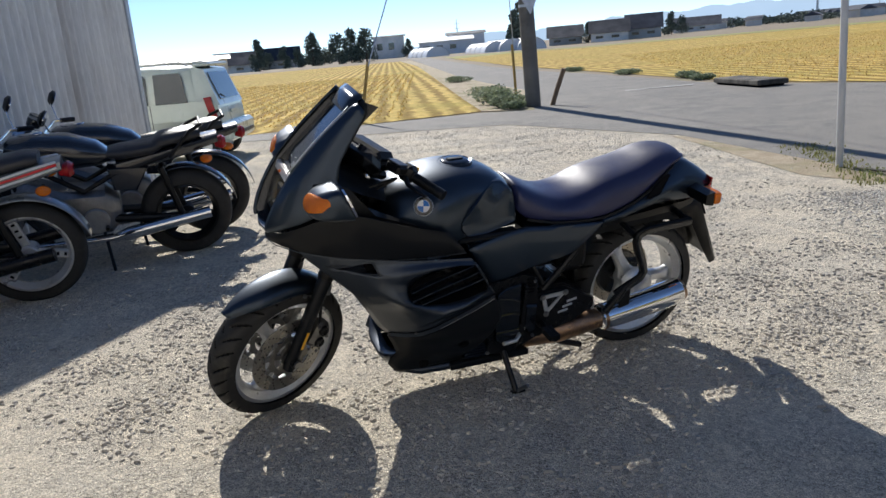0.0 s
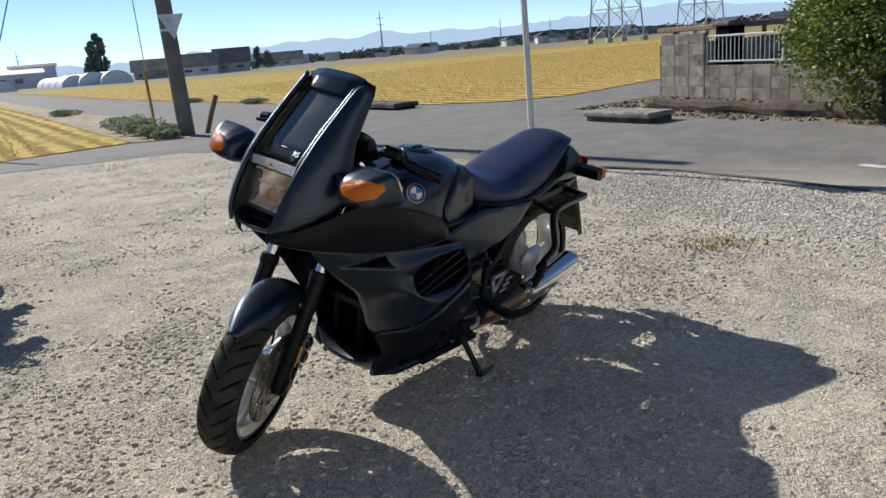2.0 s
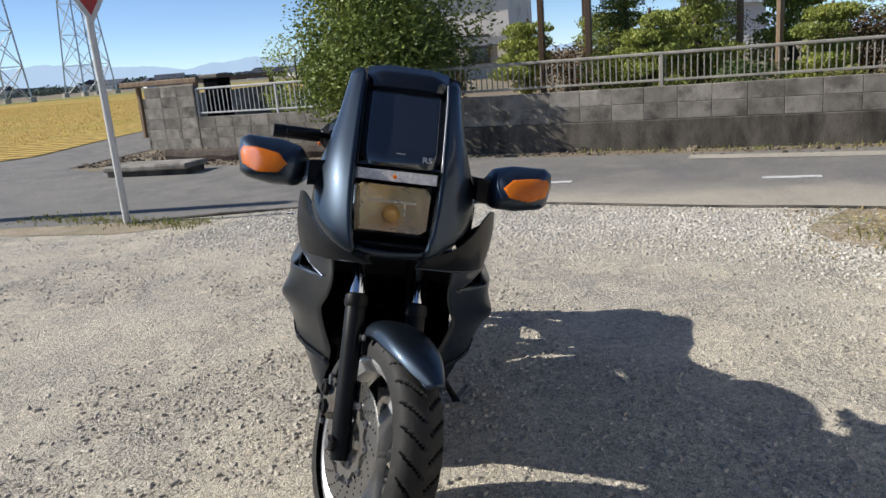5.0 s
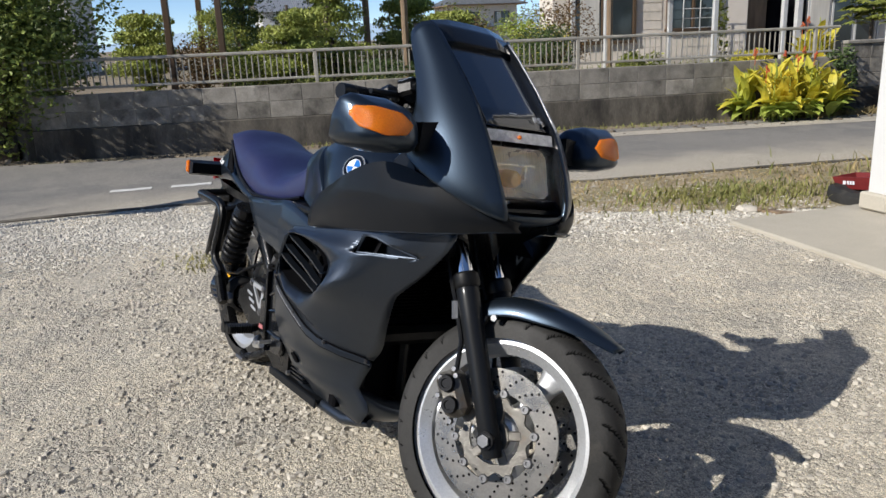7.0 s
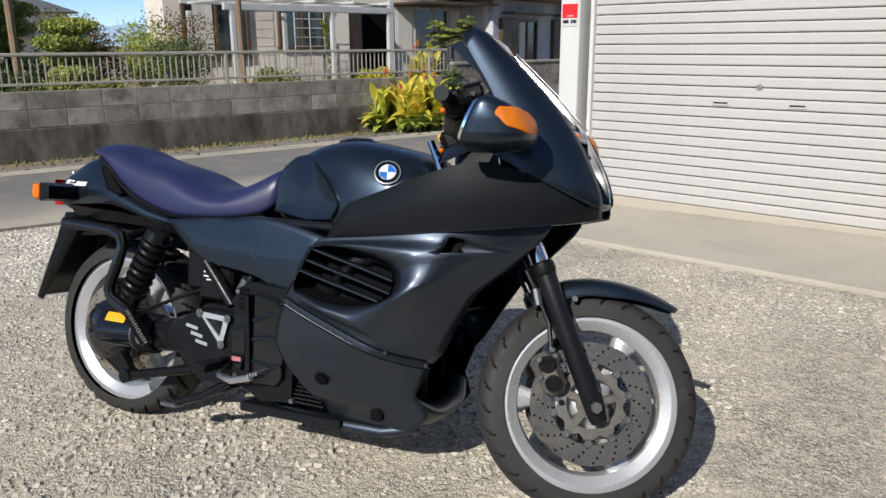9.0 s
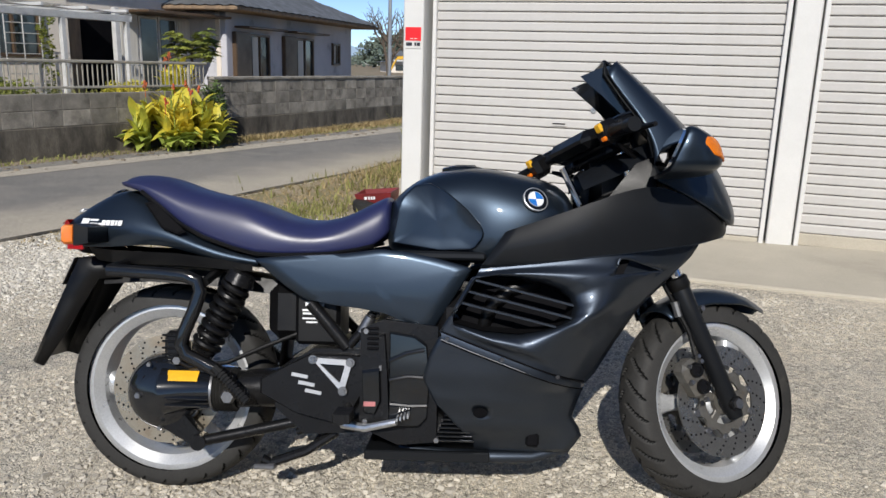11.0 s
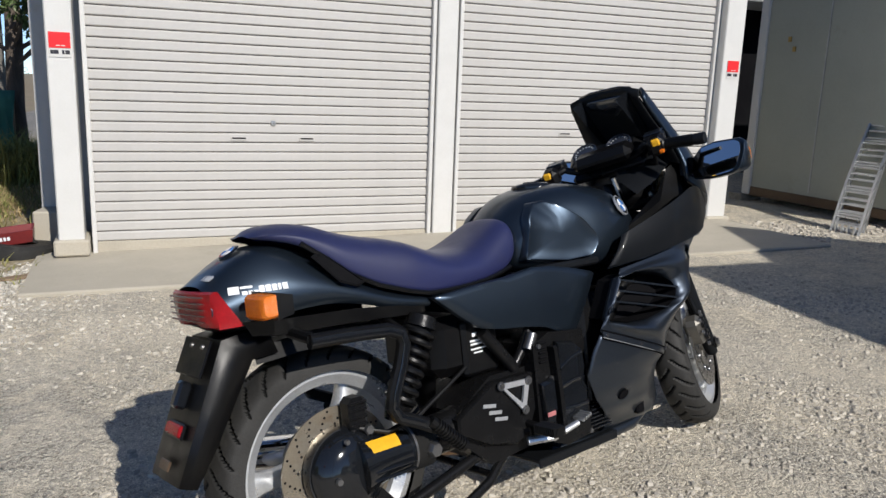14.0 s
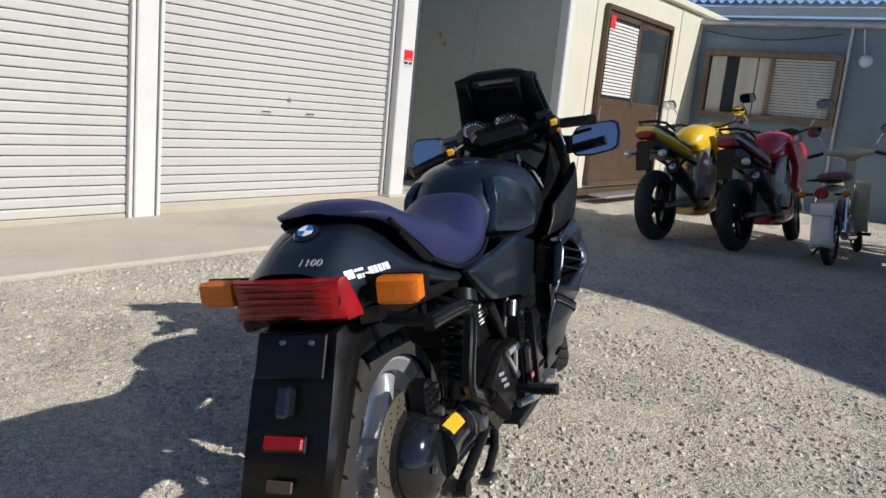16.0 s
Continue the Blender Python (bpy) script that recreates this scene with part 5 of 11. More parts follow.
window(h2, 0.0, 5.4, 1.62, 1.05, 0.85, "y", 0, -1, False)
window(h2, 0.0, 7.28, 1.66, 1.3, 1.3, "y", 0, -1)
for i in range(12):
    part("siding_board", Geo().box((-0.006, 6.30, 0.45 + i * 0.17), (0.012, 0.52, 0.155), 0.003), M_HOUSEWALL, h2)
CPT = Matrix.Translation((11.0, -4.3, GL + 0.4)) @ pose(0, 0, 0, 0, 0, 3)
lt = thing("carport", CPT, "white steel carport with a clear corrugated roof before the house", "carport")
for x, y in ((0, 3.15), (1.7, 3.15), (0, 1.25), (1.7, 1.25), (0, 0.0)):
    part("post", Geo().box((x, y, 0.72), (0.08, 0.08, 1.45), 0.008), M_WHITERAIL, lt)
part("beam", Geo().box((0, 1.6, 1.45), (0.08, 3.4, 0.11), 0.008), M_WHITERAIL, lt)
part("beam", Geo().box((1.7, 1.6, 1.62), (0.08, 3.4, 0.11), 0.008), M_WHITERAIL, lt)
for y in (0.0, 0.8, 1.6, 2.4, 3.15):
    part("rafter", Geo().box((0.85, y, 1.58), (1.8, 0.05, 0.05), 0.005, pose(0, 0, 0) ), M_WHITERAIL, lt)
part("roof_sheet", Geo().rings([[(x, -0.1 + 0.04 * i, 1.53 + 0.1 * x + 0.012 * (i % 2)) for i in range(86)] for x in (-0.15, 1.9)], False, False), clear("clear_sheet", (0.92, 0.94, 0.95), 0.1, 1.3, 0.35), lt, "clear corrugated plastic roof", 10)
# trellis before the bay window, potted plants and a leafy tall plant by the doors
tl_ = thing("trellis", H2 @ at(-0.35, 5.4, 0.4), "white metal garden trellis with a climbing plant", "trellis")
for y in (-0.35, 0.35, 0.0):
    part("upright", Geo().tube([(0, y, 0), (0, y, 1.55)], 0.012, 6), M_WHITERAIL, tl_)
for i in range(9):
    part("rung", Geo().tube([(0, -0.35, 0.1 + i * 0.18), (0, 0.35, 0.1 + i * 0.18)], 0.008, 6), M_WHITERAIL, tl_)
cr = Geo()
rng = random.Random(71)
for i in range(9):
    leaf_cloud(cr, Vector((-0.06, -0.4 + rng.uniform(-0.1, 0.1), 0.15 + i * 0.16)), (0.1, 0.13, 0.1), 45, 0.04, rng)
raw("climber", cr, M_LEAF, tl_, "green climbing plant")
pp = thing("papaya_plant", at(11.9, -6.55, GARDEN), "tall soft-leaved garden plant with drooping green leaves", "plant")
part("trunk", Geo().tube([(0, 0, 0), (0.03, 0, 0.5), (0, 0.02, 1.0)], [0.04, 0.035, 0.025], 8), M_BARK, pp)
g = Geo()
for i in range(130):
    a, e = rng.uniform(0, 6.28), rng.uniform(-0.1, 0.9)
    d = Vector((math.cos(a) * math.cos(e), math.sin(a) * math.cos(e), math.sin(e)))
    c = Vector((0, 0, rng.uniform(0.75, 1.05))) + d * rng.uniform(0.2, 0.55)
    for j in range(7):
        b = a + (j - 3) * 0.42
        f = Vector((math.cos(b), math.sin(b), -0.35)) * rng.uniform(0.15, 0.24)
        s = Vector((-math.sin(b), math.cos(b), 0)) * 0.034
        g.add([c, c + f * 0.5 + s, c + f, c + f * 0.5 - s], [(0, 1, 2, 3)])
raw("leaves", g, M_LEAF, pp)
H3 = Matrix.Translation((31, 17.0, GL)) @ pose(0, 0, 0, 0, 0, 10)
h3 = thing("house", H3, "two-storey farmhouse with a dark tiled roof", "house")
part("wall", Geo().box((0, 0, 2.6), (6, 7, 5.2), 0.02), M_HOUSEWALL, h3)
tiled_roof(h3, 6, 7, 5.2, 1.5, 0.7)
for y in (-1.8, 1.6):
    for z in (1.6, 4.2):
        window(h3, -3.0, y, z, 1.6, 1.1, "y", 0, -1)
part("lower_roof", Geo().box((-3.4, 0, 2.75), (1.3, 8.0, 0.10), 0.02, pose(0, 0, 0, 0, -14, 0) ), M_TILE, h3, "tiled lean-to roof")
H4 = Matrix.Translation((39.5, 6.0, GL)) @ pose(0, 0, 0, 0, 0, 12)
h4 = thing("barn", H4, "small barn with a ribbed grey metal roof", "barn")
part("wall", Geo().box((0, 0, 1.37), (4, 3.3, 2.75), 0.02), M_FARWALL, h4)
g = Geo()
wv = [(-2.4, -1.9 + i * 0.0475, 2.72 + 0.04 * (i % 2)) for i in range(81)]
g.rings([wv, [(0, y, z + 1.0) for x, y, z in wv], [(2.4, y, z) for x, y, z in wv]], False, False)
part("roof", g, M_STEEL, h4, "ribbed grey metal roof", 20)
H5 = Matrix.Translation((82, -10.0, GL)) @ pose(0, 0, 0, 0, 0, 12)
h5 = thing("house", H5, "farther farmhouse with a grey tiled roof", "house")
part("wall", Geo().box((0, 0, 2.15), (6, 7, 4.3), 0.02), M_HOUSEWALL, h5)
tiled_roof(h5, 6, 7, 4.3, 1.9, 0.8)
for y in (-1.8, 1.5):
    window(h5, -3.0, y, 3.0, 1.6, 1.1, "y", 0, -1)
part("lower_roof", Geo().box((-3.3, 0, 2.1), (1.5, 8.2, 0.12), 0.02, pose(0, 0, 0)), M_TILE, h5, "tiled lower roof along the front")

# ---- distance ----
EYE0 = Vector((0.7, 0.15, 0))


def far(az, dist):
    """A place at a bearing (degrees left of +x) and a distance from the lot."""
    a = radians(az)
    return EYE0.x + math.cos(a) * dist, EYE0.y + math.sin(a) * dist


def far_house(az, dist, w, h, label, roof=M_FARROOF, wall=M_FARWALL, deep=7.0, name="house", rise=0.45, category="house"):
    x, y = far(az, dist)
    t = thing(name, at(x, y, 0, az - 90), label, category, "distant buildings")
    peak = h * (1 + rise)
    if rise > 0.4:
        h *= 0.62
        rise = peak * 1.12 / h - 1
    part("wall", Geo().box((0, 0, h * 0.5), (w, deep, h), 0.02), wall, t)
    o = 0.5
    g = Geo()
    g.rings([[(-w / 2 - o, -deep / 2 - o, h), (-w / 2 - o, 0, h * (1 + rise)), (-w / 2 - o, deep / 2 + o, h)], [(w / 2 + o, -deep / 2 - o, h), (w / 2 + o, 0, h * (1 + rise)), (w / 2 + o, deep / 2 + o, h)]], True, True)
    part("roof", g, roof, t)
    for i in range(max(1, int(w / 3.2))):
        part("window", Geo().box((-w / 2 + 1.6 + i * 3.0, -deep / 2 - 0.03, h * 0.55), (1.4, 0.06, h * 0.3)), M_PANE, t)
    return t


HB = 98.8                                                       # bearing of the first view's middle
def px(x):
    return HB - math.degrees(math.atan((x - 749) / 1363))


for x, d, w, h, l in ((425, 170, 8, 2.6, "far farmhouse with a blue-grey roof"), (990, 165, 6.5, 2.3, "far farmhouse with a dark roof"), (1066, 160, 7, 2.5, "far two-storey house with a tiled roof"),
                      (1125, 165, 6.5, 2.9, "far dark-roofed farm building"), (400, 185, 9, 2.2, "far low farm shed"), (1215, 230, 12, 2.4, "far low grey farm building"), (500, 190, 9, 3.0, "far farmhouse among trees")):
    far_house(px(x), d, w, h, l)
far_house(px(785), 185, 12, 3.0, "long pale warehouse with a white roof", M_PALE, M_PALE, 12, "warehouse", 0.3, "warehouse")
far_house(px(820), 200, 9, 4.4, "wide blue-grey farm warehouse", M_FARROOF, M_PALE, 10, "warehouse", 0.15, "warehouse")
far_house(px(688), 210, 8, 5.6, "far grey apartment block", M_FARROOF, M_FARWALL, 8, "apartment_building", 0.05, "building")
for x, d, w, h in ((330, 60, 4.6, 1.9), (365, 66, 4.0, 2.1)):
    far_house(px(x), d * 1.7, w * 1.7, h * 1.2, "far pale shed at the edge of the field", M_PALE, M_FARWALL, 5, "shed", 0.2, "shed")


def greenhouse(az, dist, w, ln):
    x, y = far(az, dist)
    t = thing("greenhouse", at(x, y, 0, az - 90 + 12), "white plastic tunnel greenhouse", "greenhouse", "greenhouses")
    g = Geo()
    arc = [(math.cos(math.pi * i / 12) * w / 2, math.sin(math.pi * i / 12) * w * 0.42) for i in range(13)]
    g.rings([[(a, y_, b) for a, b in arc] for y_ in (-ln / 2, ln / 2)], True, True)
    part("cover", g, M_PALE, t)
    for y_ in (-ln / 2, -ln / 4, 0, ln / 4, ln / 2):
        part("hoop", Geo().tube([(a * 1.01, y_, b * 1.01) for a, b in arc], 0.04, 5), M_STEEL, t)


for x, d, w in ((752, 150, 4.2), (852, 140, 4.0), (880, 138, 4.6), (912, 136, 4.6)):
    greenhouse(px(x), d, w, 18)

rng = random.Random(5)


def far_tree(az, dist, h, r, label):
    """A dense tree in leaf nearly to the ground, its outline broken by clumps."""
    x, y = far(az, dist)
    t = thing("tree", at(x, y, 0), label, "tree", "far trees")
    part("trunk", Geo().tube([(0, 0, -0.05), (0.02 * h, 0, h * 0.4), (0, 0.01 * h, h * 0.9)], [h * 0.025, h * 0.018, h * 0.006], 7), M_BARK, t)
    crown = Geo()
    for i in range(16):
        k, a = (i + rng.random()) / 16, rng.uniform(0, 6.28)
        wide = r * (1.0 - 0.75 * max(0.0, k - 0.25) / 0.75) * rng.uniform(0.5, 0.75)
        q = r * rng.uniform(0.34, 0.55) * (1.1 - 0.45 * k)
        leaf_cloud(crown, (math.cos(a) * wide, math.sin(a) * wide, h * (0.10 + 0.82 * k)), (q, q, q * 1.15), 130, 0.034 * h, rng, 0.8, 0.35)
    raw("crown", crown, M_FARTREE, t)
    return t


for x, d, h, r in ((462, 160, 6.2, 1.9), (508, 165, 4.6, 1.6), (530, 168, 4.2, 1.4), (556, 170, 7.0, 2.4), (600, 160, 6.0, 2.6), (622, 160, 6.8, 2.8), (648, 160, 6.6, 2.8), (720, 200, 4.5, 1.8),
                   (903, 150, 7.6, 1.7), (915, 150, 8.6, 1.6), (1030, 160, 4.0, 1.4), (1172, 190, 5.0, 1.6), (480, 185, 3.8, 2.0), (575, 180, 3.6, 2.0), (1190, 200, 4.0, 2.0), (1010, 175, 3.6, 1.6)):
    far_tree(px(x), d, h, r, "far dark tree at the edge of the fields")

# woods, villages and the hedgerows of the middle distance: too many to count
g = Geo()
for i in range(520):
    az = rng.uniform(28, 82)
    d = rng.uniform(260, 420)
    x, y = far(az, d)
    h = rng.uniform(1.2, 2.6) * rng.choice((1, 1, 1, 1.5))
    leaf_cloud(g, (x, y, h * 0.45), (h * 1.5, h * 1.5, h * 0.5), 110, h * 0.17, rng, 0.8, 0.2)
for i in range(260):
    az = rng.uniform(100, 134)
    d = rng.uniform(230, 330)
    x, y = far(az, d)
    h = rng.uniform(2.0, 4.0)
    leaf_cloud(g, (x, y, h * 0.45), (h, h, h * 0.5), 36, h * 0.22, rng, 0.8, 0.3)
for i in range(260):
    az = rng.uniform(-72, -20)
    d = rng.uniform(170, 280)
    x, y = far(az, d)
    h = rng.uniform(1.6, 3.6)
    leaf_cloud(g, (x, y, h * 0.45), (h, h, h * 0.5), 60, h * 0.14, rng, 0.8, 0.3)
ob = raw("far_woods", g, M_FARTREE, None)
tagged(ob, "dark far belt of woods and hedges", "woods", kind="stuff")
g, tops = Geo(), Geo()
for i in range(150):
    az = rng.choice((rng.uniform(30, 80), rng.uniform(30, 80), rng.uniform(-66, -54)))
    d = rng.uniform(240, 380)
    x, y = far(az, d)
    w, h = rng.uniform(4, 9), rng.uniform(1.2, 2.4)
    turn = Matrix.Translation((x, y, 0)) @ pose(0, 0, 0, 0, 0, rng.uniform(0, 180))
    g.box((0, 0, h / 2), (w, w * 0.6, h), 0, turn)
    tops.rings([[(k * w * 0.56, -w * 0.38, h), (k * w * 0.56, 0, h + w * 0.17), (k * w * 0.56, w * 0.38, h)] for k in (-1, 1)], True, True, turn)
tagged(part("far_roofs", tops, M_FARROOF, smooth=0), "dark gabled roofs of a far village", "village", kind="stuff")
ob = tagged(part("far_village", g, M_FARWALL, smooth=0), "scattered pale roofs of a far village", "village", kind="stuff")

# hills
def hills(name, a0, a1, dist, height, material, label, seed, step=1.0):
    g = Geo()
    lo, hi = [], []
    n = int((a1 - a0) / step)
    for i in range(n + 1):
        az = a0 + (a1 - a0) * i / n
        x, y = far(az, dist)
        k = 0.55 + 0.45 * noise.noise((az * 0.11 + seed, 0.3, seed)) + 0.16 * noise.noise((az * 0.45, seed, 1.0)) + 0.06 * noise.noise((az * 1.7, seed, 2.0))
        fade = min(1.0, (az - a0) / 14, (a1 - az) / 14)
        lo.append((x, y, -5))
        hi.append((x, y, max(2, height * max(0.1, k) * max(0.05, fade))))
    g.rings([lo, hi], False, False)
    return tagged(part(name, g, material, smooth=0), label, "hills", kind="structure")


hills("backdrop_hills", 20, 104, 3600, 125, M_HILL, "mountain ridge on the horizon, its pale blue haze painted as a glow", 4.0, 0.25)
hills("backdrop_hills", -70, 24, 3600, 120, M_HILL, "mountain ridge on the horizon, its pale blue haze painted as a glow", 9.0, 0.25)
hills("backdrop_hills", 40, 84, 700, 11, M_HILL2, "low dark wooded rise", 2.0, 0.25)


def pylon(az, dist, h, w):
    x, y = far(az, dist)
    t = thing("pylon", at(x, y, 0, az - 60), "grey steel lattice power pylon", "pylon", "pylons")
    g = Geo()
    def leg(z, sx, sy):
        k = w / 2 * (1 - 0.72 * z / h)
        return Vector((sx * k, sy * k, z))
    cs = ((1, 1), (-1, 1), (-1, -1), (1, -1))
    for s in cs:
        part("leg", Geo().tube([leg(0, *s), leg(h, *s)], w * 0.022, 5), M_STEEL, t)
    n = 7
    for i in range(n):
        z0, z1 = h * i / n, h * (i + 1) / n
        for j in range(4):
            a, b = cs[j], cs[(j + 1) % 4]
            g.tube([leg(z0, *a), leg(z1, *b)], w * 0.011, 4)
            g.tube([leg(z0, *b), leg(z1, *a)], w * 0.011, 4)
            g.tube([leg(z1, *a), leg(z1, *b)], w * 0.011, 4)
    part("lattice", g, M_STEEL, t)
    for z in (0.75, 0.87):
        part("crossarm", Geo().box((0, 0, h * z), (w * 1.5, w * 0.08, w * 0.06)), M_STEEL, t)
    for s in cs:
        part("footing", Geo().box((s[0] * w / 2, s[1] * w / 2, 0.2), (0.9, 0.9, 0.8), 0.05), M_CONCRETE, t)


pylon(56.3, 125, 34, 6.0)
pylon(50.6, 150, 36, 6.0)
for az, d, h in ((px(806), 400, 15), (72.5, 500, 26), (64, 420, 14), (69, 460, 12), (60.5, 380, 11)):
    x, y = far(az, d)
    ms = thing("far_mast", at(x, y, 0), "thin far power mast", "mast", "far masts")
    part("shaft", Geo().tube([(0, 0, 0), (0, 0, h)], [h * 0.03, h * 0.008], 5), M_STEEL, ms)
    for k in (0.7, 0.85):
        part("crossarm", Geo().box((0, 0, h * k), (h * 0.16, h * 0.012, h * 0.012)), M_STEEL, ms)

# ---- poles and stakes by the junction ----
up = thing("utility_pole", at(0.36, 16.1, gz(0.4)), "dark grey concrete utility pole with a triangular plate", "utility pole")
part("shaft", Geo().tube([(0, 0, -0.1), (-0.05, 0, 2.5), (-0.11, 0, 7.5)], [0.155, 0.145, 0.12], 18), M_POLE, up)
part("band", Geo().tube([(-0.03, 0, 1.95), (-0.03, 0, 2.0)], 0.16, 18), M_STEEL, up, "thin steel band")
part("traffic_plate", Geo().rings([[(-0.20, -0.17, 2.25), (0.26, -0.17, 2.25), (0.04, -0.17, 1.8)], [(-0.20, -0.155, 2.25), (0.26, -0.155, 2.25), (0.04, -0.155, 1.8)]]), M_STEEL, up, "back of a triangular traffic plate")
for k, (x, y, tx, ty, h, mt, l, r) in enumerate(((-0.12, 19.4, -0.15, 19.4, 1.25, M_YSTAKE, "thin yellowish stake by the ditch", 0.035), (-2.85, 14.5, -2.62, 14.6, 1.12, M_YSTAKE, "leaning wooden stake at the field's edge", 0.035),
                                          (0.72, 16.2, 1.0, 16.1, 0.72, M_WOOD, "short leaning grey post beside the pole", 0.05))):
    s_ = thing("stake", at(x, y, gz(x)), l, "stake", "field stakes")
    part("shaft", Geo().tube([(0, 0, -0.05), ((tx - x) * 0.5, (ty - y) * 0.5, h * 0.5), (tx - x, ty - y, h)], r, 6), mt, s_)
gw = thing("guy_wire", at(-2.85, 14.5, 0), "thin steel guy wire rising from the stake", "wire")
part("strand", Geo().tube([(0.25, 0, 1.1), (1.6, 1.2, 5.0), (2.9, 1.8, 8.5)], 0.012, 5), M_STEEL, gw)
gw = thing("guy_wire", at(-0.12, 19.4, 0), "thin steel guy wire rising from the stake", "wire")
part("strand", Geo().tube([(0, 0, 1.2), (-0.05, -0.6, 4.5), (-0.1, -1.3, 8.0)], 0.012, 5), M_STEEL, gw)
# stop sign on a white post
ss = thing("traffic_sign", at(3.27, 7.5, gz(3.3)), "white traffic sign post with a red triangular sign", "traffic sign")
part("pole", Geo().tube([(0, 0, -0.1), (-0.01, 0, 1.3), (-0.03, 0.0, 2.55)], 0.032, 14), M_WHITE, ss)
sg = part("sign_plate", Geo().rings([[(-0.36, -0.05, 2.42), (0.36, -0.05, 2.42), (0.0, -0.05, 1.80)], [(-0.36, -0.035, 2.42), (0.36, -0.035, 2.42), (0.0, -0.035, 1.80)]]), M_WHITE, ss, "white-rimmed plate", m=pose(0, 0, 0, 0, 0, -30))
part("red_field", Geo().rings([[(-0.29, -0.056, 2.38), (0.29, -0.056, 2.38), (0.0, -0.056, 1.88)], [(-0.29, -0.051, 2.38), (0.29, -0.051, 2.38), (0.0, -0.051, 1.88)]]), mat("sign_red", (0.42, 0.03, 0.03), None, 3, 0.4, bump=0), sg)
# weeds on the ditch bank
for i, (x, y, h, r) in enumerate(((-0.15, 16.3, 0.26, 0.36), (-0.45, 17.4, 0.36, 0.50), (-0.75, 18.6, 0.34, 0.52), (-0.9, 20.2, 0.25, 0.4), (-0.05, 15.75, 0.18, 0.25), (-2.6, 29.0, 0.22, 0.5), (4.45, 22.8, 0.2, 0.4), (4.7, 21.7, 0.15, 0.3), (3.25, 27.0, 0.18, 0.45), (1.75, 32.4, 0.18, 0.45))):
    shrub(x, y, h, r, mat("bank_weed", (0.33, 0.37, 0.24), (0.20, 0.25, 0.13), 2, 0.7, bump=0, rand=0.4, island=True, trans=0.2) if i == 0 else bpy.data.materials["bank_weed"], "grey-green weeds on the ditch bank", 900, 0.035, 60 + i, None, 1.0, "weed", "weed_clump")

# ---- the motorcycle ----
M_PAINT = mat("blue_black_paint", (0.032, 0.046, 0.066), (0.027, 0.040, 0.058), 2.0, 0.40, 0.85, bump=0.005, grain=400, fine=0.06, coat=0.45, rvar=0.05)
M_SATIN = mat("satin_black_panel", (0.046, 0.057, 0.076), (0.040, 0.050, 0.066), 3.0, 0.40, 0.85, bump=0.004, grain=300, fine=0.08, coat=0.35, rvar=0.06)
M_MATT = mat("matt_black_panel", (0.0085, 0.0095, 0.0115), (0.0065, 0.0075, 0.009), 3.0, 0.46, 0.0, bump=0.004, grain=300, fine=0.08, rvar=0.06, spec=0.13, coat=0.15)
M_PLASTIC = mat("black_plastic", (0.004, 0.004, 0.0045), (0.0028, 0.0028, 0.003), 12, 0.40, bump=0.06, grain=500, fine=0.12, spec=0.28)
M_GLOSS = mat("gloss_black", (0.008, 0.009, 0.011), (0.006, 0.007, 0.009), 3, 0.12, bump=0.0, fine=0.02, coat=0.4, rvar=0.04)
M_ENGINE = mat("black_engine_casting", (0.022, 0.022, 0.023), (0.012, 0.012, 0.013), 14, 0.30, 0.6, bump=0.08, grain=260, fine=0.15, stain=(0.026, 0.022, 0.018), stain_scale=9, stain_cut=0.63, spec=0.3)
M_RUBBER = mat("tyre_rubber", (0.030, 0.029, 0.0275), (0.021, 0.0205, 0.0195), 6, 0.7, bump=0.12, grain=180, fine=0.15, stain=(0.062, 0.057, 0.048), stain_scale=7, stain_cut=0.58, spec=0.3)
M_SEAT = mat("navy_vinyl", (0.019, 0.023, 0.077), (0.015, 0.018, 0.062), 4, 0.42, bump=0.06, grain=420, fine=0.08, dist=0.004, spec=0.6)
M_RIM = mat("silver_rim", (0.62, 0.63, 0.64), (0.54, 0.55, 0.56), 8, 0.34, 0.6, bump=0.03, grain=200, stain=(0.26, 0.23, 0.19), stain_scale=9, stain_cut=0.62)
M_DISC = mat("brake_disc_steel", (0.29, 0.28, 0.26), (0.21, 0.20, 0.185), 14, 0.30, 0.85, bump=0.08, grain=300, stain=(0.26, 0.17, 0.10), stain_scale=16, stain_cut=0.6)
M_CHROME = mat("chrome", (0.80, 0.80, 0.81), (0.72, 0.72, 0.73), 5, 0.08, 1.0, bump=0.01, fine=0.02, rvar=0.03)
M_BLUED = mat("heat_blued_steel", (0.34, 0.20, 0.11), (0.22, 0.15, 0.11), 18, 0.35, 0.9, bump=0.08, grain=160, stain=(0.12, 0.07, 0.05), stain_scale=14)
M_AMBER = mat("amber_lens", (0.86, 0.23, 0.012), (0.80, 0.19, 0.010), 30, 0.16, bump=0.35, grain=260, fine=0.1, trans=0.25)
M_REDLENS = mat("red_lens", (0.42, 0.008, 0.011), (0.30, 0.005, 0.008), 30, 0.14, bump=0.25, grain=260, fine=0.12, trans=0.2)
M_REDDARK = mat("dark_red_lens", (0.17, 0.012, 0.014), (0.12, 0.008, 0.010), 30, 0.14, bump=0.2, grain=260, trans=0.1)
M_YELLOW = mat("yellow_mark", (0.80, 0.42, 0.015), None, 8, 0.5, bump=0, stain=(0.45, 0.25, 0.03), stain_scale=30, stain_cut=0.62)
M_SILVER = mat("silver_plate", (0.55, 0.56, 0.58), (0.46, 0.47, 0.49), 8, 0.42, 0.6, bump=0.05, grain=200)
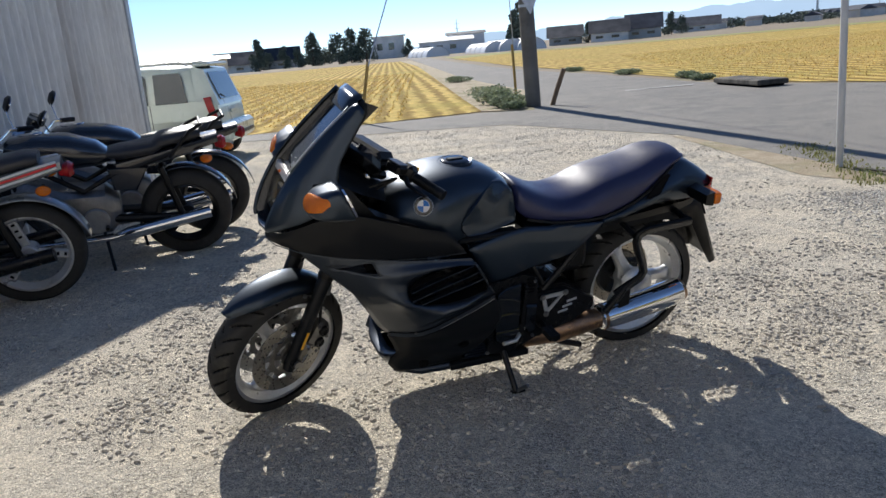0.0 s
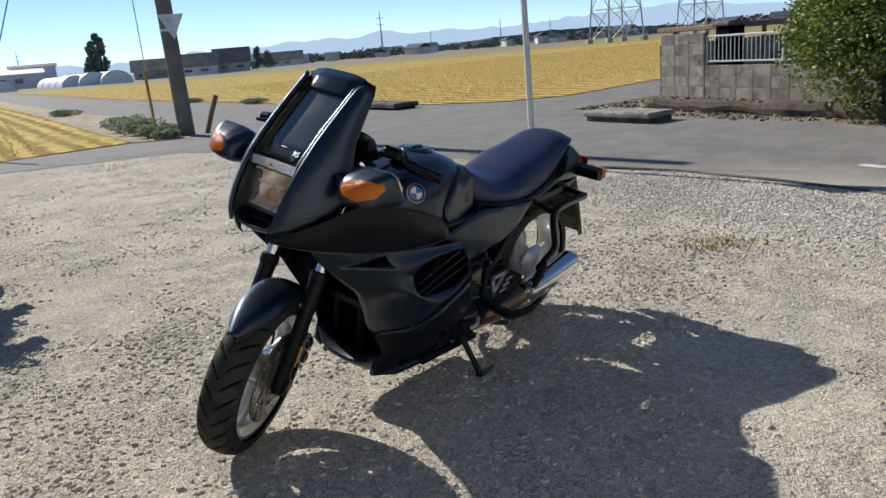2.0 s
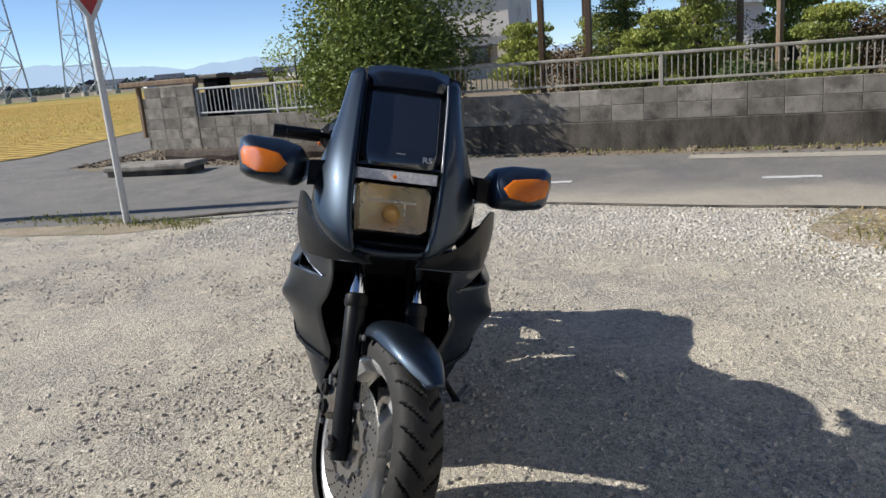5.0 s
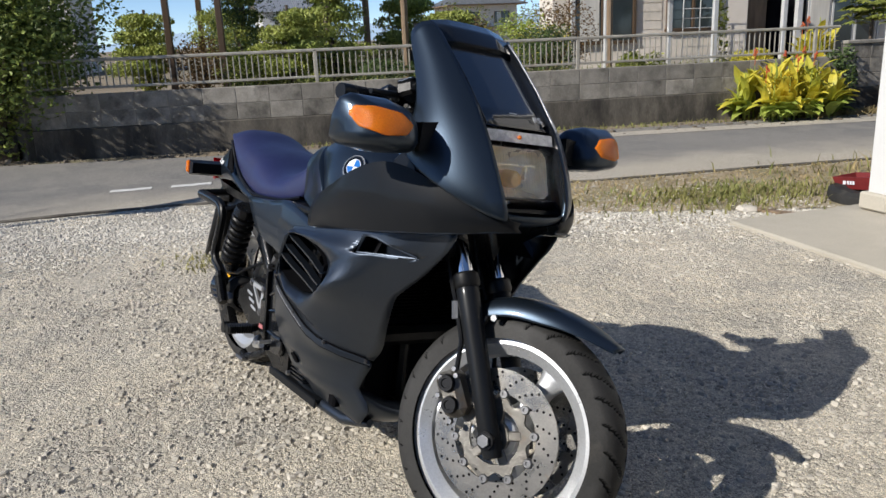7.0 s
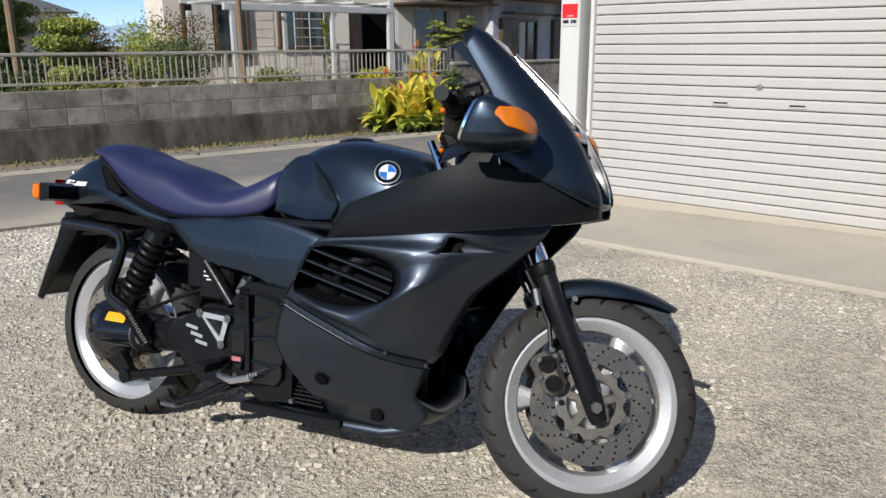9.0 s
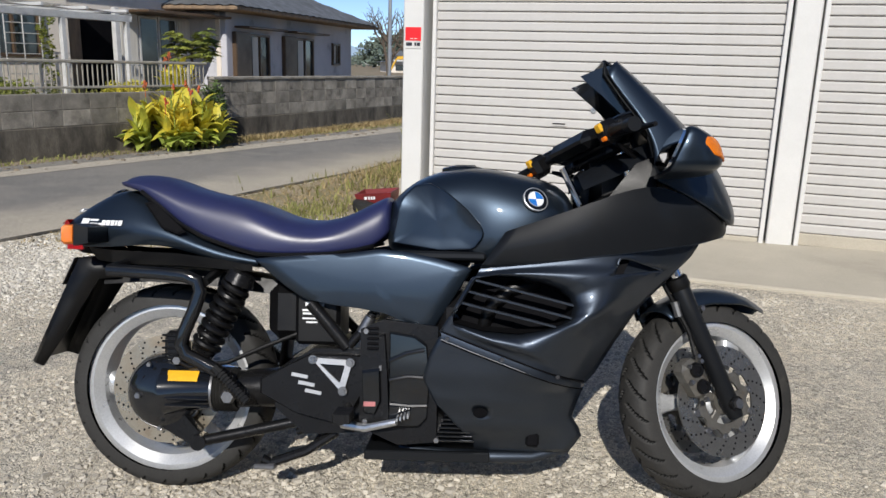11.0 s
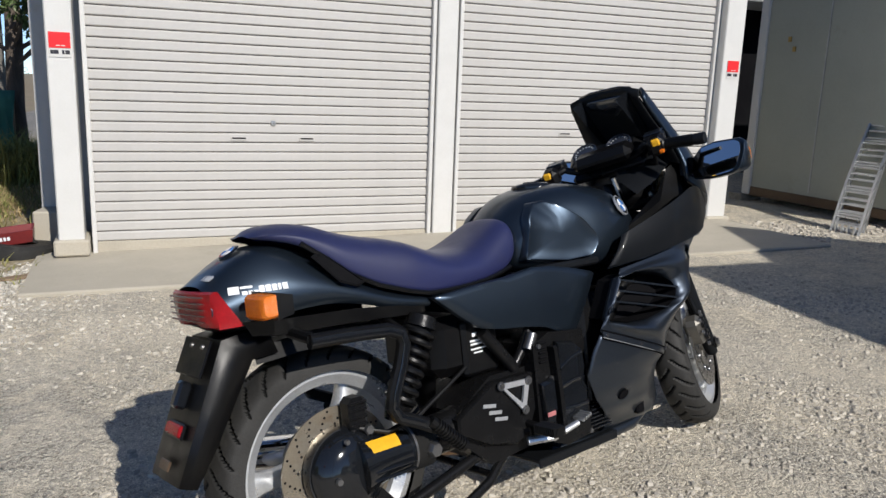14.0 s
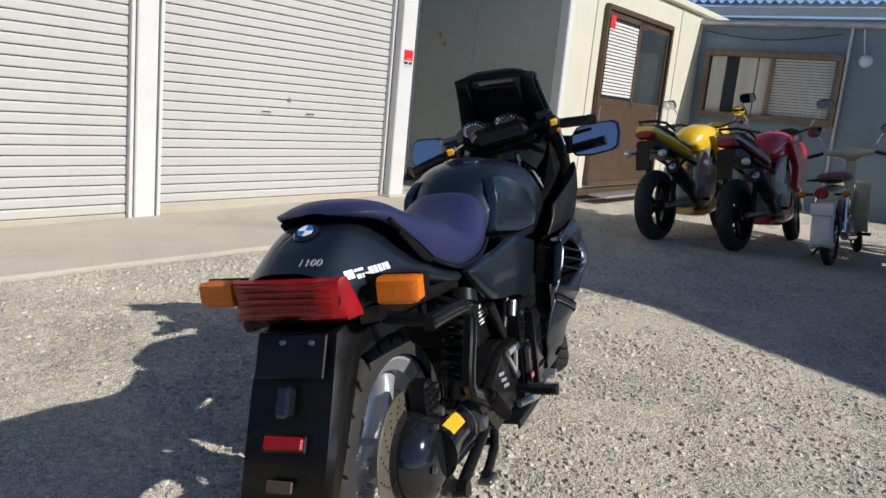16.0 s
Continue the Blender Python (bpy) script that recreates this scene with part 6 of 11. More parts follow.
M_BLUE = mat("emblem_blue", (0.02, 0.16, 0.52), None, 8, 0.25, bump=0, fine=0.02)
M_EMWHITE = mat("emblem_white", (0.85, 0.86, 0.88), None, 8, 0.25, bump=0, fine=0.02)
M_LETTER = mat("white_print", (0.86, 0.87, 0.88), None, 8, 0.4, bump=0, fine=0.02)
M_LENS = clear("headlight_glass", (0.97, 0.98, 0.98), 0.02, 1.45, 0.10)
M_REFLECTOR = mat("lamp_reflector", (1.0, 0.93, 0.76), (1.0, 0.85, 0.58), 10, 0.30, 0.6, bump=0.2, grain=40, fine=0.1)
M_BULB = mat("lacquered_bulb", (0.95, 0.62, 0.20), (0.90, 0.52, 0.14), 20, 0.2, 0.2, bump=0.05, trans=0.3)
# darker than the rubber: paints the shade down in the tread grooves
M_GROOVE_SHADE = mat("groove_shade", (0.006, 0.006, 0.006), None, 9, 0.9, bump=0, spec=0.1)
M_STEELDK = mat("dull_steel", (0.26, 0.26, 0.265), (0.18, 0.18, 0.185), 9, 0.38, 0.9, bump=0.06, grain=160)
M_SCREW = mat("blackened_screw", (0.10, 0.10, 0.105), (0.06, 0.06, 0.065), 20, 0.4, 0.8, bump=0.05)
M_GAUGE = mat("gauge_face", (0.02, 0.022, 0.03), (0.03, 0.035, 0.05), 10, 0.2, bump=0, coat=0.6)

BIKE = pose(0, 0, 0, 0, 1.05, 0) @ Matrix.Translation((1.0163, 3.4743, 0)) @ pose(0, 0, 0, 0, 0, 208.3) @ pose(0, 0, 0, -11)
BK = thing("motorcycle", BIKE, "blue-black sports tourer motorcycle leaning on its side stand", "motorcycle")


def mirrored(row):
    """A half row from the middle outwards becomes a full one."""
    return [(x, -y, z) for x, y, z in reversed(row[1:])] + list(row)


def skin(rows, both=True):
    g = Geo()
    g.rings([mirrored(r) for r in rows] if both else rows, False, False)
    return g


def side(rows, s):
    return Geo().rings([[(x, y * s, z) for x, y, z in r] for r in rows], False, False)


def shell(ob, t=0.004):
    md = ob.modifiers.new("thickness", "SOLIDIFY")
    md.thickness, md.offset = t, -1
    return ob


def lined(ob, inner):
    """Gives the inside of a shell a material of its own."""
    ob.data.materials.append(inner)
    ob.modifiers["thickness"].material_offset = 1
    return ob


def lerp(a, b, k):
    return a + (b - a) * k


def along(pts, n, closed=True):
    """n points spread evenly along an outline in x and z."""
    p = [Vector((x, 0, z)) for x, z in pts] + ([Vector((pts[0][0], 0, pts[0][1]))] if closed else [])
    ln = [0]
    for a, b in zip(p, p[1:]):
        ln.append(ln[-1] + (b - a).length)
    out = []
    for i in range(n):
        d = ln[-1] * i / (n if closed else n - 1)
        j = max(k for k in range(len(p) - 1) if ln[k] <= d + 1e-9)
        out.append(p[j].lerp(p[j + 1], min(1, (d - ln[j]) / max(1e-9, ln[j + 1] - ln[j]))))
    return [(v.x, v.z) for v in out]


def flank(x, z):
    """Half width of the fairing's side at a place."""
    zs = ((0.14, 0.11), (0.18, 0.168), (0.26, 0.225), (0.33, 0.254), (0.40, 0.270), (0.48, 0.280), (0.56, 0.286), (0.64, 0.276), (0.72, 0.262), (0.80, 0.24))
    w = zs[0][1]
    for (a, p), (b, q) in zip(zs, zs[1:]):
        if z >= a:
            k = min(1, (z - a) / (b - a))
            w = lerp(p, q, k * k * (3 - 2 * k) * 0.5 + k * 0.5)
    f = 1 - 0.45 * (max(0, x - 1.12) / 0.4) ** 2 - 0.10 * (max(0, 0.95 - x) / 0.2) ** 2
    arch = 1.177 + max(0.0, z - 0.34) * 0.77                             # the rim of the wheel arch, drawn in to 0.15
    w = w * f - max(0.0, w * f - 0.15) * max(0.0, 1 - max(0.0, arch - x) / 0.30) ** 3
    swell = 0.021 * math.exp(-((z - 0.545) / 0.050) ** 2 - ((x - 1.17) / 0.095) ** 2)       # the bulge before the vent
    flare = 0.015 * math.exp(-((z - 0.480 + (x - 0.81) * 0.365) / 0.042) ** 2 - ((x - 1.09) / 0.08) ** 2)      # the foot of the panel
    return w + swell + flare


def ring_panel(outer, inner, s, n=72, rings=9, bump=None, width=flank, turn=0):
    """A side panel between its outline and the rim of an opening in it."""
    o, i_ = along(outer, n), along(inner, n)
    i_ = i_[turn:] + i_[:turn]
    rows = []
    for r in range(rings + 1):
        k = r / rings
        row = []
        for (x0, z0), (x1, z1) in zip(o, i_):
            x, z = lerp(x0, x1, k), lerp(z0, z1, k)
            y = width(x, z) + (bump(k, x, z) if bump else 0)
            row.append((x, y * s, z))
        rows.append(row)
    return Geo().rings(rows, True, False)


def punch(me, poly):
    """Cuts a convex outline in x and z through a panel."""
    bm = bmesh.new()
    bm.from_mesh(me)
    for (x0, z0), (x1, z1) in zip(poly, poly[1:] + poly[:1]):
        bmesh.ops.bisect_plane(bm, geom=bm.verts[:] + bm.edges[:] + bm.faces[:], dist=1e-5, plane_co=(x0, 0, z0), plane_no=(z1 - z0, 0, x0 - x1))
    gone = [f for f in bm.faces if in_poly(f.calc_center_median().x, f.calc_center_median().z, poly)]
    bmesh.ops.delete(bm, geom=gone, context="FACES")
    bm.to_mesh(me)
    bm.free()


def oval(cx, cz, rx, rz, n=24, a0=0.0):
    return [(cx + rx * math.cos(a0 + 2 * math.pi * i / n), cz + rz * math.sin(a0 + 2 * math.pi * i / n)) for i in range(n)]


# nose cowl: rows from the lip up to the rim of the screen, each from the middle outwards
COWL = [
    [(1.572, 0, 0.768), (1.564, 0.078, 0.770), (1.542, 0.128, 0.786), (1.470, 0.190, 0.823), (1.400, 0.212, 0.857), (1.340, 0.211, 0.884)],
    [(1.576, 0, 0.800), (1.566, 0.096, 0.802), (1.540, 0.142, 0.812), (1.466, 0.194, 0.842), (1.400, 0.211, 0.871), (1.338, 0.208, 0.895)],
    [(1.545, 0, 0.885), (1.537, 0.107, 0.885), (1.510, 0.148, 0.890), (1.448, 0.193, 0.900), (1.395, 0.211, 0.910), (1.335, 0.214, 0.918)],
    [(1.500, 0, 0.972), (1.494, 0.110, 0.972), (1.466, 0.154, 0.974), (1.425, 0.182, 0.968), (1.385, 0.195, 0.958), (1.340, 0.203, 0.945)],
    [(1.412, 0, 1.062), (1.407, 0.112, 1.062), (1.380, 0.150, 1.056), (1.360, 0.166, 1.045), (1.346, 0.174, 1.030), (1.328, 0.180, 1.013)],
    [(1.322, 0, 1.142), (1.317, 0.114, 1.142), (1.300, 0.146, 1.134), (1.286, 0.154, 1.120), (1.276, 0.159, 1.108), (1.266, 0.162, 1.096)],
    [(1.250, 0, 1.196), (1.246, 0.112, 1.194), (1.240, 0.138, 1.190), (1.232, 0.147, 1.180), (1.226, 0.150, 1.171), (1.220, 0.151, 1.162)],
]
COWL = [[(x + dx * (1 - i / 5), y * 0.955, z) for i, (x, y, z) in enumerate(r)] for r, dx in zip(COWL, (0.006, 0.006, -0.004, -0.017, -0.015, -0.012, 0.0))]
NOSE = Matrix.Translation((0, -0.011, 0))
for s in (1, -1):
    rows = [r[1:] for r in COWL]
    lined(shell(part("cowl_side", side(rows, s), M_PAINT, BK, "glossy blue-black nose cowl and screen pillar", 60, NOSE, sub=2), 0.012 * s), M_MATT)
    well = [[(r[1][0] - 0.004, (r[1][1] - 0.004) * s, r[1][2]), (r[1][0] - 0.045, (r[1][1] - 0.012) * s, r[1][2] - 0.012), (r[1][0] - 0.085, (r[1][1] - 0.018) * s, r[1][2] - 0.030)] for r in COWL]
    part("well_wall", Geo().rings(well, False, False), M_GLOSS, BK, "black inner side of the screen pillar", 60, NOSE)
shell(part("nose_lip", skin([[(x, min(y, 0.11), z) for x, y, z in r[:3]] for r in ([(p[0] - 0.05, p[1], p[2] - 0.012) for p in COWL[0]], COWL[0], [(p[0], p[1], lerp(p[2], q[2], 0.5)) for p, q in zip(COWL[0], COWL[1])])]), M_PAINT, BK, smooth=60, m=NOSE, sub=2), 0.006)
part("lamp_floor", skin([[(1.574, 0, 0.786), (1.565, 0.095, 0.788)], [(1.50, 0, 0.800), (1.49, 0.095, 0.800)], [(1.44, 0, 0.806), (1.44, 0.092, 0.806)]]), M_GLOSS, BK, "gloss black floor before the headlight", m=NOSE)
# black screen set back between the pillars, with the spoiler strip on top
scr = [[(x, 0, z), (x - 0.001, 0.055, z), (x - 0.004, w, z)] for x, z, w in ((1.466, 0.974, 0.103), (1.382, 1.054, 0.104), (1.298, 1.132, 0.106), (1.236, 1.188, 0.104))]
sc = part("screen", skin(scr), mat("smoked_screen", (0.014, 0.016, 0.020), None, 3, 0.16, bump=0, fine=0.02, coat=1.0, rvar=0.04, spec=1.0), BK, "gloss black wind screen panel", 60, NOSE, sub=1)
shell(sc, 0.012)
sp_top = [(1.225, 0, 1.215), (1.224, 0.06, 1.214), (1.222, 0.108, 1.205)]
sp_bot = [(1.285, 0, 1.160), (1.284, 0.06, 1.160), (1.280, 0.108, 1.154)]
sp_bot2 = [(1.275, 0, 1.148), (1.274, 0.06, 1.148), (1.270, 0.108, 1.142)]
shell(part("spoiler", skin([sp_top, [(lerp(a[0], b[0], 0.5) + 0.006, a[1], lerp(a[2], b[2], 0.5) + 0.004) for a, b in zip(sp_top, sp_bot)], sp_bot, sp_bot2]), M_GLOSS, BK, "upturned black spoiler strip on the screen", 40, NOSE), 0.006)
# pillar edges: silver on the left paints the sunlit rim, black on the right
for s in (1, -1):
    rows = [[(lerp(a[1][0], b[1][0], k) + 0.004, (lerp(a[1][1], b[1][1], k) - o) * s, lerp(a[1][2], b[1][2], k) + 0.003) for o in (0.0, 0.004)] for a, b in zip(COWL[3:], COWL[4:]) for k in (0, 0.34, 0.67)]
    shell(part("screen_trim", Geo().rings(rows, False, False), M_SILVER if s > 0 else M_PLASTIC, BK, "thin edge strip, silver on the left as a painted glint", m=NOSE), 0.003)
# back of the screen: black
rows = [[(r[-1][0] + 0.030, 0, r[-1][2] + 0.022), (r[-1][0] + 0.020, r[-1][1] * 0.6, r[-1][2] + 0.015), (r[-1][0] - 0.003, r[-1][1] * 0.985, r[-1][2])] for r in COWL[3:]] + [[(1.224, 0, 1.208), (1.224, 0.09, 1.206), (1.218, 0.146, 1.190)]]
shell(part("screen_back", skin(rows), M_MATT, BK, "black back of the screen", 30, NOSE), 0.004)

# headlight
hl = part("headlight", Geo().rings([[(lerp(1.572, 1.506, (z - 0.80) / 0.17) - d, y, z) for y, z in ((-w, 0.812), (w, 0.812), (w, 0.962), (-w, 0.962))] for w, d in ((0.104, 0.008), (0.1, 0.014), (0.0985, 0.03), (0.098, 0.10))], True, False), M_PLASTIC, BK, "rectangular headlight behind ribbed glass", m=NOSE @ Matrix.Translation((-0.031, -0.009, 0.006)) @ Matrix.Diagonal((1, 1.06, 1, 1)))
bez_o = [(-0.112, 0.785), (0.112, 0.785), (0.112, 0.972), (-0.112, 0.972)]
part("bezel", Geo().rings([[(lerp(1.572, 1.506, (z - 0.80) / 0.17) - d, y, z) for y, z in [(y * k, 0.878 + (z - 0.878) * q) for y, z in bez_o]] for k, q, d in ((1.0, 1.0, 0.016), (0.90, 0.93, 0.012), (0.88, 0.90, 0.030))], True, False), M_GLOSS, hl, "gloss black lamp bezel")
part("reflector", Geo().rings([[(lerp(1.566, 1.512, (z - 0.81) / 0.15) - d, y * k, 0.868 + (z - 0.868) * k) for y, z in ((-0.084, 0.826), (-0.07, 0.815), (0.07, 0.815), (0.084, 0.826), (0.087, 0.905), (0.076, 0.922), (-0.076, 0.922), (-0.087, 0.905))]
                               for k, d in ((1, 0.022), (0.94, 0.040), (0.80, 0.062), (0.60, 0.082), (0.38, 0.094), (0.18, 0.099), (0.01, 0.100))], True, False), M_REFLECTOR, hl, "warm silvered reflector bowl", 50)
part("bulb", Geo().lathe([(0.0, 0.032), (0.014, 0.030), (0.020, 0.020), (0.021, 0.0), (0.018, -0.03)], 18, pose(1.496, 0.0, 0.852, 0, 90)), M_BULB, hl, "amber lacquered bulb shield", 50)
part("reflector_step", Geo().box((1.512, 0.0, 0.884), (0.012, 0.11, 0.006), 0.002).box((1.512, 0.03, 0.868), (0.012, 0.005, 0.03), 0.001), M_REFLECTOR, hl)
gl = part("lens", Geo().rings([[(lerp(1.571, 1.509, (z - 0.80) / 0.17) - d, y, z) for y, z in ((-0.093, 0.818), (-0.078, 0.806), (0.078, 0.806), (0.093, 0.818), (0.096, 0.905), (0.084, 0.926), (-0.084, 0.926), (-0.096, 0.905))] for d in (0.012, 0.006)], True, True), M_LENS, hl, "ribbed clear headlight glass")
gl.visible_shadow = False
for i in range(23):
    y = -0.088 + i * 0.008
    rb = part("lens_rib", Geo().tube([(1.5635, y, 0.815), (1.525, y, 0.918)], 0.0013, 4), M_LENS, gl)
    rb.visible_shadow = False
part("parking_light", Geo().rings([[(lerp(1.571, 1.509, (z - 0.80) / 0.17) - d, y, z) for y, z in ((-0.097, 0.934), (0.097, 0.934), (0.097, 0.958), (-0.097, 0.958))] for d in (0.018, 0.004)], True, True), mat("clear_ribbed", (0.74, 0.73, 0.71), (0.50, 0.49, 0.48), 80, 0.15, 0.1, bump=0.5, grain=150), hl, "narrow clear parking light strip")
part("parking_bulb", Geo().ball((1.519, 0.0, 0.946), (0.005, 0.005, 0.005), 10, 6), M_AMBER, hl)


def lettering(text, size, m, material, parent, name="lettering", deep=0.0012):
    """Raised letters in the built-in font, as a mesh."""
    cu = bpy.data.curves.new(name, "FONT")
    cu.body, cu.size, cu.extrude, cu.align_x, cu.align_y = text, size, deep, "CENTER", "CENTER"
    tmp = bpy.data.objects.new("tmp", cu)
    me = bpy.data.meshes.new_from_object(tmp)
    bpy.data.objects.remove(tmp)
    me.materials.clear()
    me.materials.append(material)
    return part(name, me, None, parent, m=m)


def frame_to(o, right, up):
    r, u = Vector(right).normalized(), Vector(up)
    u = (u - r * u.dot(r)).normalized()
    n = r.cross(u)
    return Matrix(((r.x, u.x, n.x, o[0]), (r.y, u.y, n.y, o[1]), (r.z, u.z, n.z, o[2]), (0, 0, 0, 1)))


SLOPE = Vector((-0.088, 0, 0.09))
lettering("RS", 0.024, frame_to((1.4545, 0.066, 0.995), (0, 1, 0), SLOPE), M_SILVER, sc)
part("print_bars", Geo().box((0, 0, 0), (0.022, 0.002, 0.001)), M_SILVER, sc, m=frame_to((1.444, 0.0, 1.004), (0, 1, 0), SLOPE))

# matt upper side panels
for s in (1, -1):
    bot = [(0.905, 0.228, 0.660), (1.05, 0.253, 0.675), (1.20, 0.262, 0.695), (1.35, 0.238, 0.714), (1.47, 0.180, 0.731), (1.545, 0.115, 0.747), (1.566, 0.05, 0.752)]
    top = [(0.968, 0.238, 0.748), (1.09, 0.258, 0.791), (1.22, 0.276, 0.842), (1.340, 0.245, 0.883), (1.47, 0.193, 0.822), (1.542, 0.131, 0.785), (1.566, 0.055, 0.770)]
    mid = [(lerp(a[0], b[0], 0.5), lerp(a[1], b[1], 0.5) + 0.012, lerp(a[2], b[2], 0.5)) for a, b in zip(bot, top)]
    up_panel = part("upper_panel", side([bot, bot, mid, top, top], s), M_MATT, BK, "matt black upper fairing panel", 60, sub=2)
    lined(shell(up_panel, 0.005 * s), M_MATT)
    # seam under it
    part("seam", Geo().tube([(x, (y + 0.001) * s, z - 0.002) for x, y, z in bot], 0.0018, 6), M_SATIN, BK)
    # inside of the fairing
    part("inner_panel", side([[(1.02, 0.19, 0.70), (1.2, 0.20, 0.70), (1.38, 0.19, 0.72)], [(1.04, 0.185, 0.755), (1.22, 0.20, 0.832), (1.345, 0.198, 0.876)], [(1.25, 0.17, 0.86), (1.30, 0.172, 0.93), (1.35, 0.168, 0.95)]], s), M_PLASTIC, BK)

# middle side panels with the louvred vent
VENT = [(0.884, 0.626), (0.93, 0.637), (0.987, 0.633), (1.05, 0.621), (1.098, 0.606), (1.124, 0.590), (1.133, 0.568), (1.125, 0.543), (1.10, 0.522), (1.06, 0.507), (1.0, 0.497), (0.91, 0.503), (0.832, 0.522), (0.850, 0.565)]
MID = [(0.905, 0.657), (1.05, 0.672), (1.20, 0.692), (1.35, 0.711), (1.478, 0.731), (1.452, 0.690), (1.385, 0.622), (1.310, 0.553), (1.258, 0.465), (1.215, 0.385), (1.186, 0.352), (1.10, 0.392), (0.962, 0.438), (0.805, 0.488), (0.835, 0.535)]
BELLY = [(0.805, 0.484), (0.962, 0.434), (1.10, 0.388), (1.186, 0.348), (1.166, 0.305), (1.152, 0.268), (1.172, 0.240), (1.182, 0.214), (1.150, 0.172), (1.04, 0.160), (0.90, 0.158), (0.895, 0.198), (0.845, 0.255), (0.800, 0.304), (0.764, 0.372), (0.782, 0.44)]
for s in (1, -1):
    def vent_bump(k, x, z):
        return 0.016 * math.exp(-((k - 0.72) / 0.22) ** 2) * (1.0 if x > 0.93 else max(0.0, (x - 0.84) / 0.09)) - 0.02 * max(0, k - 0.86) / 0.14
    pan = part("side_panel", ring_panel(MID, VENT, s, 96, 14, vent_bump, turn=0), M_SATIN, BK, "satin black side fairing with a teardrop vent", 60)
    shell(pan, 0.005)
    for z0 in (0.607, 0.575, 0.543):
        zz = lambda x: z0 + 0.012 - (x - 0.93) * 0.23
        xs = [0.80 + i * 0.004 for i in range(95) if in_poly(0.80 + i * 0.004, zz(0.80 + i * 0.004), VENT)]
        x0, x1 = xs[0] - 0.006, xs[-1] + 0.004
        pts = [(x, (flank(x, zz(x)) - 0.001) * s, zz(x)) for x in (lerp(x0, x1, k / 7) for k in range(8))]
        part("louvre", Geo().rings([[(p[0], p[1] + 0.004 * s, p[2] + 0.0028), (p[0], p[1] - 0.016 * s, p[2] + 0.003), (p[0], p[1] - 0.018 * s, p[2] - 0.001), (p[0], p[1] + 0.0035 * s, p[2] - 0.0025)] for p in pts], True, True), M_SATIN, pan)
    well = Geo().rings([[(x, (flank(x, z) - 0.006) * s, z) for x, z in VENT], [(lerp(x, 0.98, 0.04), (flank(x, z) - 0.075) * s, lerp(z, 0.58, 0.04)) for x, z in VENT]], True, False)
    well.add([(lerp(x, 0.98, 0.04), (flank(x, z) - 0.075) * s, lerp(z, 0.58, 0.04)) for x, z in VENT], [tuple(range(len(VENT)))])
    part("vent_well", well, M_BLACKVOID, pan)
    g = Geo()
    g.tube([(0.915, 0.196 * s, 0.50), (0.935, 0.212 * s, 0.56), (0.985, 0.212 * s, 0.605), (1.05, 0.195 * s, 0.615)], 0.019, 12)
    part("hose", g, M_PLASTIC, pan, "", 50)
    # small air duct: a ramp sinking into the panel towards a dark mouth
    duct = [(1.232, 0.644), (1.252, 0.690), (1.285, 0.686), (1.378, 0.655)]
    punch(pan.data, duct)
    sunk = [(lerp(x, 1.285, 0.05), (flank(x, z) - d) * s, lerp(z, 0.667, 0.05)) for (x, z), d in zip(duct, (0.046, 0.046, 0.030, 0.003))]
    sunk[:2] = [(x - 0.016, y, z) for x, y, z in sunk[:2]]
    rim_ = [(x, flank(x, z) * s, z) for x, z in duct]
    part("duct_ramp", Geo().add(rim_ + sunk, [(4, 5, 6, 7), (1, 2, 6, 5), (2, 3, 7, 6), (3, 0, 4, 7)]), M_SATIN, pan, smooth=20)
    part("duct_mouth", Geo().add(rim_[:2] + sunk[:2] + [(x + 0.046, y + 0.012 * s, z) for x, y, z in sunk[:2]], [(0, 1, 3, 2), (2, 3, 5, 4)]), M_BLACKVOID, pan, "dark mouth of the duct", 0)
    part("duct_edge", Geo().tube([(x, (flank(x, z) - 0.001) * s, z) for x, z in along(duct, 28) + duct[:1]], 0.003, 6), M_SATIN, pan)
    # belly panel with its round hole; the left takes a darker black to paint its shade
    bel = part("belly_panel", ring_panel(BELLY, oval(0.912, 0.288, 0.017, 0.013, 24, 2.6)[::-1], s, 96, 12, None), M_SATIN if s < 0 else M_MATT, BK, "black belly fairing, the left one darkened for its shade", 60)
    shell(bel, 0.005)
    # black cap just proud of the panel paints the hole's dark depth
    part("hole_well", Geo().rings([[(x, (flank(x, z) + 0.0062) * s, z) for x, z in oval(0.912, 0.288, 0.018, 0.0145)], [(x, (flank(x, z) - 0.03) * s, z) for x, z in oval(0.912, 0.288, 0.017, 0.013)]], True, True), M_BLACKVOID, bel)
    rib = [(lerp(0.81, 1.18, k / 8), lerp(0.486, 0.351, k / 8)) for k in range(9)]
    part("seam_strip", Geo().rings([[(x, (flank(x, z) + o) * s, z + dz) for o, dz in ((-0.002, 0.011), (0.004, 0.009), (0.005, 0.0), (0.004, -0.009), (-0.002, -0.011))] for x, z in rib], False, False), M_SATIN, BK, "raised seam strip", 50)
    # black lines paint the shade in the grooves, the silver one a lit ridge
    for dz, mt in ((0.0115, M_BLACKVOID), (-0.0115, M_BLACKVOID), (-0.0085, M_SILVER)):
        part("seam_line", Geo().tube([(x, (flank(x, z + dz) + (0.0045 if mt is M_BLACKVOID else 0.0050)) * s, z + dz) for x, z in rib], 0.0022 if mt is M_BLACKVOID else 0.0009, 6), mt, BK)
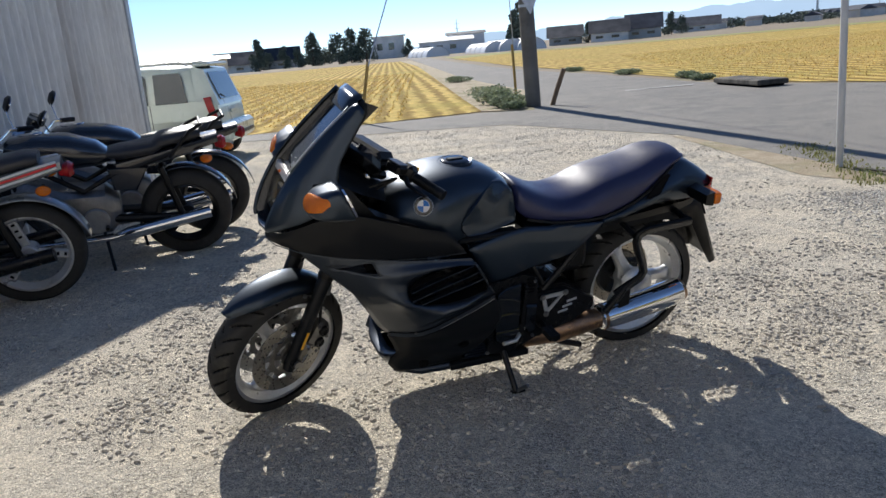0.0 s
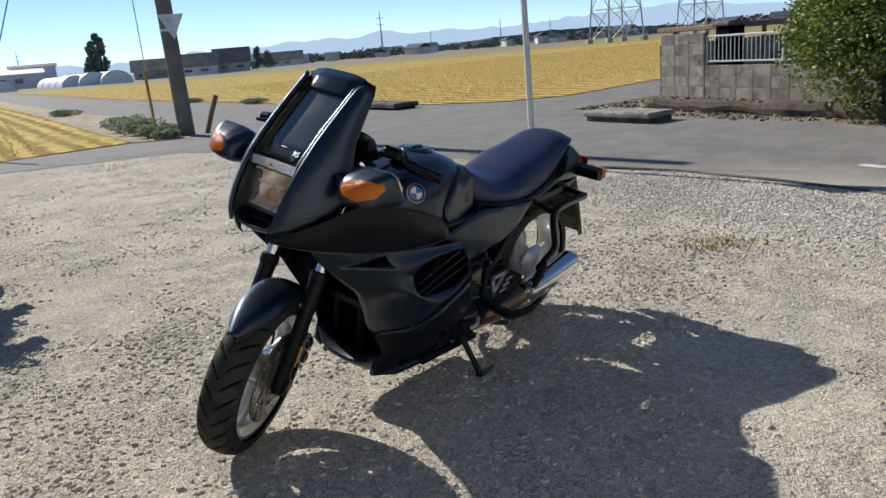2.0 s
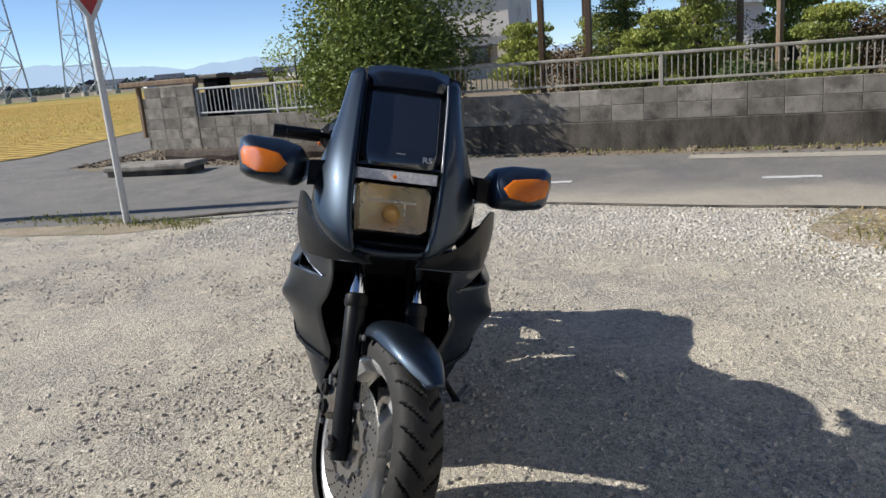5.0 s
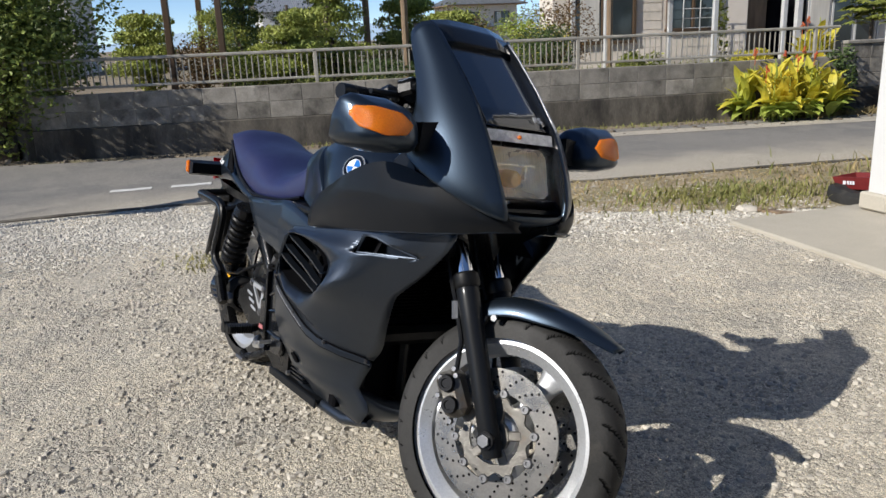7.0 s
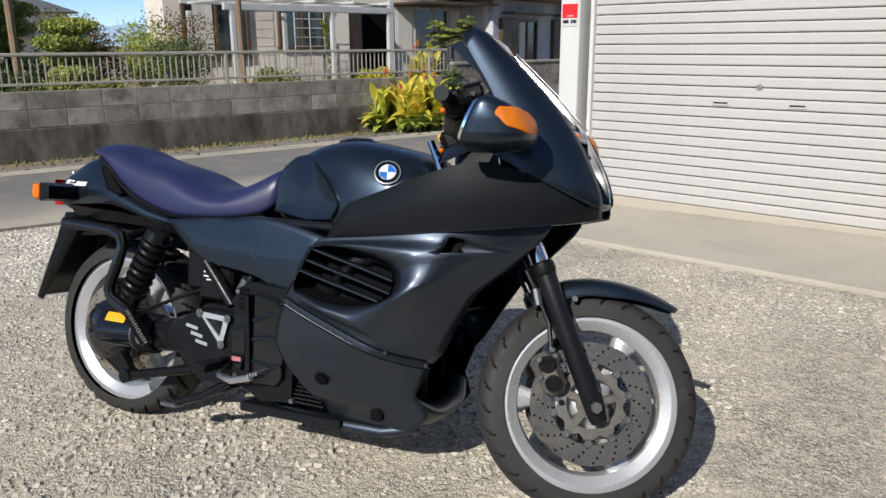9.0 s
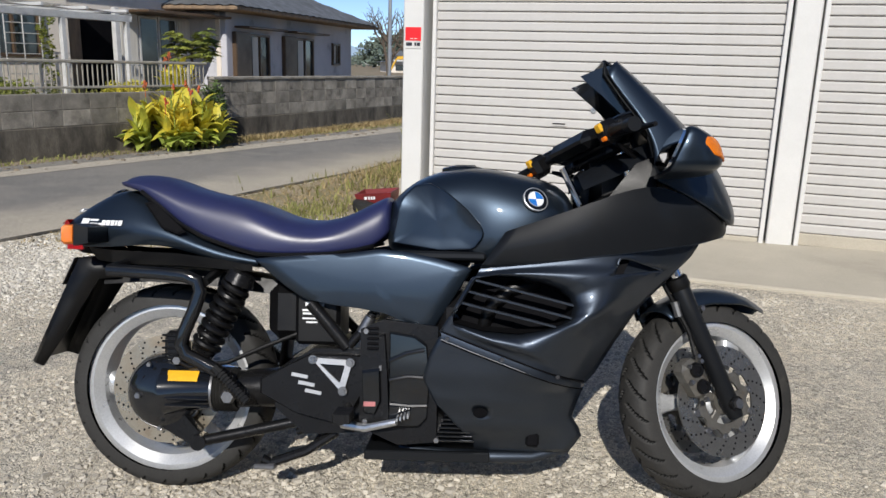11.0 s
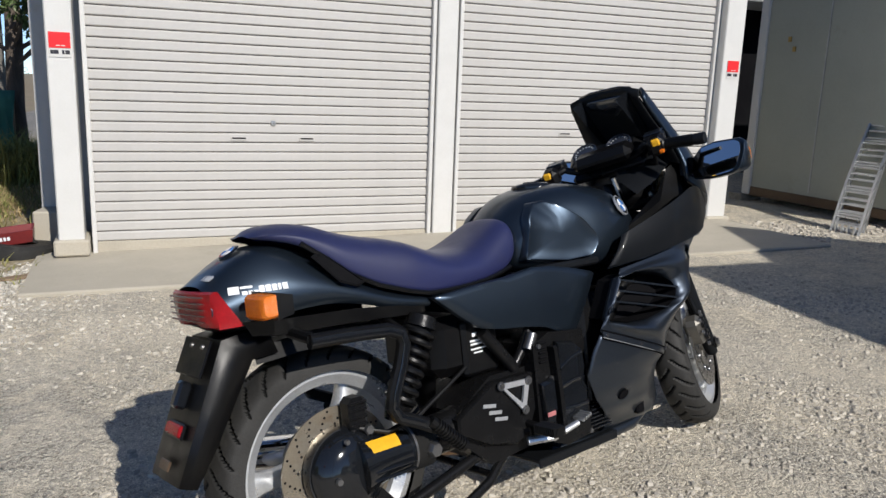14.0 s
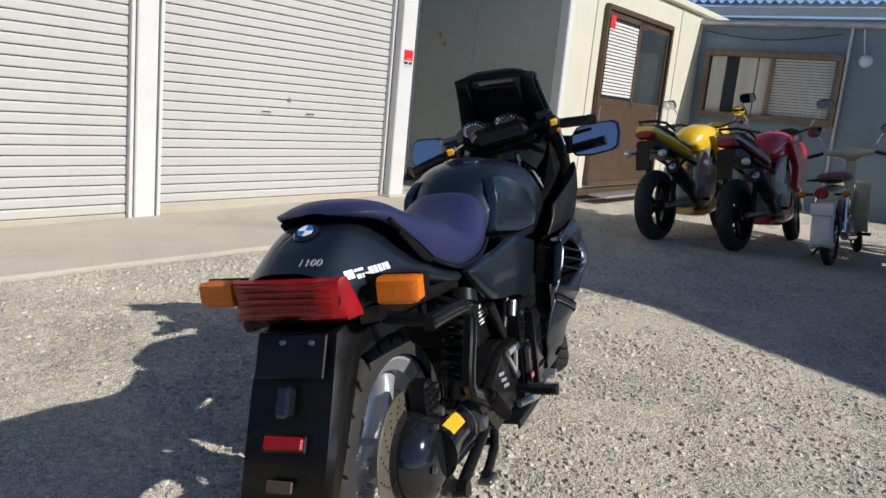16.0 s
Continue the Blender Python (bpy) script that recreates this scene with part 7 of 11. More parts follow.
    for x, z in ((0.825, 0.480), (0.962, 0.432), (1.103, 0.388), (1.176, 0.352)):
        n_ = part("screw", Geo().lathe([(0, 0.0012), (0.0018, 0.0012), (0.0022, 0.0025), (0.0045, 0.0025), (0.0058, 0.0), (0.0058, -0.004)], 12, pose(x, (flank(x, z) + 0.005) * s, z, -90 * s)), M_SCREW, BK)
# belly floor, front lip and intakes
part("belly_plate", Geo().box((0.775, 0, 0.160), (0.33, 0.35, 0.012), 0.004).box((0.775, -0.176, 0.154), (0.33, 0.008, 0.026), 0.003).box((0.775, 0.176, 0.154), (0.33, 0.008, 0.026), 0.003), M_MATT, BK, "flat black plate under the engine")
for s in (1, -1):
    part("belly_rim", Geo().tube([(0.70, 0.135 * s, 0.166), (0.80, 0.150 * s, 0.158), (0.92, 0.150 * s, 0.150), (1.05, 0.142 * s, 0.150), (1.15, 0.120 * s, 0.170)], [0.008, 0.014, 0.017, 0.017, 0.012], 8), M_SATIN, BK, "rolled lower edge of the belly fairing", 50)
part("belly_floor", skin([[(0.70, 0, 0.160), (0.70, 0.10, 0.163), (0.70, 0.13, 0.178)], [(0.90, 0, 0.150), (0.90, 0.08, 0.152), (0.90, 0.128, 0.160)], [(1.06, 0, 0.150), (1.06, 0.07, 0.152), (1.06, 0.125, 0.162)], [(1.15, 0, 0.165), (1.15, 0.06, 0.168), (1.15, 0.125, 0.175)]]), M_MATT, BK, smooth=50, sub=1)
lip = [(1.185, 0, 0.185), (1.19, 0.05, 0.187), (1.186, 0.10, 0.198), (1.166, 0.15, 0.225)]
lip2 = [(1.150, 0, 0.163), (1.15, 0.06, 0.166), (1.14, 0.115, 0.172), (1.12, 0.14, 0.19)]
lip3 = [(1.195, 0, 0.21), (1.198, 0.05, 0.212), (1.19, 0.10, 0.225), (1.165, 0.16, 0.26)]
part("belly_lip", skin([lip2, lip, lip3, [(p[0] - 0.05, p[1] * 0.95, p[2] + 0.01) for p in lip3]]), M_SATIN, BK, smooth=60, sub=2)
g = Geo()
for y in (-0.13, 0.0, 0.13):
    g.box((1.08, y, 0.30), (0.05, 0.03, 0.20), 0.01)
g.box((1.10, 0, 0.395), (0.06, 0.34, 0.05), 0.015)
part("intake_frame", g, M_PLASTIC, BK, "black intake frame behind the front wheel")
part("radiator", Geo().box((1.05, 0, 0.42), (0.035, 0.38, 0.46), 0.006), M_BLACKVOID, BK)
g = Geo()
prof = [(1.066 + (0.012 if i % 2 else 0.0), 0.43 + i * 0.0045) for i in range(48)]
g.rings([[(x, y, z) for x, z in prof] for y in (-0.15, 0.15)], False, False)
part("radiator_core", g, M_ENGINE, BK, "finned radiator core", 5)
part("inner_cowl", skin([[(1.16, 0, 0.62), (1.16, 0.12, 0.62), (1.16, 0.225, 0.60)], [(1.30, 0, 0.72), (1.30, 0.12, 0.715), (1.30, 0.21, 0.70)], [(1.50, 0, 0.765), (1.49, 0.08, 0.762), (1.46, 0.15, 0.74)]]), M_MATT, BK, "black underside of the cowl", 60, sub=1)

# tank
TANK = [(0.655, 0.822, 0.115, 0.700, 0.8), (0.70, 0.868, 0.150, 0.695, 0.8), (0.76, 0.904, 0.170, 0.686, 0.8), (0.84, 0.922, 0.180, 0.678, 0.82), (0.90, 0.924, 0.192, 0.672, 0.97), (0.96, 0.917, 0.200, 0.672, 1.0),
        (1.04, 0.902, 0.196, 0.69, 1.0), (1.10, 0.888, 0.175, 0.71, 1.0), (1.15, 0.852, 0.140, 0.73, 1.0), (1.165, 0.80, 0.10, 0.74, 1.0)]
rows = []
for x, t, w, b, kn in TANK:
    rows.append([(x, 0, t), (x, w * 0.42, t - 0.004), (x, w * 0.72, t - 0.024), (x, w * 0.92, t - 0.068), (x, w * 1.0 * (0.94 if kn < 0.9 else 1), lerp(t, b, 0.48)), (x, w * 1.02 * (0.92 if kn < 0.9 else 1), lerp(t, b, 0.72)), (x, w * 0.98 * (0.93 if kn < 0.9 else 1), b), (x, w * 0.7, b - 0.012)])
tank = part("tank", skin([[(0.650, y * 0.5, lerp(z, 0.76, 0.5)) for _, y, z in rows[0]]] + rows), M_PAINT, BK, "rounded blue-black fuel tank", 60, sub=2)
for s in (1, -1):
    pad = [(0.668, 0.712), (0.690, 0.830), (0.725, 0.868), (0.768, 0.874), (0.815, 0.850), (0.868, 0.806), (0.908, 0.760), (0.915, 0.735), (0.890, 0.700), (0.80, 0.694)]

    def padw(x, z):
        k = (x - 0.66) / 0.24
        return lerp(0.118, 0.186, min(1, max(0, k)) ** 0.7) - 0.05 * max(0, (z - 0.80) / 0.08) ** 2 * (1.15 - k * 0.35)
    o = along(pad, 48)
    rws = []
    for kk, dy in ((0.0, -0.012), (0.012, 0.012), (0.04, 0.0145), (0.08, 0.012), (0.5, 0.011), (0.97, 0.011)):
        rws.append([(lerp(x, 0.79, kk), (padw(lerp(x, 0.79, kk), lerp(z, 0.77, kk)) + dy) * s, lerp(z, 0.77, kk)) for x, z in o])
    part("knee_pad", Geo().rings(rws, True, True), M_PAINT, tank, "raised knee panel with a soft edge", 60)
    em = part("emblem", Geo().lathe([(0, 0.003), (0.030, 0.003), (0.0335, 0.0), (0.0335, -0.004)], 32, pose(0, 0, 0)), M_GLOSS, tank, "round blue and white emblem", m=frame_to((1.043, 0.178 * s - 0.004, 0.832), (-s, 0.38, 0), (0, -0.55 * s, 1)))
    for q in range(4):
        arc = [(0.0, 0.0)] + [(0.0205 * math.cos(radians(90 * q + a)), 0.0205 * math.sin(radians(90 * q + a))) for a in range(0, 91, 15)]
        part("quarter", Geo().rings([[(x, y, z) for x, y in arc] for z in (0.003, 0.0045)], True, True), M_BLUE if q % 2 == 0 else M_EMWHITE, em)
    part("ring", Geo().lathe([(0.0205, 0.003), (0.0205, 0.0046), (0.022, 0.0046), (0.022, 0.003)], 32, None, True), M_SILVER, em)
    part("rim_ring", Geo().lathe([(0.0315, 0.001), (0.0315, 0.0042), (0.0340, 0.0030), (0.0340, -0.002)], 32, None, True), M_SILVER, em)
cap = part("fuel_cap", Geo().lathe([(0, 0.010), (0.045, 0.010), (0.052, 0.006), (0.056, 0.0), (0.056, -0.01)], 32, pose(0.86, 0, 0.916, 0, 1)), M_GLOSS, tank, "round black fuel cap")
part("cap_ring", Geo().lathe([(0.055, 0.0), (0.062, 0.003), (0.066, -0.002), (0.066, -0.01), (0.055, -0.01)], 32, pose(0.86, 0, 0.918, 0, 1), True), M_GLOSS, cap)
part("cap_flap", Geo().box((0.86, 0, 0.928), (0.06, 0.022, 0.006), 0.003), M_PLASTIC, cap)

# seat
SEAT = [(-0.090, 0.868, 0.075, 0.855), (-0.070, 0.884, 0.105, 0.850), (-0.01, 0.888, 0.125, 0.836), (0.05, 0.878, 0.136, 0.792), (0.10, 0.856, 0.143, 0.752), (0.17, 0.838, 0.150, 0.716), (0.25, 0.824, 0.156, 0.690), (0.31, 0.808, 0.158, 0.676),
        (0.37, 0.780, 0.158, 0.674), (0.44, 0.765, 0.154, 0.676), (0.51, 0.772, 0.146, 0.680), (0.57, 0.798, 0.136, 0.690), (0.62, 0.826, 0.126, 0.702), (0.655, 0.842, 0.118, 0.735)]
rows = []
for x, t, w, b in SEAT:
    rows.append([(x, 0, t), (x, w * 0.45, t - 0.002), (x, w * 0.78, t - 0.014), (x, w * 0.97, t - 0.040 if t - b > 0.06 else lerp(t, b, 0.6)), (x, w * 1.03, lerp(t, b, 0.62)), (x, w, b + 0.004), (x, w * 0.93, b)])
seat = part("seat", skin([[(x - 0.004, y * 0.6, lerp(z, 0.862, 0.6)) for x, y, z in rows[0]]] + rows + [[(x + 0.006, y * 0.8, lerp(z, 0.78, 0.3)) for x, y, z in rows[-1]]]), M_SEAT, BK, "navy blue vinyl seat with a raised rear", 60, sub=2)
for s in (1, -1):
    part("seat_edge", Geo().tube([(x, (w + 0.002) * s, b) for x, t, w, b in SEAT[2:-1]], 0.006, 6), M_PLASTIC, seat, "black edge piping")

# tail
TAIL = [(0.315, 0.690, 0.155, 0.640), (0.22, 0.715, 0.158, 0.648), (0.14, 0.745, 0.158, 0.674), (0.05, 0.80, 0.152, 0.695), (-0.04, 0.846, 0.143, 0.690), (-0.10, 0.842, 0.132, 0.684), (-0.16, 0.812, 0.124, 0.682), (-0.205, 0.782, 0.119, 0.684), (-0.226, 0.768, 0.114, 0.70)]
rows = []
for x, t, w, b in TAIL:
    rows.append([(x, 0, t), (x, w * 0.42, t - 0.002), (x, w * 0.62, t - 0.012), (x, w * 0.84, lerp(t, b, 0.34)), (x, w, lerp(t, b, 0.62)), (x, w * 0.99, lerp(t, b, 0.85)), (x, w * 0.92, b)])
tail = part("tail_cowl", skin(rows), M_PAINT, BK, "tapering blue-black tail cowl", 60, sub=2)
for s in (1, -1):
    # shallow grab recess below the seat's rear, black to paint the shade of its hollow
    rec = [(0.005, 0.804), (0.028, 0.812), (0.072, 0.776), (0.126, 0.730), (0.106, 0.722), (0.060, 0.738)]
    rw = lambda x, z: lerp(0.128, 0.160, min(1, max(0, (0.84 - z) / 0.1))) + (0.0 if x < 0.05 else 0.003)
    part("grab_recess", Geo().rings([[(x, rw(x, z) * s, z) for x, z in rec], [(lerp(x, 0.07, 0.10), (rw(x, z) + 0.003) * s, lerp(z, 0.768, 0.10)) for x, z in rec], [(lerp(x, 0.07, 0.22), (rw(x, z) - 0.006) * s, lerp(z, 0.768, 0.22)) for x, z in rec]], True, True), M_BLACKVOID, tail, "shallow grab recess, its dark hollow painted black", 40)
    part("tail_lower", side([[(0.30, 0.150, 0.650), (0.10, 0.156, 0.672), (-0.09, 0.125, 0.676), (-0.16, 0.112, 0.682)], [(0.30, 0.146, 0.628), (0.10, 0.148, 0.640), (-0.08, 0.118, 0.640), (-0.14, 0.105, 0.648)], [(0.30, 0.09, 0.622), (0.10, 0.09, 0.632), (-0.07, 0.08, 0.632), (-0.13, 0.07, 0.640)]], s), M_PLASTIC, BK, "black under-tail panel", 50)
    ind = part("turn_signal", Geo().rings([[(x, y * s, z) for x, z in ((-0.100, 0.738), (-0.138, 0.747), (-0.138, 0.690), (-0.100, 0.698))] for y in (0.112, 0.160, 0.235, 0.240)], True, True), M_PLASTIC, BK, "rear turn signal on a black stalk")
    part("amber_lens", Geo().rings([[(lerp(x, -0.145, k), y * s, lerp(z, 0.732, k)) for x, z in ((-0.137, 0.744), (-0.164, 0.744), (-0.172, 0.737), (-0.172, 0.699), (-0.164, 0.692), (-0.137, 0.694))] for y, k in ((0.162, 0), (0.225, 0), (0.238, 0.06), (0.244, 0.2))], True, True), M_AMBER, ind, "amber lens", 40)
tl = part("tail_light", skin([[(-0.234 - d + 0.07 * (0.0 if z > 0.71 else 0.1), 0, z), (-0.232 - d, 0.06, z), (-0.224 - d, 0.104 + (z - 0.70) * 0.2, z), (-0.216, 0.120, z), (-0.216 + (0.760 - z) * 0.62, 0.1255 + (0.760 - z) * 0.03, z)] for z, d in ((0.676, -0.012), (0.681, 0.0), (0.70, 0.003), (0.73, 0.004), (0.752, 0.002), (0.757, -0.006))]), M_REDLENS, BK, "wide red tail light", 40)
for z in (0.694, 0.707, 0.720, 0.733, 0.746):
    part("lens_band", Geo().tube([(-0.2375, 0.10, z), (-0.2405, 0.05, z), (-0.241, 0, z), (-0.2405, -0.05, z), (-0.2375, -0.10, z)], 0.0022, 5), M_REDDARK, tl)
part("light_base", skin([[(-0.235, 0, 0.684), (-0.23, 0.09, 0.684), (-0.17, 0.112, 0.684)], [(-0.20, 0, 0.664), (-0.19, 0.08, 0.664), (-0.14, 0.10, 0.664)], [(-0.10, 0, 0.655), (-0.10, 0.07, 0.655), (-0.08, 0.09, 0.655)]]), M_PLASTIC, BK)
lettering("1100", 0.026, frame_to((-0.203, -0.046, 0.7815), (0, -1, 0), (0.83, 0, 0.55)), M_SILVER, tail)
em = part("tail_emblem", Geo().lathe([(0, 0.004), (0.022, 0.004), (0.027, 0.0)], 28), M_GLOSS, tail, "round blue and white emblem", m=frame_to((-0.128, 0.0, 0.831), (0, -1, 0), (0.86, 0, 0.5)))
for q in range(4):
    arc = [(0.0, 0.0)] + [(0.017 * math.cos(radians(90 * q + a)), 0.017 * math.sin(radians(90 * q + a))) for a in range(0, 91, 15)]
    part("quarter", Geo().rings([[(x, y, z) for x, y in arc] for z in (0.004, 0.0052)], True, True), M_BLUE if q % 2 == 0 else M_EMWHITE, em)
for s in (1, -1):
    # shop sticker: plain shapes laid along the curved shoulder
    def tail_y(x, z):
        for (x0, t0, w0, b0), (x1, t1, w1, b1) in zip(TAIL, TAIL[1:]):
            if x1 <= x <= x0:
                k = (x - x0) / (x1 - x0)
                t_, w_, b_ = lerp(t0, t1, k), lerp(w0, w1, k), lerp(b0, b1, k)
                u = (t_ - z) / (t_ - b_)
                return w_ * (lerp(0.62, 0.84, u / 0.34) if u < 0.34 else lerp(0.84, 1.0, (u - 0.34) / 0.28))
        return 0.12
    for dx, dz, w, h in () if s > 0 else ((-0.052, 0.003, 0.018, 0.020), (-0.036, -0.005, 0.009, 0.010), (-0.026, -0.005, 0.007, 0.009), (-0.017, -0.005, 0.007, 0.009), (-0.0075, 0.0, 0.009, 0.017), (0.003, 0.0, 0.009, 0.017), (0.0135, 0.0, 0.008, 0.017), (0.022, 0.0, 0.005, 0.017), (0.031, 0.0, 0.009, 0.017), (-0.031, 0.008, 0.02, 0.006)):
        x, z = -0.104 + dx * 1.3, 0.749 + dz * 0.9
        e = 0.004
        fx = Vector((e, (tail_y(x + e / 2, z) - tail_y(x - e / 2, z)) * s, 0))
        fz = Vector((0, (tail_y(x, z + e / 2) - tail_y(x, z - e / 2)) * s, e))
        part("sticker_bar", Geo().box((0, 0, 0), (w * 1.30, h * 0.90, 0.0012)), M_LETTER, tail, m=frame_to((x, (tail_y(x, z) - 0.0008) * s, z), -fx * s, fz))

# side covers
for s in (1, -1):
    cov = [(0.308, 0.664), (0.42, 0.674), (0.55, 0.682), (0.645, 0.696), (0.72, 0.690), (0.80, 0.674), (0.885, 0.652), (0.845, 0.585), (0.783, 0.486), (0.735, 0.498), (0.665, 0.528), (0.60, 0.540), (0.52, 0.548), (0.445, 0.562), (0.39, 0.598)]
    o = along(cov, 64)
    cw = lambda x, z: 0.172 + 0.022 * min(1, max(0, (x - 0.3) / 0.35)) + 0.006 * math.sin(math.pi * min(1, max(0, (z - 0.50) / 0.19)))
    sd = part("side_cover", Geo().rings([[(lerp(x, 0.63, k), (cw(lerp(x, 0.63, k), lerp(z, 0.61, k)) + d) * s, lerp(z, 0.61, k)) for x, z in o] for k, d in ((0, -0.02), (0.0, -0.004), (0.02, 0.0), (0.2, 0.001), (0.6, 0.002), (0.97, 0.002))], True, True), M_PAINT, BK, "blue-black side cover below the seat", 60)
    part("tank_gap", Geo().box((0.80, 0.165 * s, 0.683), (0.24, 0.05, 0.022), 0.006, pose(0, 0, 0)), M_MATT, BK)

# wheels: built round the y axis at the origin
def tyre(r, w, rim, parent, seed=0):
    """A tyre with slanting rain grooves cut into its tread."""
    g = Geo()
    n, seg, pitch = 26, 476, 28
    prof = [(math.sin(math.pi * (i / n - 0.5)), math.cos(math.pi * (i / n - 0.5))) for i in range(n + 1)]
    rows, cut = [], []
    for k in range(seg):
        th = 2 * math.pi * k / seg
        row = []
        for s_, c_ in prof:
            y = w / 2 * s_ * (1.0 if abs(s_) < 0.96 else 0.985)
            rr = rim + (r - rim) * max(0.0, c_) ** 0.52
            ph = (th * pitch / (2 * math.pi) + abs(s_) * 0.95 + (0.5 if s_ > 0 else 0)) % 1.0
            deep = 0.06 < abs(s_) < 0.94 and ph < (0.17 if abs(s_) < 0.85 else 0.12)
            cut.append(deep)
            row.append(((rr - (0.006 if deep else 0.0)) * math.sin(th), y, (rr - (0.006 if deep else 0.0)) * math.cos(th)))
        rows.append(row)
    g.rings(rows + rows[:1], False, False)
    ob = part("tyre", g, M_RUBBER, parent, "black tyre with slanting grooves", 40)
    ob.data.materials.append(M_GROOVE_SHADE)
    # groove faces take the near-black that stands for their shade
    for p in ob.data.polygons:
        if sum(cut[v % len(cut)] for v in p.vertices) >= 3:
            p.material_index = 1
    return ob


def wheel(name, r, w, rim, parent, m, label, spokes=3, width=0.105):
    """A cast wheel with wide flat spokes."""
    g = Geo()
    h = width / 2
    prof = [(rim + 0.003, h), (rim + 0.003, h - 0.006), (rim - 0.012, h - 0.012), (rim - 0.024, h - 0.02), (rim - 0.032, 0), (rim - 0.024, -h + 0.02), (rim - 0.012, -h + 0.012), (rim + 0.003, -h + 0.006), (rim + 0.003, -h), (rim - 0.012, -h - 0.001), (rim - 0.036, -h + 0.016), (rim - 0.042, 0), (rim - 0.036, h - 0.016), (rim - 0.012, h + 0.001)]
    g.lathe(prof, 96, pose(0, 0, 0, 90), True)
    wh = part(name, g, M_RIM, parent, label, 30, m)
    hub = Geo().lathe([(0.0, 0.055), (0.03, 0.055), (0.045, 0.045), (0.05, 0.0), (0.045, -0.045), (0.03, -0.055), (0.0, -0.055)], 32, pose(0, 0, 0, 90))
    part("hub", hub, M_RIM, wh)
    for k in range(spokes):
        a = 2 * math.pi * k / spokes + 0.5
        rows = []
        for q in range(9):
            rad = lerp(0.035, rim - 0.030, q / 8)
            wd = lerp(0.030, 0.021, min(1, q / 4)) + (0.020 * max(0, (q - 5) / 3) ** 2) + 0.012 * max(0, (2 - q) / 2)
            th = lerp(0.034, 0.020, q / 8)
            ring = []
            for u, v in ((-1, -0.55), (-0.6, -1), (0.6, -1), (1, -0.55), (1, 0.55), (0.6, 1), (-0.6, 1), (-1, 0.55)):
                px_, pz = u * wd, rad
                ring.append((px_ * math.cos(a) + pz * math.sin(a), v * th, -px_ * math.sin(a) + pz * math.cos(a)))
            rows.append(ring)
        part("spoke", Geo().rings(rows, True, True), M_RIM, wh, smooth=50)
    tyre(r, w, rim, wh)
    return wh


M_CARRIER = mat("carrier_alloy", (0.20, 0.19, 0.17), (0.12, 0.112, 0.10), 20, 0.45, 0.7, bump=0.2, grain=160, stain=(0.16, 0.11, 0.07), stain_scale=18, stain_cut=0.6)


def disc(r, y, parent, inner=0.6, carrier=True, steel=M_DISC):
    """A drilled brake disc, floating on the bobbins of an open carrier."""
    g = Geo()
    g.lathe([(r * inner, y - 0.0025), (r, y - 0.0025), (r, y + 0.0025), (r * inner, y + 0.0025)], 96, pose(0, 0, 0, 90), True)
    d = part("brake_disc", g, steel, parent, "drilled steel brake disc")
    hole = Geo().lathe([(0.0, -0.0031), (0.0031, -0.0031), (0.0031, 0.0031), (0.0, 0.0031)], 8, pose(0, 0, 0, 90)).mesh("drill_hole", M_BLACKVOID, 0)
    rows_ = 18
    for k in range(rows_ * 4):
        q = k % 4
        a = 2 * math.pi * (k // 4 + 0.22 * q) / rows_
        rr = r * lerp(inner + 0.05, 0.95, q / 3)
        part("drill_hole", hole, None, d, m=Matrix.Translation((rr * math.sin(a), -y, rr * math.cos(a))))
    if carrier:
        ro = r * inner
        g = Geo()
        n, ring_o = 120, []
        for i in range(n):
            a = 2 * math.pi * i / n
            ring_o.append((ro * (0.86 + 0.07 * math.cos(10 * a)), a))
        rgs = [[(q * math.sin(a), -y + h, q * math.cos(a)) for q, a in ring_o] for h in (-0.004, 0.004)]
        low = [[(ro * 0.62 * math.sin(a), -y + h, ro * 0.62 * math.cos(a)) for _, a in ring_o] for h in (0.004, -0.004)]
        g.rings([rgs[0], rgs[1], low[0], low[1], rgs[0]], True, False)
        for k in range(5):
            a = 2 * math.pi * k / 5
            g.box((0, 0, 0), (0.022, 0.010, ro * 0.45), 0.003, Matrix.Translation((ro * 0.45 * math.sin(a), -y, ro * 0.45 * math.cos(a))) @ pose(0, 0, 0, 0, math.degrees(a)))
        g.lathe([(0.022, -0.007), (0.036, -0.007), (0.036, 0.007), (0.022, 0.007)], 28, Matrix.Translation((0, -y, 0)) @ pose(0, 0, 0, 90), True)
        part("carrier", g, M_CARRIER, d, "open grey alloy carrier", 30)
        bob = Geo().lathe([(0.0, 0.005), (0.004, 0.005), (0.0045, 0.008), (0.0085, 0.008), (0.0105, 0.005), (0.0105, -0.006), (0, -0.006)], 14, pose(0, 0, 0, 90)).mesh("bobbin", M_STEELDK, 30)
        for k in range(10):
            a = 2 * math.pi * k / 10
            part("bobbin", bob, None, d, m=Matrix.Translation((ro * 0.97 * math.sin(a), -y, ro * 0.97 * math.cos(a))))
    return d


RW = Matrix.Translation((0.048, 0, 0.292))
rw_ = wheel("rear_wheel", 0.288, 0.150, 0.232, BK, RW, "silver three-spoke cast rear wheel", 3, 0.115)
disc(0.150, 0.082, rw_, 0.68, False, mat("rusted_disc_steel", (0.44, 0.39, 0.31), (0.33, 0.28, 0.21), 14, 0.32, 0.8, bump=0.08, grain=300, stain=(0.26, 0.17, 0.10), stain_scale=16, stain_cut=0.58))

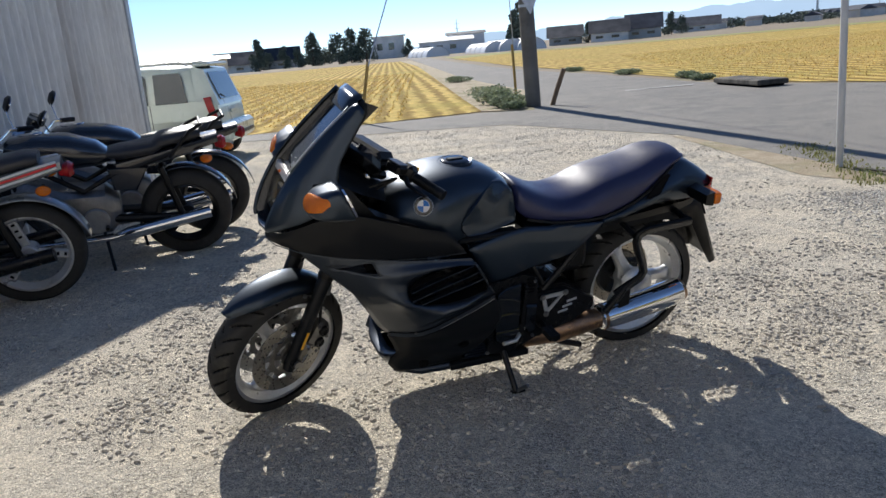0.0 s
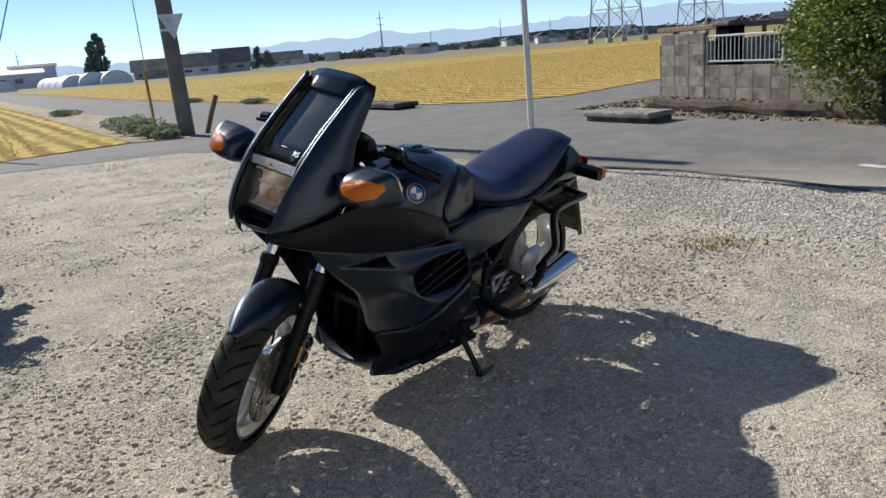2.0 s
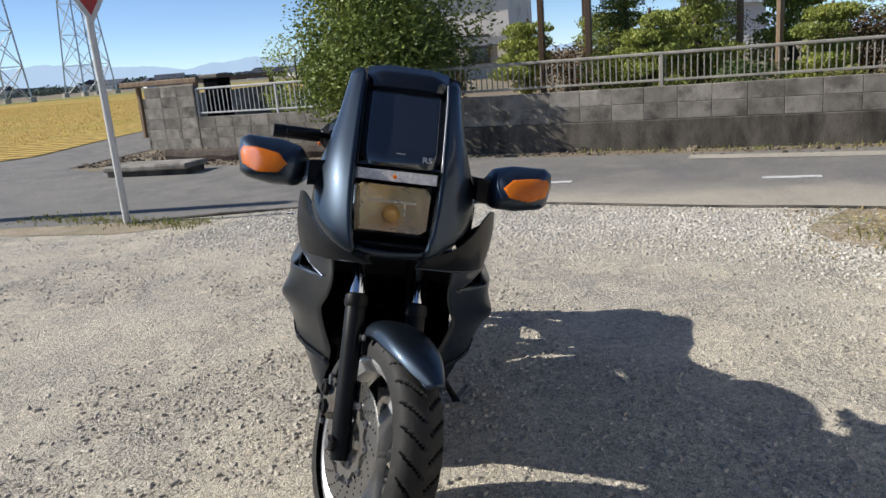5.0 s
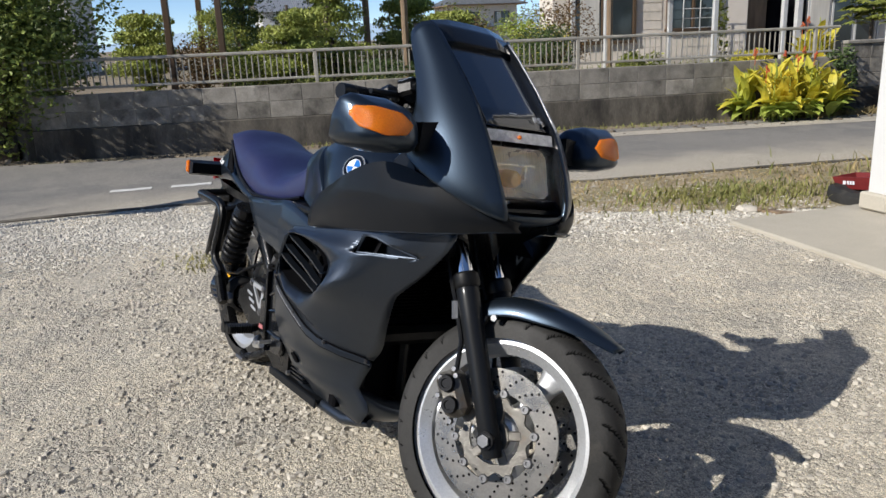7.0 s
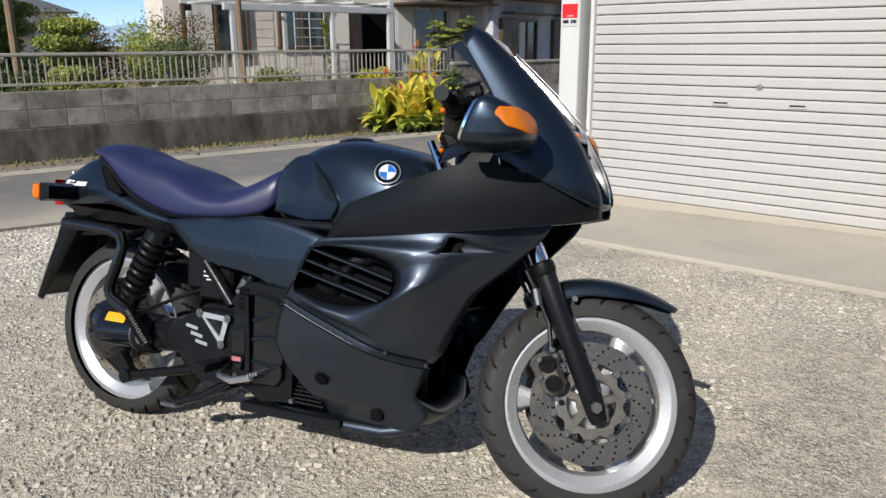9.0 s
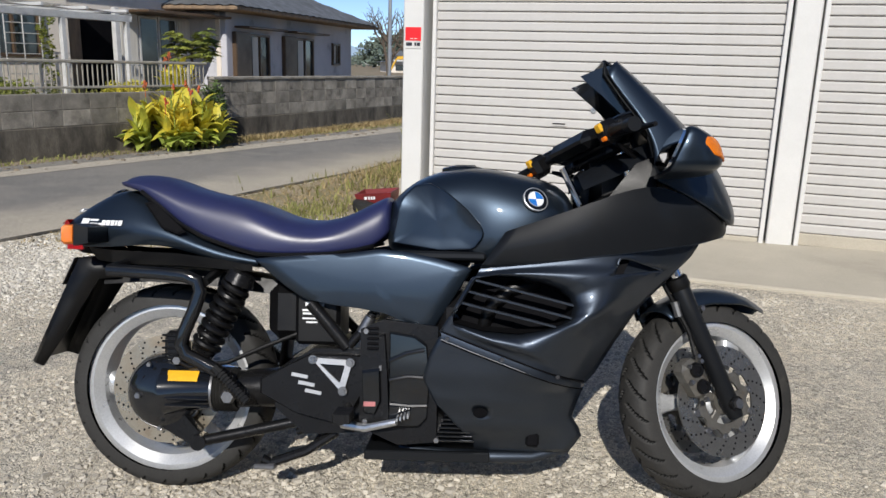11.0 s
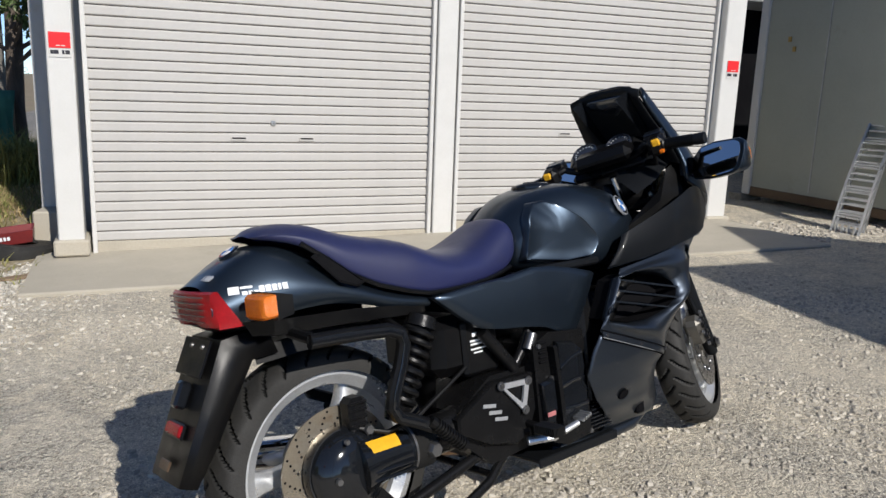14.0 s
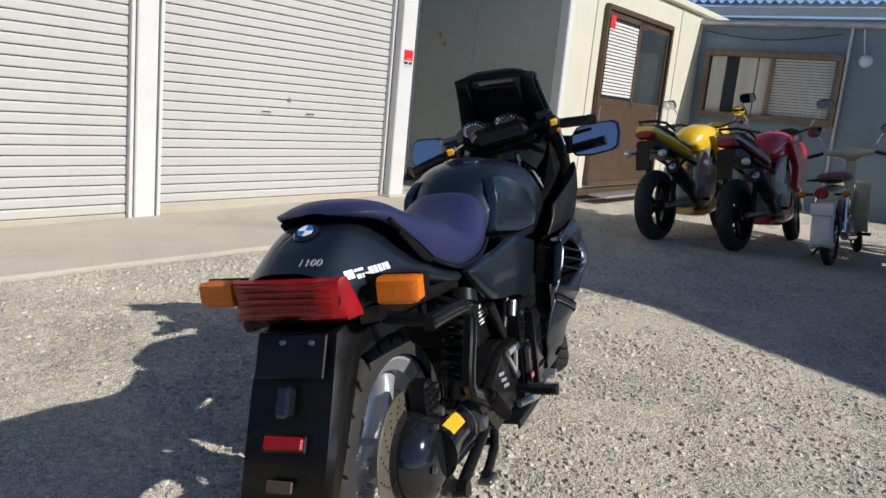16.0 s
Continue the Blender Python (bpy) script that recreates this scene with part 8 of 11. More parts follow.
# swing arm, final drive, torque arm (right side)
fd = part("final_drive", Geo().lathe([(0.0, 0.06), (0.05, 0.058), (0.085, 0.045), (0.103, 0.015), (0.108, -0.02), (0.100, -0.04), (0.0, -0.04)], 40, pose(0.055, -0.105, 0.292, 90)), M_GLOSS, BK, "glossy black shaft final drive", 40)
part("nose", Geo().tube([(0.07, -0.125, 0.30), (0.13, -0.130, 0.305), (0.205, -0.135, 0.308)], [0.072, 0.058, 0.052], 24), M_GLOSS, fd)
part("rib", Geo().box((0.14, -0.19, 0.292), (0.12, 0.012, 0.010), 0.004).box((0.14, -0.186, 0.272), (0.12, 0.012, 0.008), 0.004), M_GLOSS, fd)
part("yellow_label", Geo().rings([[(x, -0.125 - 0.067 * math.sin(a), 0.303 + 0.067 * math.cos(a)) for a in (0.55, 0.8, 1.05)] for x in (0.080, 0.165)], False, False), M_YELLOW, fd, "worn yellow label")
for x, z, r in ((0.0, 0.291, 0.008), (0.06, 0.205, 0.006), (0.03, 0.375, 0.006)):
    part("bolt", Geo().lathe([(0, 0.008), (r, 0.008), (r * 1.2, 0.0)], 6, pose(x, -0.163, z, 90)), M_STEELDK, fd)
part("rubber_boot", Geo().lathe([(0.060 if i % 2 else 0.050, i * 0.005) for i in range(13)], 24, pose(0.205, -0.135, 0.308, 0, 90)), M_RUBBER, BK, "ribbed black rubber boot")
part("boot_clamp", Geo().tube([(0.200, -0.135, 0.308), (0.206, -0.135, 0.308)], 0.0605, 24), M_STEELDK, BK)
part("swing_arm", Geo().tube([(0.26, -0.125, 0.308), (0.36, -0.125, 0.315), (0.46, -0.12, 0.325)], [0.050, 0.052, 0.06], 20), M_ENGINE, BK, "black single-sided swing arm")
part("pivot_bolt", Geo().lathe([(0, 0.02), (0.016, 0.02), (0.022, 0.01), (0.022, 0.0)], 6, pose(0.252, -0.185, 0.302, 90)), M_STEELDK, BK, "large pivot bolt")
part("torque_arm", Geo().tube([(0.165, -0.155, 0.170), (0.30, -0.15, 0.200), (0.50, -0.14, 0.245)], 0.015, 12), M_ENGINE, BK, "black torque arm")
part("torque_arm_eye", Geo().tube([(0.165, -0.175, 0.170), (0.165, -0.130, 0.170)], 0.021, 14), M_ENGINE, BK)
part("drive_bracket", Geo().prism([(0.03, 0.22), (0.12, 0.24), (0.185, 0.165), (0.15, 0.15)], -0.15, -0.12, 0.004), M_ENGINE, BK)
cal = part("rear_caliper", Geo().box((0.085, -0.115, 0.420), (0.05, 0.06, 0.085), 0.012, pose(0, 0, 0)), M_ENGINE, BK, "rear brake caliper")
for z in (0.40, 0.418, 0.436, 0.452):
    part("caliper_fin", Geo().box((0.080, -0.148, z), (0.045, 0.008, 0.006), 0.002), M_ENGINE, cal)
part("caliper_bolt", Geo().lathe([(0, 0.01), (0.011, 0.01), (0.013, 0)], 6, pose(0.100, -0.148, 0.385, 90)), M_STEELDK, cal)
part("brake_pipe", Geo().tube([(0.08, -0.14, 0.39), (0.14, -0.165, 0.37), (0.24, -0.16, 0.385), (0.34, -0.15, 0.43), (0.44, -0.13, 0.47)], 0.006, 8), M_PLASTIC, BK)
# rear shock on the right
sh = part("rear_shock", Geo().tube([(0.275, -0.165, 0.615), (0.165, -0.165, 0.395)], 0.018, 14), M_PLASTIC, BK, "rear shock absorber with a black coil spring")
g = Geo()
pts = []
for i in range(180):
    k = i / 179
    a = k * 2 * math.pi * 8.2
    c = Vector((lerp(0.268, 0.182, k), -0.165, lerp(0.600, 0.428, k)))
    d = Vector((0.42, 0, 0.91))
    e = Vector((0.91, 0, -0.42))
    pts.append(c + (e * math.cos(a) + Vector((0, 1, 0)) * math.sin(a)) * 0.033)
part("coil_spring", g.tube(pts, 0.0090, 8), M_PLASTIC, sh, "black coil spring")
part("shock_cap", Geo().tube([(0.267, -0.165, 0.598), (0.279, -0.165, 0.624)], [0.040, 0.034], 18), M_ENGINE, sh, "dark upper collar")
part("shock_foot", Geo().tube([(0.182, -0.165, 0.428), (0.165, -0.160, 0.390)], [0.036, 0.024], 16), M_ENGINE, sh)

# luggage rails with folded pillion pegs, both sides
for s in (1, -1):
    def flatbar(pts, w=0.020, t=0.012):
        rings = []
        for i, p in enumerate(pts):
            a, b = Vector(pts[max(0, i - 1)]), Vector(pts[min(len(pts) - 1, i + 1)])
            d = (b - a).normalized()
            n = Vector((0, 1, 0)).cross(d).normalized()
            c = Vector(p)
            rings.append([c + n * w * u + Vector((0, t * v, 0)) for u, v in ((-1, -0.6), (-0.7, -1), (0.7, -1), (1, -0.6), (1, 0.6), (0.7, 1), (-0.7, 1), (-1, 0.6))])
        return rings
    y = 0.212 * s
    path = [(-0.060, y, 0.628), (0.0, y, 0.626), (0.08, y, 0.622), (0.142, y, 0.617), (0.174, y, 0.604), (0.182, y, 0.577), (0.167, y, 0.530), (0.141, y, 0.470), (0.133, y, 0.438), (0.147, y, 0.412), (0.20, y, 0.387), (0.255, y, 0.358)]
    rl = part("luggage_rail", Geo().rings(flatbar(path, 0.016), True, True), M_PLASTIC, BK, "black flat luggage rail", 40)
    part("rail_groove", Geo().rings([[p + Vector((0, 0.002 * s, 0)) for p in r] for r in flatbar([(x, y + 0.011 * s, z) for x, _, z in path], 0.008, 0.002)], True, True), M_GLOSS, rl)
    part("rail_mount", Geo().tube([(-0.05, 0.11 * s, 0.64), (-0.05, 0.21 * s, 0.632)], 0.014, 10), M_PLASTIC, rl)
    part("rail_mount", Geo().tube([(0.20, 0.10 * s, 0.63), (0.19, 0.205 * s, 0.60)], 0.012, 10), M_PLASTIC, rl)
    pg = part("pillion_peg", Geo().tube([(0.225, 0.225 * s, 0.385), (0.315, 0.235 * s, 0.300)], 0.014, 10), M_PLASTIC, BK, "folded rubber pillion peg")
    g = Geo()
    for i in range(11):
        k = 0.15 + 0.075 * i
        c0, c1 = Vector((0.225, 0.225 * s, 0.385)), Vector((0.315, 0.235 * s, 0.300))
        g.tube([c0.lerp(c1, k), c0.lerp(c1, k + 0.035)], 0.018, 10)
    part("rubber_rib", g, M_PLASTIC, pg)
# rear mudguard with a blank plate holder
mud = part("mudguard", skin([[(-0.10, 0, 0.668), (-0.10, 0.085, 0.665), (-0.09, 0.098, 0.63), (-0.08, 0.098, 0.60)], [(-0.205, 0, 0.650), (-0.203, 0.086, 0.648), (-0.185, 0.098, 0.635), (-0.142, 0.098, 0.595)],
                             [(-0.252, 0, 0.545), (-0.250, 0.088, 0.544), (-0.235, 0.098, 0.537), (-0.192, 0.098, 0.512)], [(-0.296, 0, 0.445), (-0.294, 0.088, 0.444), (-0.280, 0.098, 0.438), (-0.246, 0.098, 0.422)],
                             [(-0.332, 0, 0.362), (-0.330, 0.086, 0.361), (-0.318, 0.096, 0.357), (-0.295, 0.096, 0.350)]]), M_PLASTIC, BK, "long black rear mudguard", 30)
shell(mud, 0.006)
MT = frame_to((0, 0, 0), (0, -1, 0), (0.42, 0, 0.907))
pl = part("plate_holder", Geo().box((0, 0, 0), (0.150, 0.085, 0.006), 0.003), M_PLASTIC, mud, "empty black plate holder", m=Matrix.Translation((-0.236, 0.0, 0.612)) @ MT)
for u, v in ((-0.018, 0.024), (0.045, 0.024)):
    part("screw", Geo().lathe([(0, 0.006), (0.005, 0.005), (0.006, 0.0)], 10, Matrix.Translation((u, v, 0.003))), M_STEELDK, pl)
part("lamp_block", Geo().box((0, 0, 0.012), (0.03, 0.060, 0.03), 0.006), M_GLOSS, mud, m=Matrix.Translation((-0.262, 0.0, 0.530)) @ MT)
rf = part("reflector", Geo().box((0, 0, 0.005), (0.085, 0.026, 0.012), 0.004), M_REDLENS, mud, "red rear reflector", m=Matrix.Translation((-0.292, 0.0, 0.462)) @ MT)
part("reflector_rim", Geo().box((0, 0, 0.001), (0.094, 0.034, 0.008), 0.003), M_PLASTIC, rf)
part("type_tag", Geo().box((0, 0, 0.004), (0.054, 0.022, 0.006), 0.002), M_BROWN, mud, "small brown tag", m=Matrix.Translation((-0.322, 0.0, 0.392)) @ MT)
part("inner_guard", skin([[(0.35, 0, 0.60), (0.35, 0.075, 0.60), (0.35, 0.085, 0.56)], [(0.20, 0, 0.625), (0.20, 0.075, 0.62), (0.20, 0.088, 0.58)], [(0.0, 0, 0.632), (0.0, 0.075, 0.628), (0.0, 0.09, 0.59)], [(-0.13, 0, 0.62), (-0.13, 0.075, 0.615), (-0.13, 0.088, 0.58)]]), M_PLASTIC, BK, "black inner mudguard", 50)
shell(part("inner_guard", skin([[(0.35, 0, 0.60), (0.35, 0.07, 0.60)], [(0.375, 0, 0.48), (0.375, 0.07, 0.48)], [(0.36, 0, 0.36), (0.36, 0.07, 0.36)]]), M_PLASTIC, BK, "black inner mudguard"), 0.006)

# frame, gearbox and engine
fr = part("frame_tube", Geo().tube([(0.46, -0.165, 0.55), (0.505, -0.165, 0.50), (0.560, -0.165, 0.435)], 0.017, 12), M_ENGINE, BK, "black steel frame tube")
part("frame_tube", Geo().tube([(0.625, -0.165, 0.525), (0.60, -0.165, 0.48), (0.565, -0.165, 0.44)], 0.013, 12), M_ENGINE, BK, "black steel frame tube")
part("connector", Geo().tube([(0.622, -0.185, 0.518), (0.600, -0.185, 0.478)], 0.015, 12), M_STEELDK, BK, "metal cable connector")
for s in (1,):
    part("frame_tube", Geo().tube([(0.42, 0.165, 0.56), (0.50, 0.165, 0.47), (0.56, 0.165, 0.41)], 0.014, 12), M_ENGINE, BK, "black steel frame tube")
    part("frame_tube", Geo().tube([(0.63, 0.165, 0.56), (0.56, 0.165, 0.44)], 0.012, 12), M_ENGINE, BK, "black steel frame tube")
g = Geo()
g.box((0.475, -0.06, 0.51), (0.12, 0.17, 0.15), 0.01)
bt = part("battery", g, M_PLASTIC, BK, "black battery with white print")
for dx, dz, w, h in ((0.0, 0.034, 0.05, 0.011), (-0.006, 0.018, 0.055, 0.005), (-0.006, 0.009, 0.052, 0.005), (-0.003, -0.004, 0.06, 0.004), (-0.008, -0.014, 0.03, 0.004)):
    part("print_bar", Geo().box((0.468 + dx, -0.1462, 0.51 + dz), (w, 0.001, h)), M_LETTER, bt)
part("air_box", Geo().box((0.40, 0.0, 0.52), (0.13, 0.26, 0.16), 0.03), M_PLASTIC, BK)
part("gearbox", Geo().rings([[(x, y, z) for x, z in ((0.36, 0.36), (0.47, 0.43), (0.62, 0.43), (0.66, 0.30), (0.60, 0.21), (0.45, 0.20), (0.37, 0.27))] for y in (-0.165, 0.165)], True, True), M_ENGINE, BK, "black gearbox casting")
for s in (-1, 1):
    cv = part("swing_cover", Geo().prism([(0.335, 0.350), (0.40, 0.385), (0.465, 0.418), (0.605, 0.418), (0.612, 0.33), (0.575, 0.262), (0.53, 0.238), (0.43, 0.262), (0.335, 0.312)], 0.162 * s, 0.192 * s, 0.006), M_ENGINE, BK, "black pivot cover with silver slashes", 40)
    for i in range(3):
        part("slash", Geo().box((0, 0, 0), (0.044, 0.002, 0.010), 0.001, Matrix.Translation((0.440 + i * 0.018, 0.193 * s, 0.362 - i * 0.021)) @ pose(0, 0, 0, 0, 10)), M_SILVER, cv)
    # triangular silver plate
    tri = [(0.470, 0.412), (0.580, 0.406), (0.556, 0.318)]
    inn = [(0.494, 0.396), (0.560, 0.393), (0.547, 0.346)]
    rgs = []
    o, i_ = along(tri, 30), along(inn, 30)
    rgs = [[(x, 0.196 * s, z) for x, z in o], [(x, 0.203 * s, z) for x, z in o], [(x, 0.203 * s, z) for x, z in i_], [(x, 0.196 * s, z) for x, z in i_]]
    tp = part("footrest_plate", Geo().rings(rgs, True, False), M_SILVER, BK, "silver triangular footrest plate", 30)
    for x, z in ((0.476, 0.407), (0.574, 0.401), (0.555, 0.326)):
        part("bolt", Geo().lathe([(0, 0.006), (0.006, 0.006), (0.007, 0.003), (0.0115, 0.003), (0.0125, 0.0)], 14, pose(x, 0.203 * s, z, -90 * s)), M_STEELDK, tp)
    pg = part("footrest", Geo().tube([(0.568, 0.19 * s, 0.285), (0.570, 0.235 * s, 0.278), (0.568, 0.310 * s, 0.278)], [0.010, 0.014, 0.014], 10), M_PLASTIC, BK, "rubber rider's footrest")
    g = Geo()
    for i in range(10):
        g.box((0.569, (0.236 + 0.0078 * i) * s, 0.280), (0.044, 0.0045, 0.026), 0.004)
    part("rubber_rib", g, M_PLASTIC, pg)
part("red_tag", Geo().box((0.628, -0.2255, 0.300), (0.030, 0.002, 0.012)), mat("pink_tag", (0.45, 0.16, 0.16), None, 8, 0.5, bump=0), BK, "small faded red label")
eng = part("engine", Geo().rings([[(x, y, z) for x, z in ((0.60, 0.235), (0.60, 0.49), (0.66, 0.515), (0.80, 0.50), (0.80, 0.20), (0.70, 0.19))] for y in (-0.205, -0.18, 0.18, 0.205)], True, True), M_ENGINE, BK, "black engine block casting")
for s in (-1, 1):
    g = Geo()
    for i in range(5):
        g.box((0.632, 0.207 * s, 0.44 + i * 0.013), (0.030, 0.012, 0.006), 0.002)
    part("cooling_slots", g, M_BLACKVOID, eng)
    part("bell_housing", Geo().prism([(0.676, 0.488), (0.740, 0.478), (0.772, 0.455), (0.781, 0.375), (0.776, 0.262), (0.755, 0.240), (0.676, 0.236)], 0.200 * s, 0.222 * s, 0.008), M_GLOSS, eng, "glossy black bell housing", 40)
    part("flange", Geo().prism([(0.652, 0.478), (0.664, 0.480), (0.674, 0.362), (0.680, 0.238), (0.664, 0.236), (0.660, 0.362)], 0.200 * s, 0.232 * s, 0.004), M_ENGINE, eng, "upright joint flange")
    for pts in ([(0.678, 0.362), (0.725, 0.372), (0.774, 0.370)], [(0.678, 0.412), (0.72, 0.432), (0.766, 0.442)], [(0.680, 0.300), (0.73, 0.296), (0.776, 0.298)]):
        part("casting_rib", Geo().tube([(x, 0.222 * s, z) for x, z in pts], 0.006, 8), M_GLOSS, eng)
    part("starter_cover", Geo().prism([(0.606, 0.385), (0.652, 0.392), (0.656, 0.305), (0.640, 0.268), (0.612, 0.275)], 0.200 * s, 0.224 * s, 0.008), M_GLOSS, eng, "glossy black starter cover")
    for x, z in ((0.615, 0.485), (0.615, 0.25), (0.655, 0.39), (0.70, 0.47)):
        part("bolt", Geo().lathe([(0, 0.007), (0.007, 0.007), (0.008, 0)], 6, pose(x, 0.208 * s, z, -90 * s)), M_STEELDK, eng)
    for i in range(9):
        part("sump_fin", Geo().box((0.845, 0.17 * s, 0.203 + i * 0.011), (0.105 - i * 0.009, 0.06, 0.005), 0.001), M_GLOSS, eng)
    part("sump_bolt", Geo().lathe([(0, 0.008), (0.007, 0.008), (0.009, 0)], 6, pose(0.80, 0.20 * s, 0.205, -90 * s)), M_STEELDK, eng)
part("sump", Geo().box((0.86, 0, 0.225), (0.34, 0.33, 0.12), 0.03), M_ENGINE, BK)
part("crankcase", Geo().box((0.92, 0, 0.42), (0.28, 0.40, 0.34), 0.04), M_ENGINE, BK)
ped = part("brake_pedal", Geo().tube([(0.555, -0.20, 0.240), (0.62, -0.235, 0.240), (0.70, -0.25, 0.262)], [0.012, 0.010, 0.009], 10), M_ALU, BK, "bare alloy brake pedal")
g = Geo()
for i in range(4):
    g.box((0.703 + i * 0.009, -0.252, 0.272 + 0.003 * i), (0.005, 0.040, 0.010), 0.001)
part("pedal_teeth", g, M_ALU, ped)
part("shift_lever", Geo().tube([(0.64, 0.20, 0.30), (0.70, 0.24, 0.26), (0.76, 0.26, 0.27)], 0.008, 8), M_ALU, BK, "alloy gear lever")
cs = part("centre_stand", Geo().tube([(0.53, -0.13, 0.20), (0.45, -0.15, 0.150), (0.36, -0.155, 0.118), (0.335, -0.16, 0.130)], 0.013, 10).tube([(0.53, 0.13, 0.20), (0.45, 0.15, 0.150), (0.36, 0.155, 0.118)], 0.013, 10).tube([(0.47, -0.145, 0.16), (0.47, 0.145, 0.16)], 0.011, 10), M_ENGINE, BK, "folded black centre stand")
part("stand_foot", Geo().box((0.345, -0.16, 0.112), (0.06, 0.04, 0.014), 0.004), M_STEELDK, cs)
part("stand_spring", Geo().tube([(0.42, -0.12, 0.22), (0.45, -0.12, 0.20), (0.52, -0.12, 0.19)], 0.008, 8), M_STEELDK, cs)
ss_ = part("side_stand", Geo().tube([(0.735, 0.165, 0.235), (0.725, 0.23, 0.15), (0.716, 0.292, 0.066)], [0.014, 0.012, 0.012], 12), M_ENGINE, BK, "deployed black side stand")
part("stand_foot", Geo().box((0.705, 0.300, 0.062), (0.06, 0.045, 0.008), 0.003, pose(0, 0, 0)), M_ENGINE, ss_)
part("tip", Geo().tube([(0.71, 0.295, 0.07), (0.685, 0.33, 0.11)], 0.008, 8), M_STEELDK, ss_)

# exhaust on the left
ex = part("muffler", Geo().tube([(0.300, 0.165, 0.232), (0.285, 0.165, 0.235), (0.18, 0.168, 0.250), (0.0, 0.172, 0.280), (-0.080, 0.174, 0.296), (-0.092, 0.174, 0.298)], [0.030, 0.052, 0.056, 0.056, 0.054, 0.042], 32), M_CHROME, BK, "chrome silencer on the left side", 40)
part("end_cap", Geo().tube([(-0.080, 0.174, 0.296), (-0.098, 0.174, 0.300), (-0.100, 0.174, 0.300), (-0.06, 0.174, 0.29)], [0.053, 0.044, 0.030, 0.028], 24), M_BLUED, ex)
part("clamp", Geo().tube([(0.28, 0.165, 0.2355), (0.268, 0.165, 0.237)], 0.0545, 28), M_BLUED, ex)
part("collector", Geo().tube([(0.78, 0.06, 0.175), (0.62, 0.10, 0.180), (0.46, 0.145, 0.205), (0.36, 0.160, 0.224), (0.29, 0.165, 0.234)], [0.040, 0.046, 0.050, 0.044, 0.040], 24), M_BLUED, BK, "heat-stained exhaust collector", 40)
part("exhaust_hanger", Geo().box((0.20, 0.20, 0.32), (0.05, 0.008, 0.12), 0.004), M_PLASTIC, BK)
# left side of the wheel: hub cap seen through the spokes
part("hub_cap", Geo().lathe([(0, 0.03), (0.05, 0.028), (0.075, 0.01), (0.08, 0)], 32, pose(0.048, 0.055, 0.292, -90)), M_RIM, BK)

# ---- steered front end: turned to the left about the raked fork ----
RAKE = radians(25.0)
AX = Vector((-math.sin(RAKE), 0, math.cos(RAKE)))
FRONT = Matrix.Translation((1.553, -0.004, 0.284)) @ Matrix.Rotation(radians(26), 4, AX)


def fk(y, d, off=0.0):
    """A place on a fork leg, d up the leg from the axle, off ahead of it."""
    return Vector((-math.sin(RAKE) * d + math.cos(RAKE) * off, y, math.cos(RAKE) * d + math.sin(RAKE) * off))


